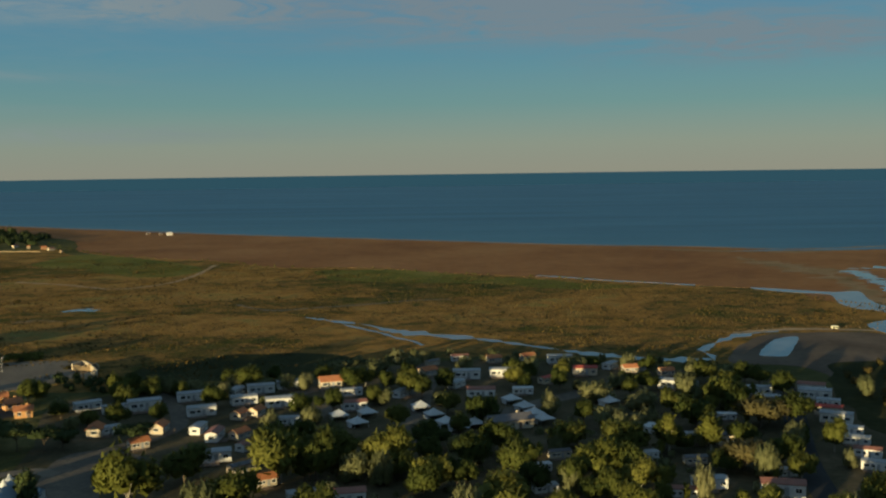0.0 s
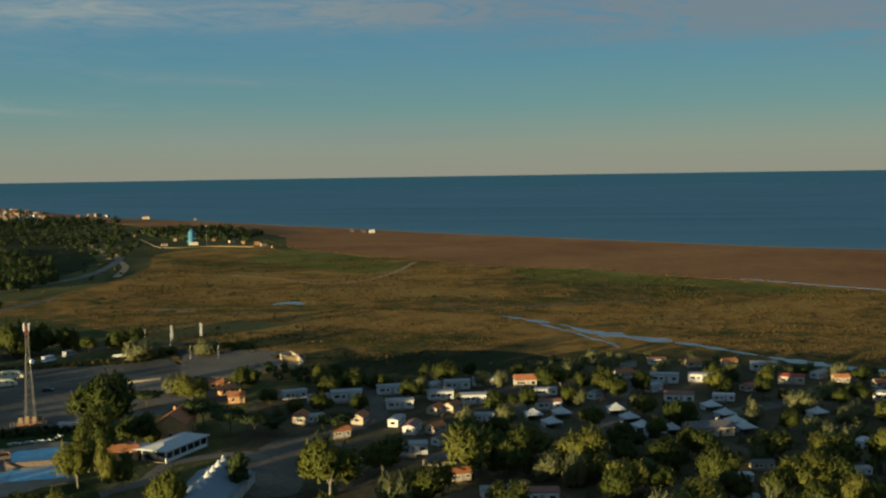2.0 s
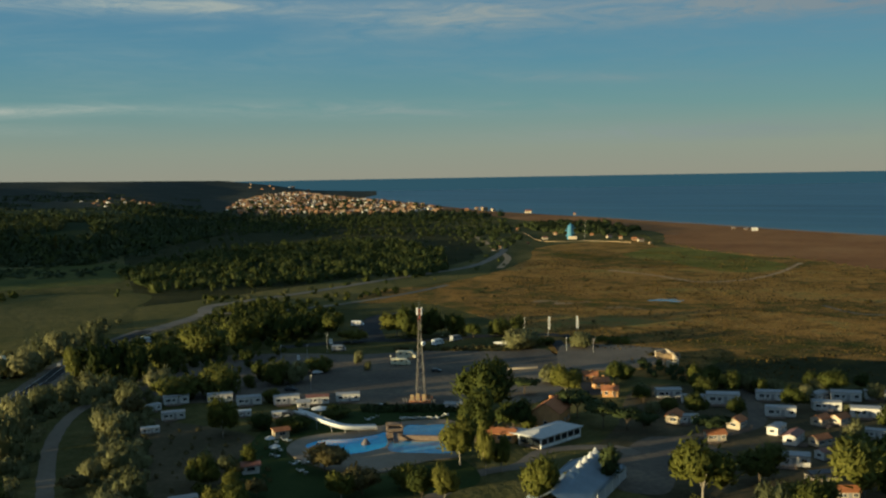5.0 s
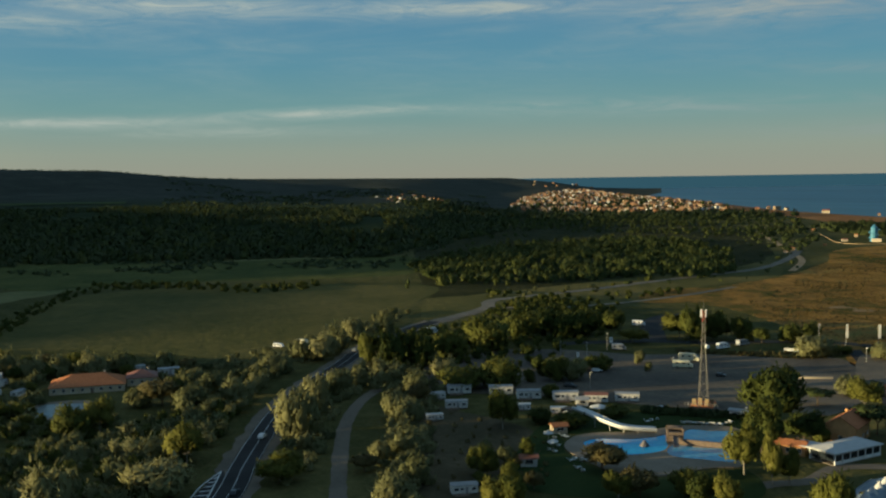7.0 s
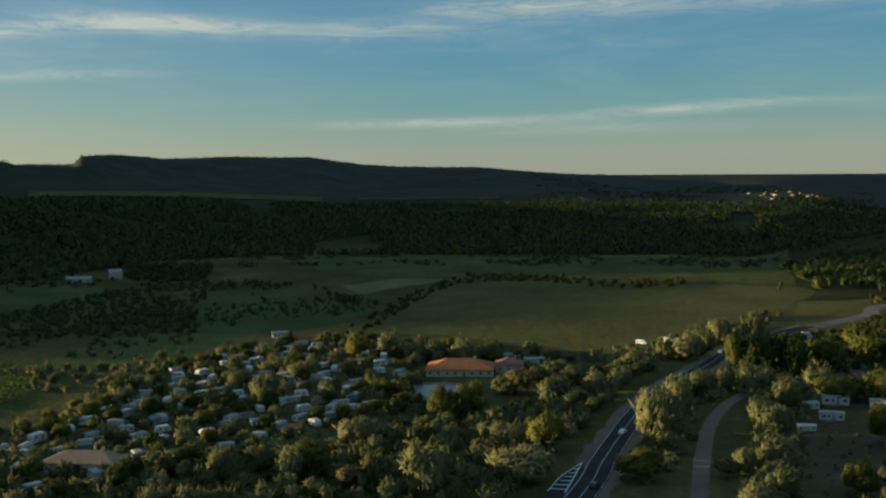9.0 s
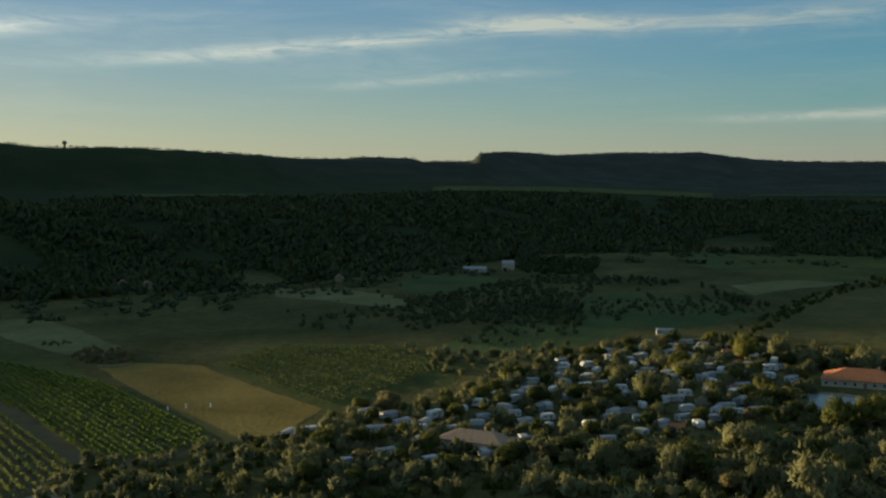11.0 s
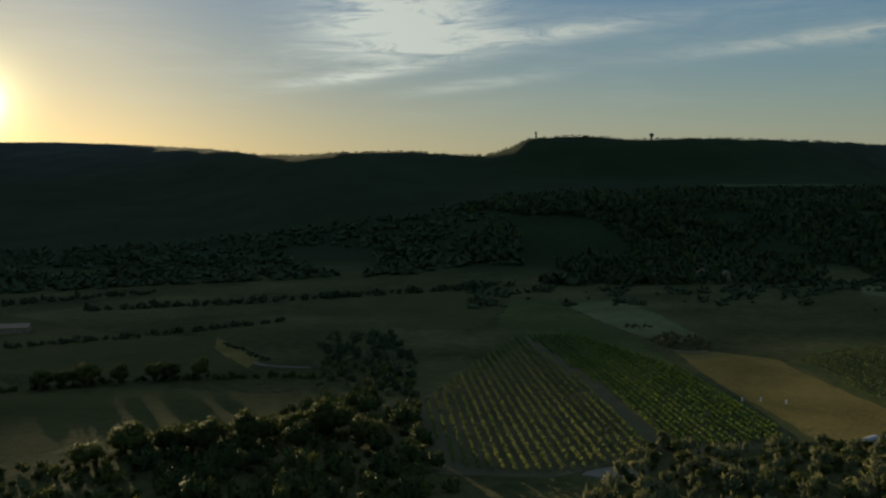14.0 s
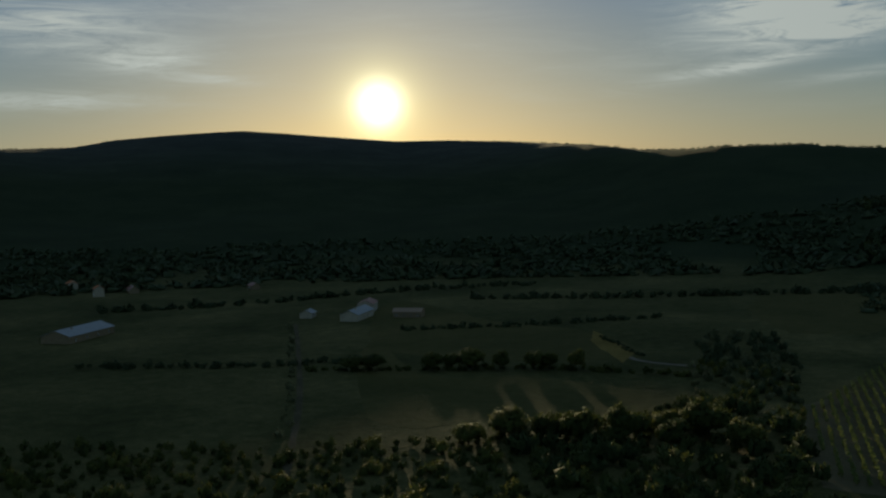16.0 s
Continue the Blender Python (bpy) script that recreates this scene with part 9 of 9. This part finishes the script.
def roofscape(outline, gap, seed, name, label, s0, s1):
    """The close-packed rest of the town as one mass: small gabled houses and flat-roofed blocks, each with real walls and roof."""
    r = random.Random(seed)
    V, Fc, which = [], [], []
    for x, y in scatter(outline, gap, seed, 0.9):
        if math.hypot(x, y) > 4850 or noise.noise(Vector((x / 160, y / 160, 6))) < -0.22:
            continue
        k = r.uniform(s0, s1)
        L, W, H = k * r.uniform(9, 15), k * r.uniform(7, 10), k * r.uniform(4, 8)
        flat = r.random() < 0.25
        rise = 0.3 if flat else k * 2.2
        m = pose(x, y, land_height(x, y), 0, 0, r.choice([20, 45, 70, 110, 130]) + r.uniform(-12, 12))
        b = len(V)
        for px, py, pz in [(sx * L / 2, sy * W / 2, z) for z in (-2, H) for sx, sy in ((-1, -1), (1, -1), (1, 1), (-1, 1))] + [(-L / 2, 0, H + rise), (L / 2, 0, H + rise)]:
            V.append(tuple(m @ Vector((px, py, pz))))
        quads = [(0, 1, 5, 4), (1, 2, 6, 5), (2, 3, 7, 6), (3, 0, 4, 7), (5, 6, 9), (7, 4, 8), (4, 5, 9, 8), (6, 7, 8, 9)]
        Fc += [tuple(b + q for q in f) for f in quads]
        wall = r.choice([0, 0, 1, 4])
        which += [wall] * 6 + [(3 if flat else 2)] * 2
    me = bpy.data.meshes.new(name)
    me.from_pydata(V, [], Fc)
    for mat in ("wall_peach", "wall_sun", "roof_faded", "roof_beige", "wall_white"):
        me.materials.append(M[mat])
    me.polygons.foreach_set("material_index", which)
    return tagged(new(name, me), label, "town", kind="stuff")


def settle(outline, gap, seed, big=1.0):
    r = random.Random(seed)
    for x, y in scatter(outline, gap, seed, 0.95):
        if math.hypot(x, y) > 4850:
            continue
        ob = TOWN[r.choice([0, 0, 1, 1, 3, 2])]
        copy_thing(ob, pose(x, y, land_height(x, y), 0, 0, r.choice([20, 45, 70, 110, 130]) + r.uniform(-12, 12)) @ Matrix.Scale(big * r.uniform(0.85, 1.25), 4))


settle([(-1605.4, 1617.5), (-1718.5, 1810.7), (-1503.4, 1893.5), (-1189.2, 1866.7), (-1091.4, 1713.2), (-1218.8, 1623.5), (-1337.3, 1506.3)], 44, 71, 0.55)
roofscape([(-1714.8, 1727.9), (-2294.0, 2390.6), (-2678.6, 2951.6), (-2745.6, 3234.6), (-2234.2, 2845.8), (-1712.1, 2412.5), (-1285.2, 2017.3), (-1122.2, 1761.5), (-1272.1, 1694.4), (-1396.0, 1572.6)], 17, 171, "town_roofs", "close-packed orange and cream houses of the far town", 0.5, 0.85)
roofscape([(-2188, 1680), (-2306, 1898), (-1950, 1737), (-1645, 1449), (-1757, 1412)], 34, 72, "outlying_roofs", "scattered pale houses at the edge of the far town", 0.45, 0.65)
roofscape([(-3484.9, 3532.4), (-3621.1, 4080.4), (-3043.6, 3666.5), (-2982.7, 3214.5)], 70, 73, "outlying_roofs", "scattered pale houses on the far rise", 0.8, 1.1)
for k, (x, y) in enumerate([(-1124.7, 1859.3), (-1120.4, 1895.5), (-1088.8, 1874.5), (-1056.4, 1855.2)]):
    TOWN[k].matrix_basis = pose(x, y, land_height(x, y), 0, 0, 30 + 20 * k) @ Matrix.Scale(0.6, 4)
thicket("town_trees", [(-1605.4, 1617.5), (-2587.5, 2788.4), (-2128.1, 2710.6), (-1270.6, 1983.1), (-1127.2, 1759.3), (-1356.3, 1527.8)], 30, 174, 4, 9, M["leaf_pine"], "dark trees between the houses of the far town", cards=12, size=0.25)
thicket("town_trees", [(-1870.1, 1503.0), (-1532.4, 1509.7), (-1318.7, 1485.5), (-1185.7, 1579.3), (-1077.0, 1719.9), (-901.6, 1636.4), (-933.1, 1473.2), (-1130.8, 1273.6), (-1343.1, 1155.5)], 22, 74, 6, 10, M["leaf_pine"], "dark trees at the edge of the far town", cards=26, size=0.2)
for k, (x, y) in enumerate(scatter([(-1567.9, 1562.1), (-2732.3, 2944.5), (-2179.9, 2776.6), (-1250.7, 1952.0), (-1143.3, 1784.5), (-1356.3, 1527.8)], 150, 75)):
    plant("cypress", x, y, 14, 9, "garden trees of the far town")

# the hamlet at the end of the marsh
HAMLET = [((-663.8, 1234.7), 20, 0.7), ((-540.3, 1072.3), 40, 0.8), ((-565.8, 1151.9), 10, 0.7), ((-518.4, 1158.8), 15, 0.6), ((-479.4, 1122.0), 60, 0.8), ((-457.6, 1105.1), 15, 0.7), ((-434.6, 1089.3), 20, 0.9), ((-420.4, 1072.7), 50, 0.8), ((-397.1, 1040.7), 70, 0.5), ((-537.6, 1250.7), 20, 0.8), ((-509.6, 893.7), 40, 0.5), ((-521.2, 928.5), 40, 0.5), ((-525.7, 1001.1), 20, 0.5), ((-920.6, 1755.5), 25, 1.6), ((-792.4, 1694.4), 25, 0.8)]
for k, (p, turn, s) in enumerate(HAMLET):
    h = copy_thing(TOWN[(0, 3, 1)[k % 3]], pose(*p, 0.1, 0, 0, turn) @ Matrix.Scale(s * 0.8, 4))
    h["group"], h["label"] = "houses of the beach hamlet", ("cream beach house with low tiled roof" if k % 3 else "peach beach house with tiled roof")
low_wall("long_wall", [(-632.4, 1188.9), (-589.7, 1126.5), (-539.6, 1053.2), (-509.3, 1039.5), (-477.3, 1063.4), (-424.0, 1053.8)], 0.7, 0.6, "paving_wall", "long pale wall round the beach hamlet")
thicket("hamlet_trees", [(-705.4, 1326.5), (-703.4, 1437.1), (-614.5, 1412.5), (-506.4, 1280.2), (-476.2, 1164.9), (-544.3, 1177.6), (-628.4, 1213.9)], 12, 76, 6, 10, M["leaf_pine"], "dark trees round the beach hamlet")
thicket("hamlet_trees", [(-821.6, 1392.9), (-705.4, 1326.5), (-536.5, 1007.9), (-502.5, 895.1), (-579.9, 957.5), (-736.2, 1187.1)], 18, 77, 5, 8, M["leaf_pine"], "dark bushes behind the beach hamlet", keep=0.7)
strip("hamlet_road", [(-719.6, 1189.3), (-597.5, 1024.7), (-512.2, 907.7), (-454.7, 825.6), (-413.6, 735.9)], 6.0, 0.09, M["bright_sand"], "pale road to the beach hamlet")
M["blue_paint"] = plain("blue_paint", (0.06, 0.2, 0.31), 0.6)


def fun_tower(x, y):
    root = tagged(new("slide_tower"), "tall blue fairground slide tower with white base", "tower")
    root.matrix_basis = pose(x, y, 0.1, 0, 0, 20)
    bm = bmesh.new()
    limb(bm, (0, 0, 0), (0, 0, 15), 4.2, 3.4, 10)
    part("shaft", bm, M["blue_paint"], root)
    bm = bmesh.new()
    limb(bm, (0, 0, 15), (0, 0, 19), 3.9, 0.2, 10)
    part("cap", bm, M["blue_paint"], root)
    bm = bmesh.new()
    for k in range(40):
        a = k * 0.32
        box(bm, 5.0 * math.cos(a), 5.0 * math.sin(a), 13.5 - k * 0.32, 1.8, 1.8, 0.5)
    part("spiral", bm, M["blue_paint"], root)
    box_part("base", M["wall_cream"], root, 3, -4, 1.8, 10, 5, 3.6, 0.1)


fun_tower(*(-513.5, 1086.4))
lamp_post(*(-492.0, 1080.1), 24.0, "very tall slim mast in the beach hamlet")
hut = house(*(-357.2, 1307.3), 25, 7, 5, 3.6, 0.7, "wall_white", "canvas", "white lifeguard hut on the beach", windows=1, name="beach_hut")
for p in [(-394.3, 1338.5), (-373.2, 1322.2)]:
    house(*p, 25, 4, 3, 2.0, 0.4, "wood", "roof_dark", "small dark timber shed on the beach", windows=1, name="beach_hut")
low_wall("breakwater", [(-3793.5, 4570.1), (-3396.4, 4524.2)], 3.0, 12.0, "roof_dark", "dark stone breakwater off the far town")


def ridge_mark(az, el, d, kind):
    x, y = polar(az, d)
    z = land_height(x, y)
    top = EYE + d * math.tan(radians(el))
    h = max(top - z, 6.0)
    if kind == "dome":
        root = tagged(new("water_tower"), "round water tower on the ridge", "water tower")
        root.location = (x, y, z - 1)
        bm = bmesh.new()
        limb(bm, (0, 0, 0), (0, 0, h * 0.6), 2.0, 1.7, 10)
        part("shaft", bm, M["paving"], root)
        bm = bmesh.new()
        bmesh.ops.create_uvsphere(bm, u_segments=14, v_segments=8, radius=4.2, matrix=Matrix.Translation((0, 0, h * 0.75)) @ Matrix.Diagonal((1, 1, 0.9, 1)))
        part("tank", bm, M["paving"], root)
    else:
        root = tagged(new("lookout_tower"), "slim lookout tower on the ridge", "tower")
        root.location = (x, y, z - 1)
        bm = bmesh.new()
        limb(bm, (0, 0, 0), (0, 0, h), 1.6, 1.2, 8)
        part("shaft", bm, M["paving"], root)
        box_part("cabin", M["paving"], root, 0, 0, h, 3.4, 3.4, 2.6, 0.2)


ridge_mark(117.82, 2.66, 1830, "mast")
ridge_mark(111.43, 2.43, 1900, "dome")
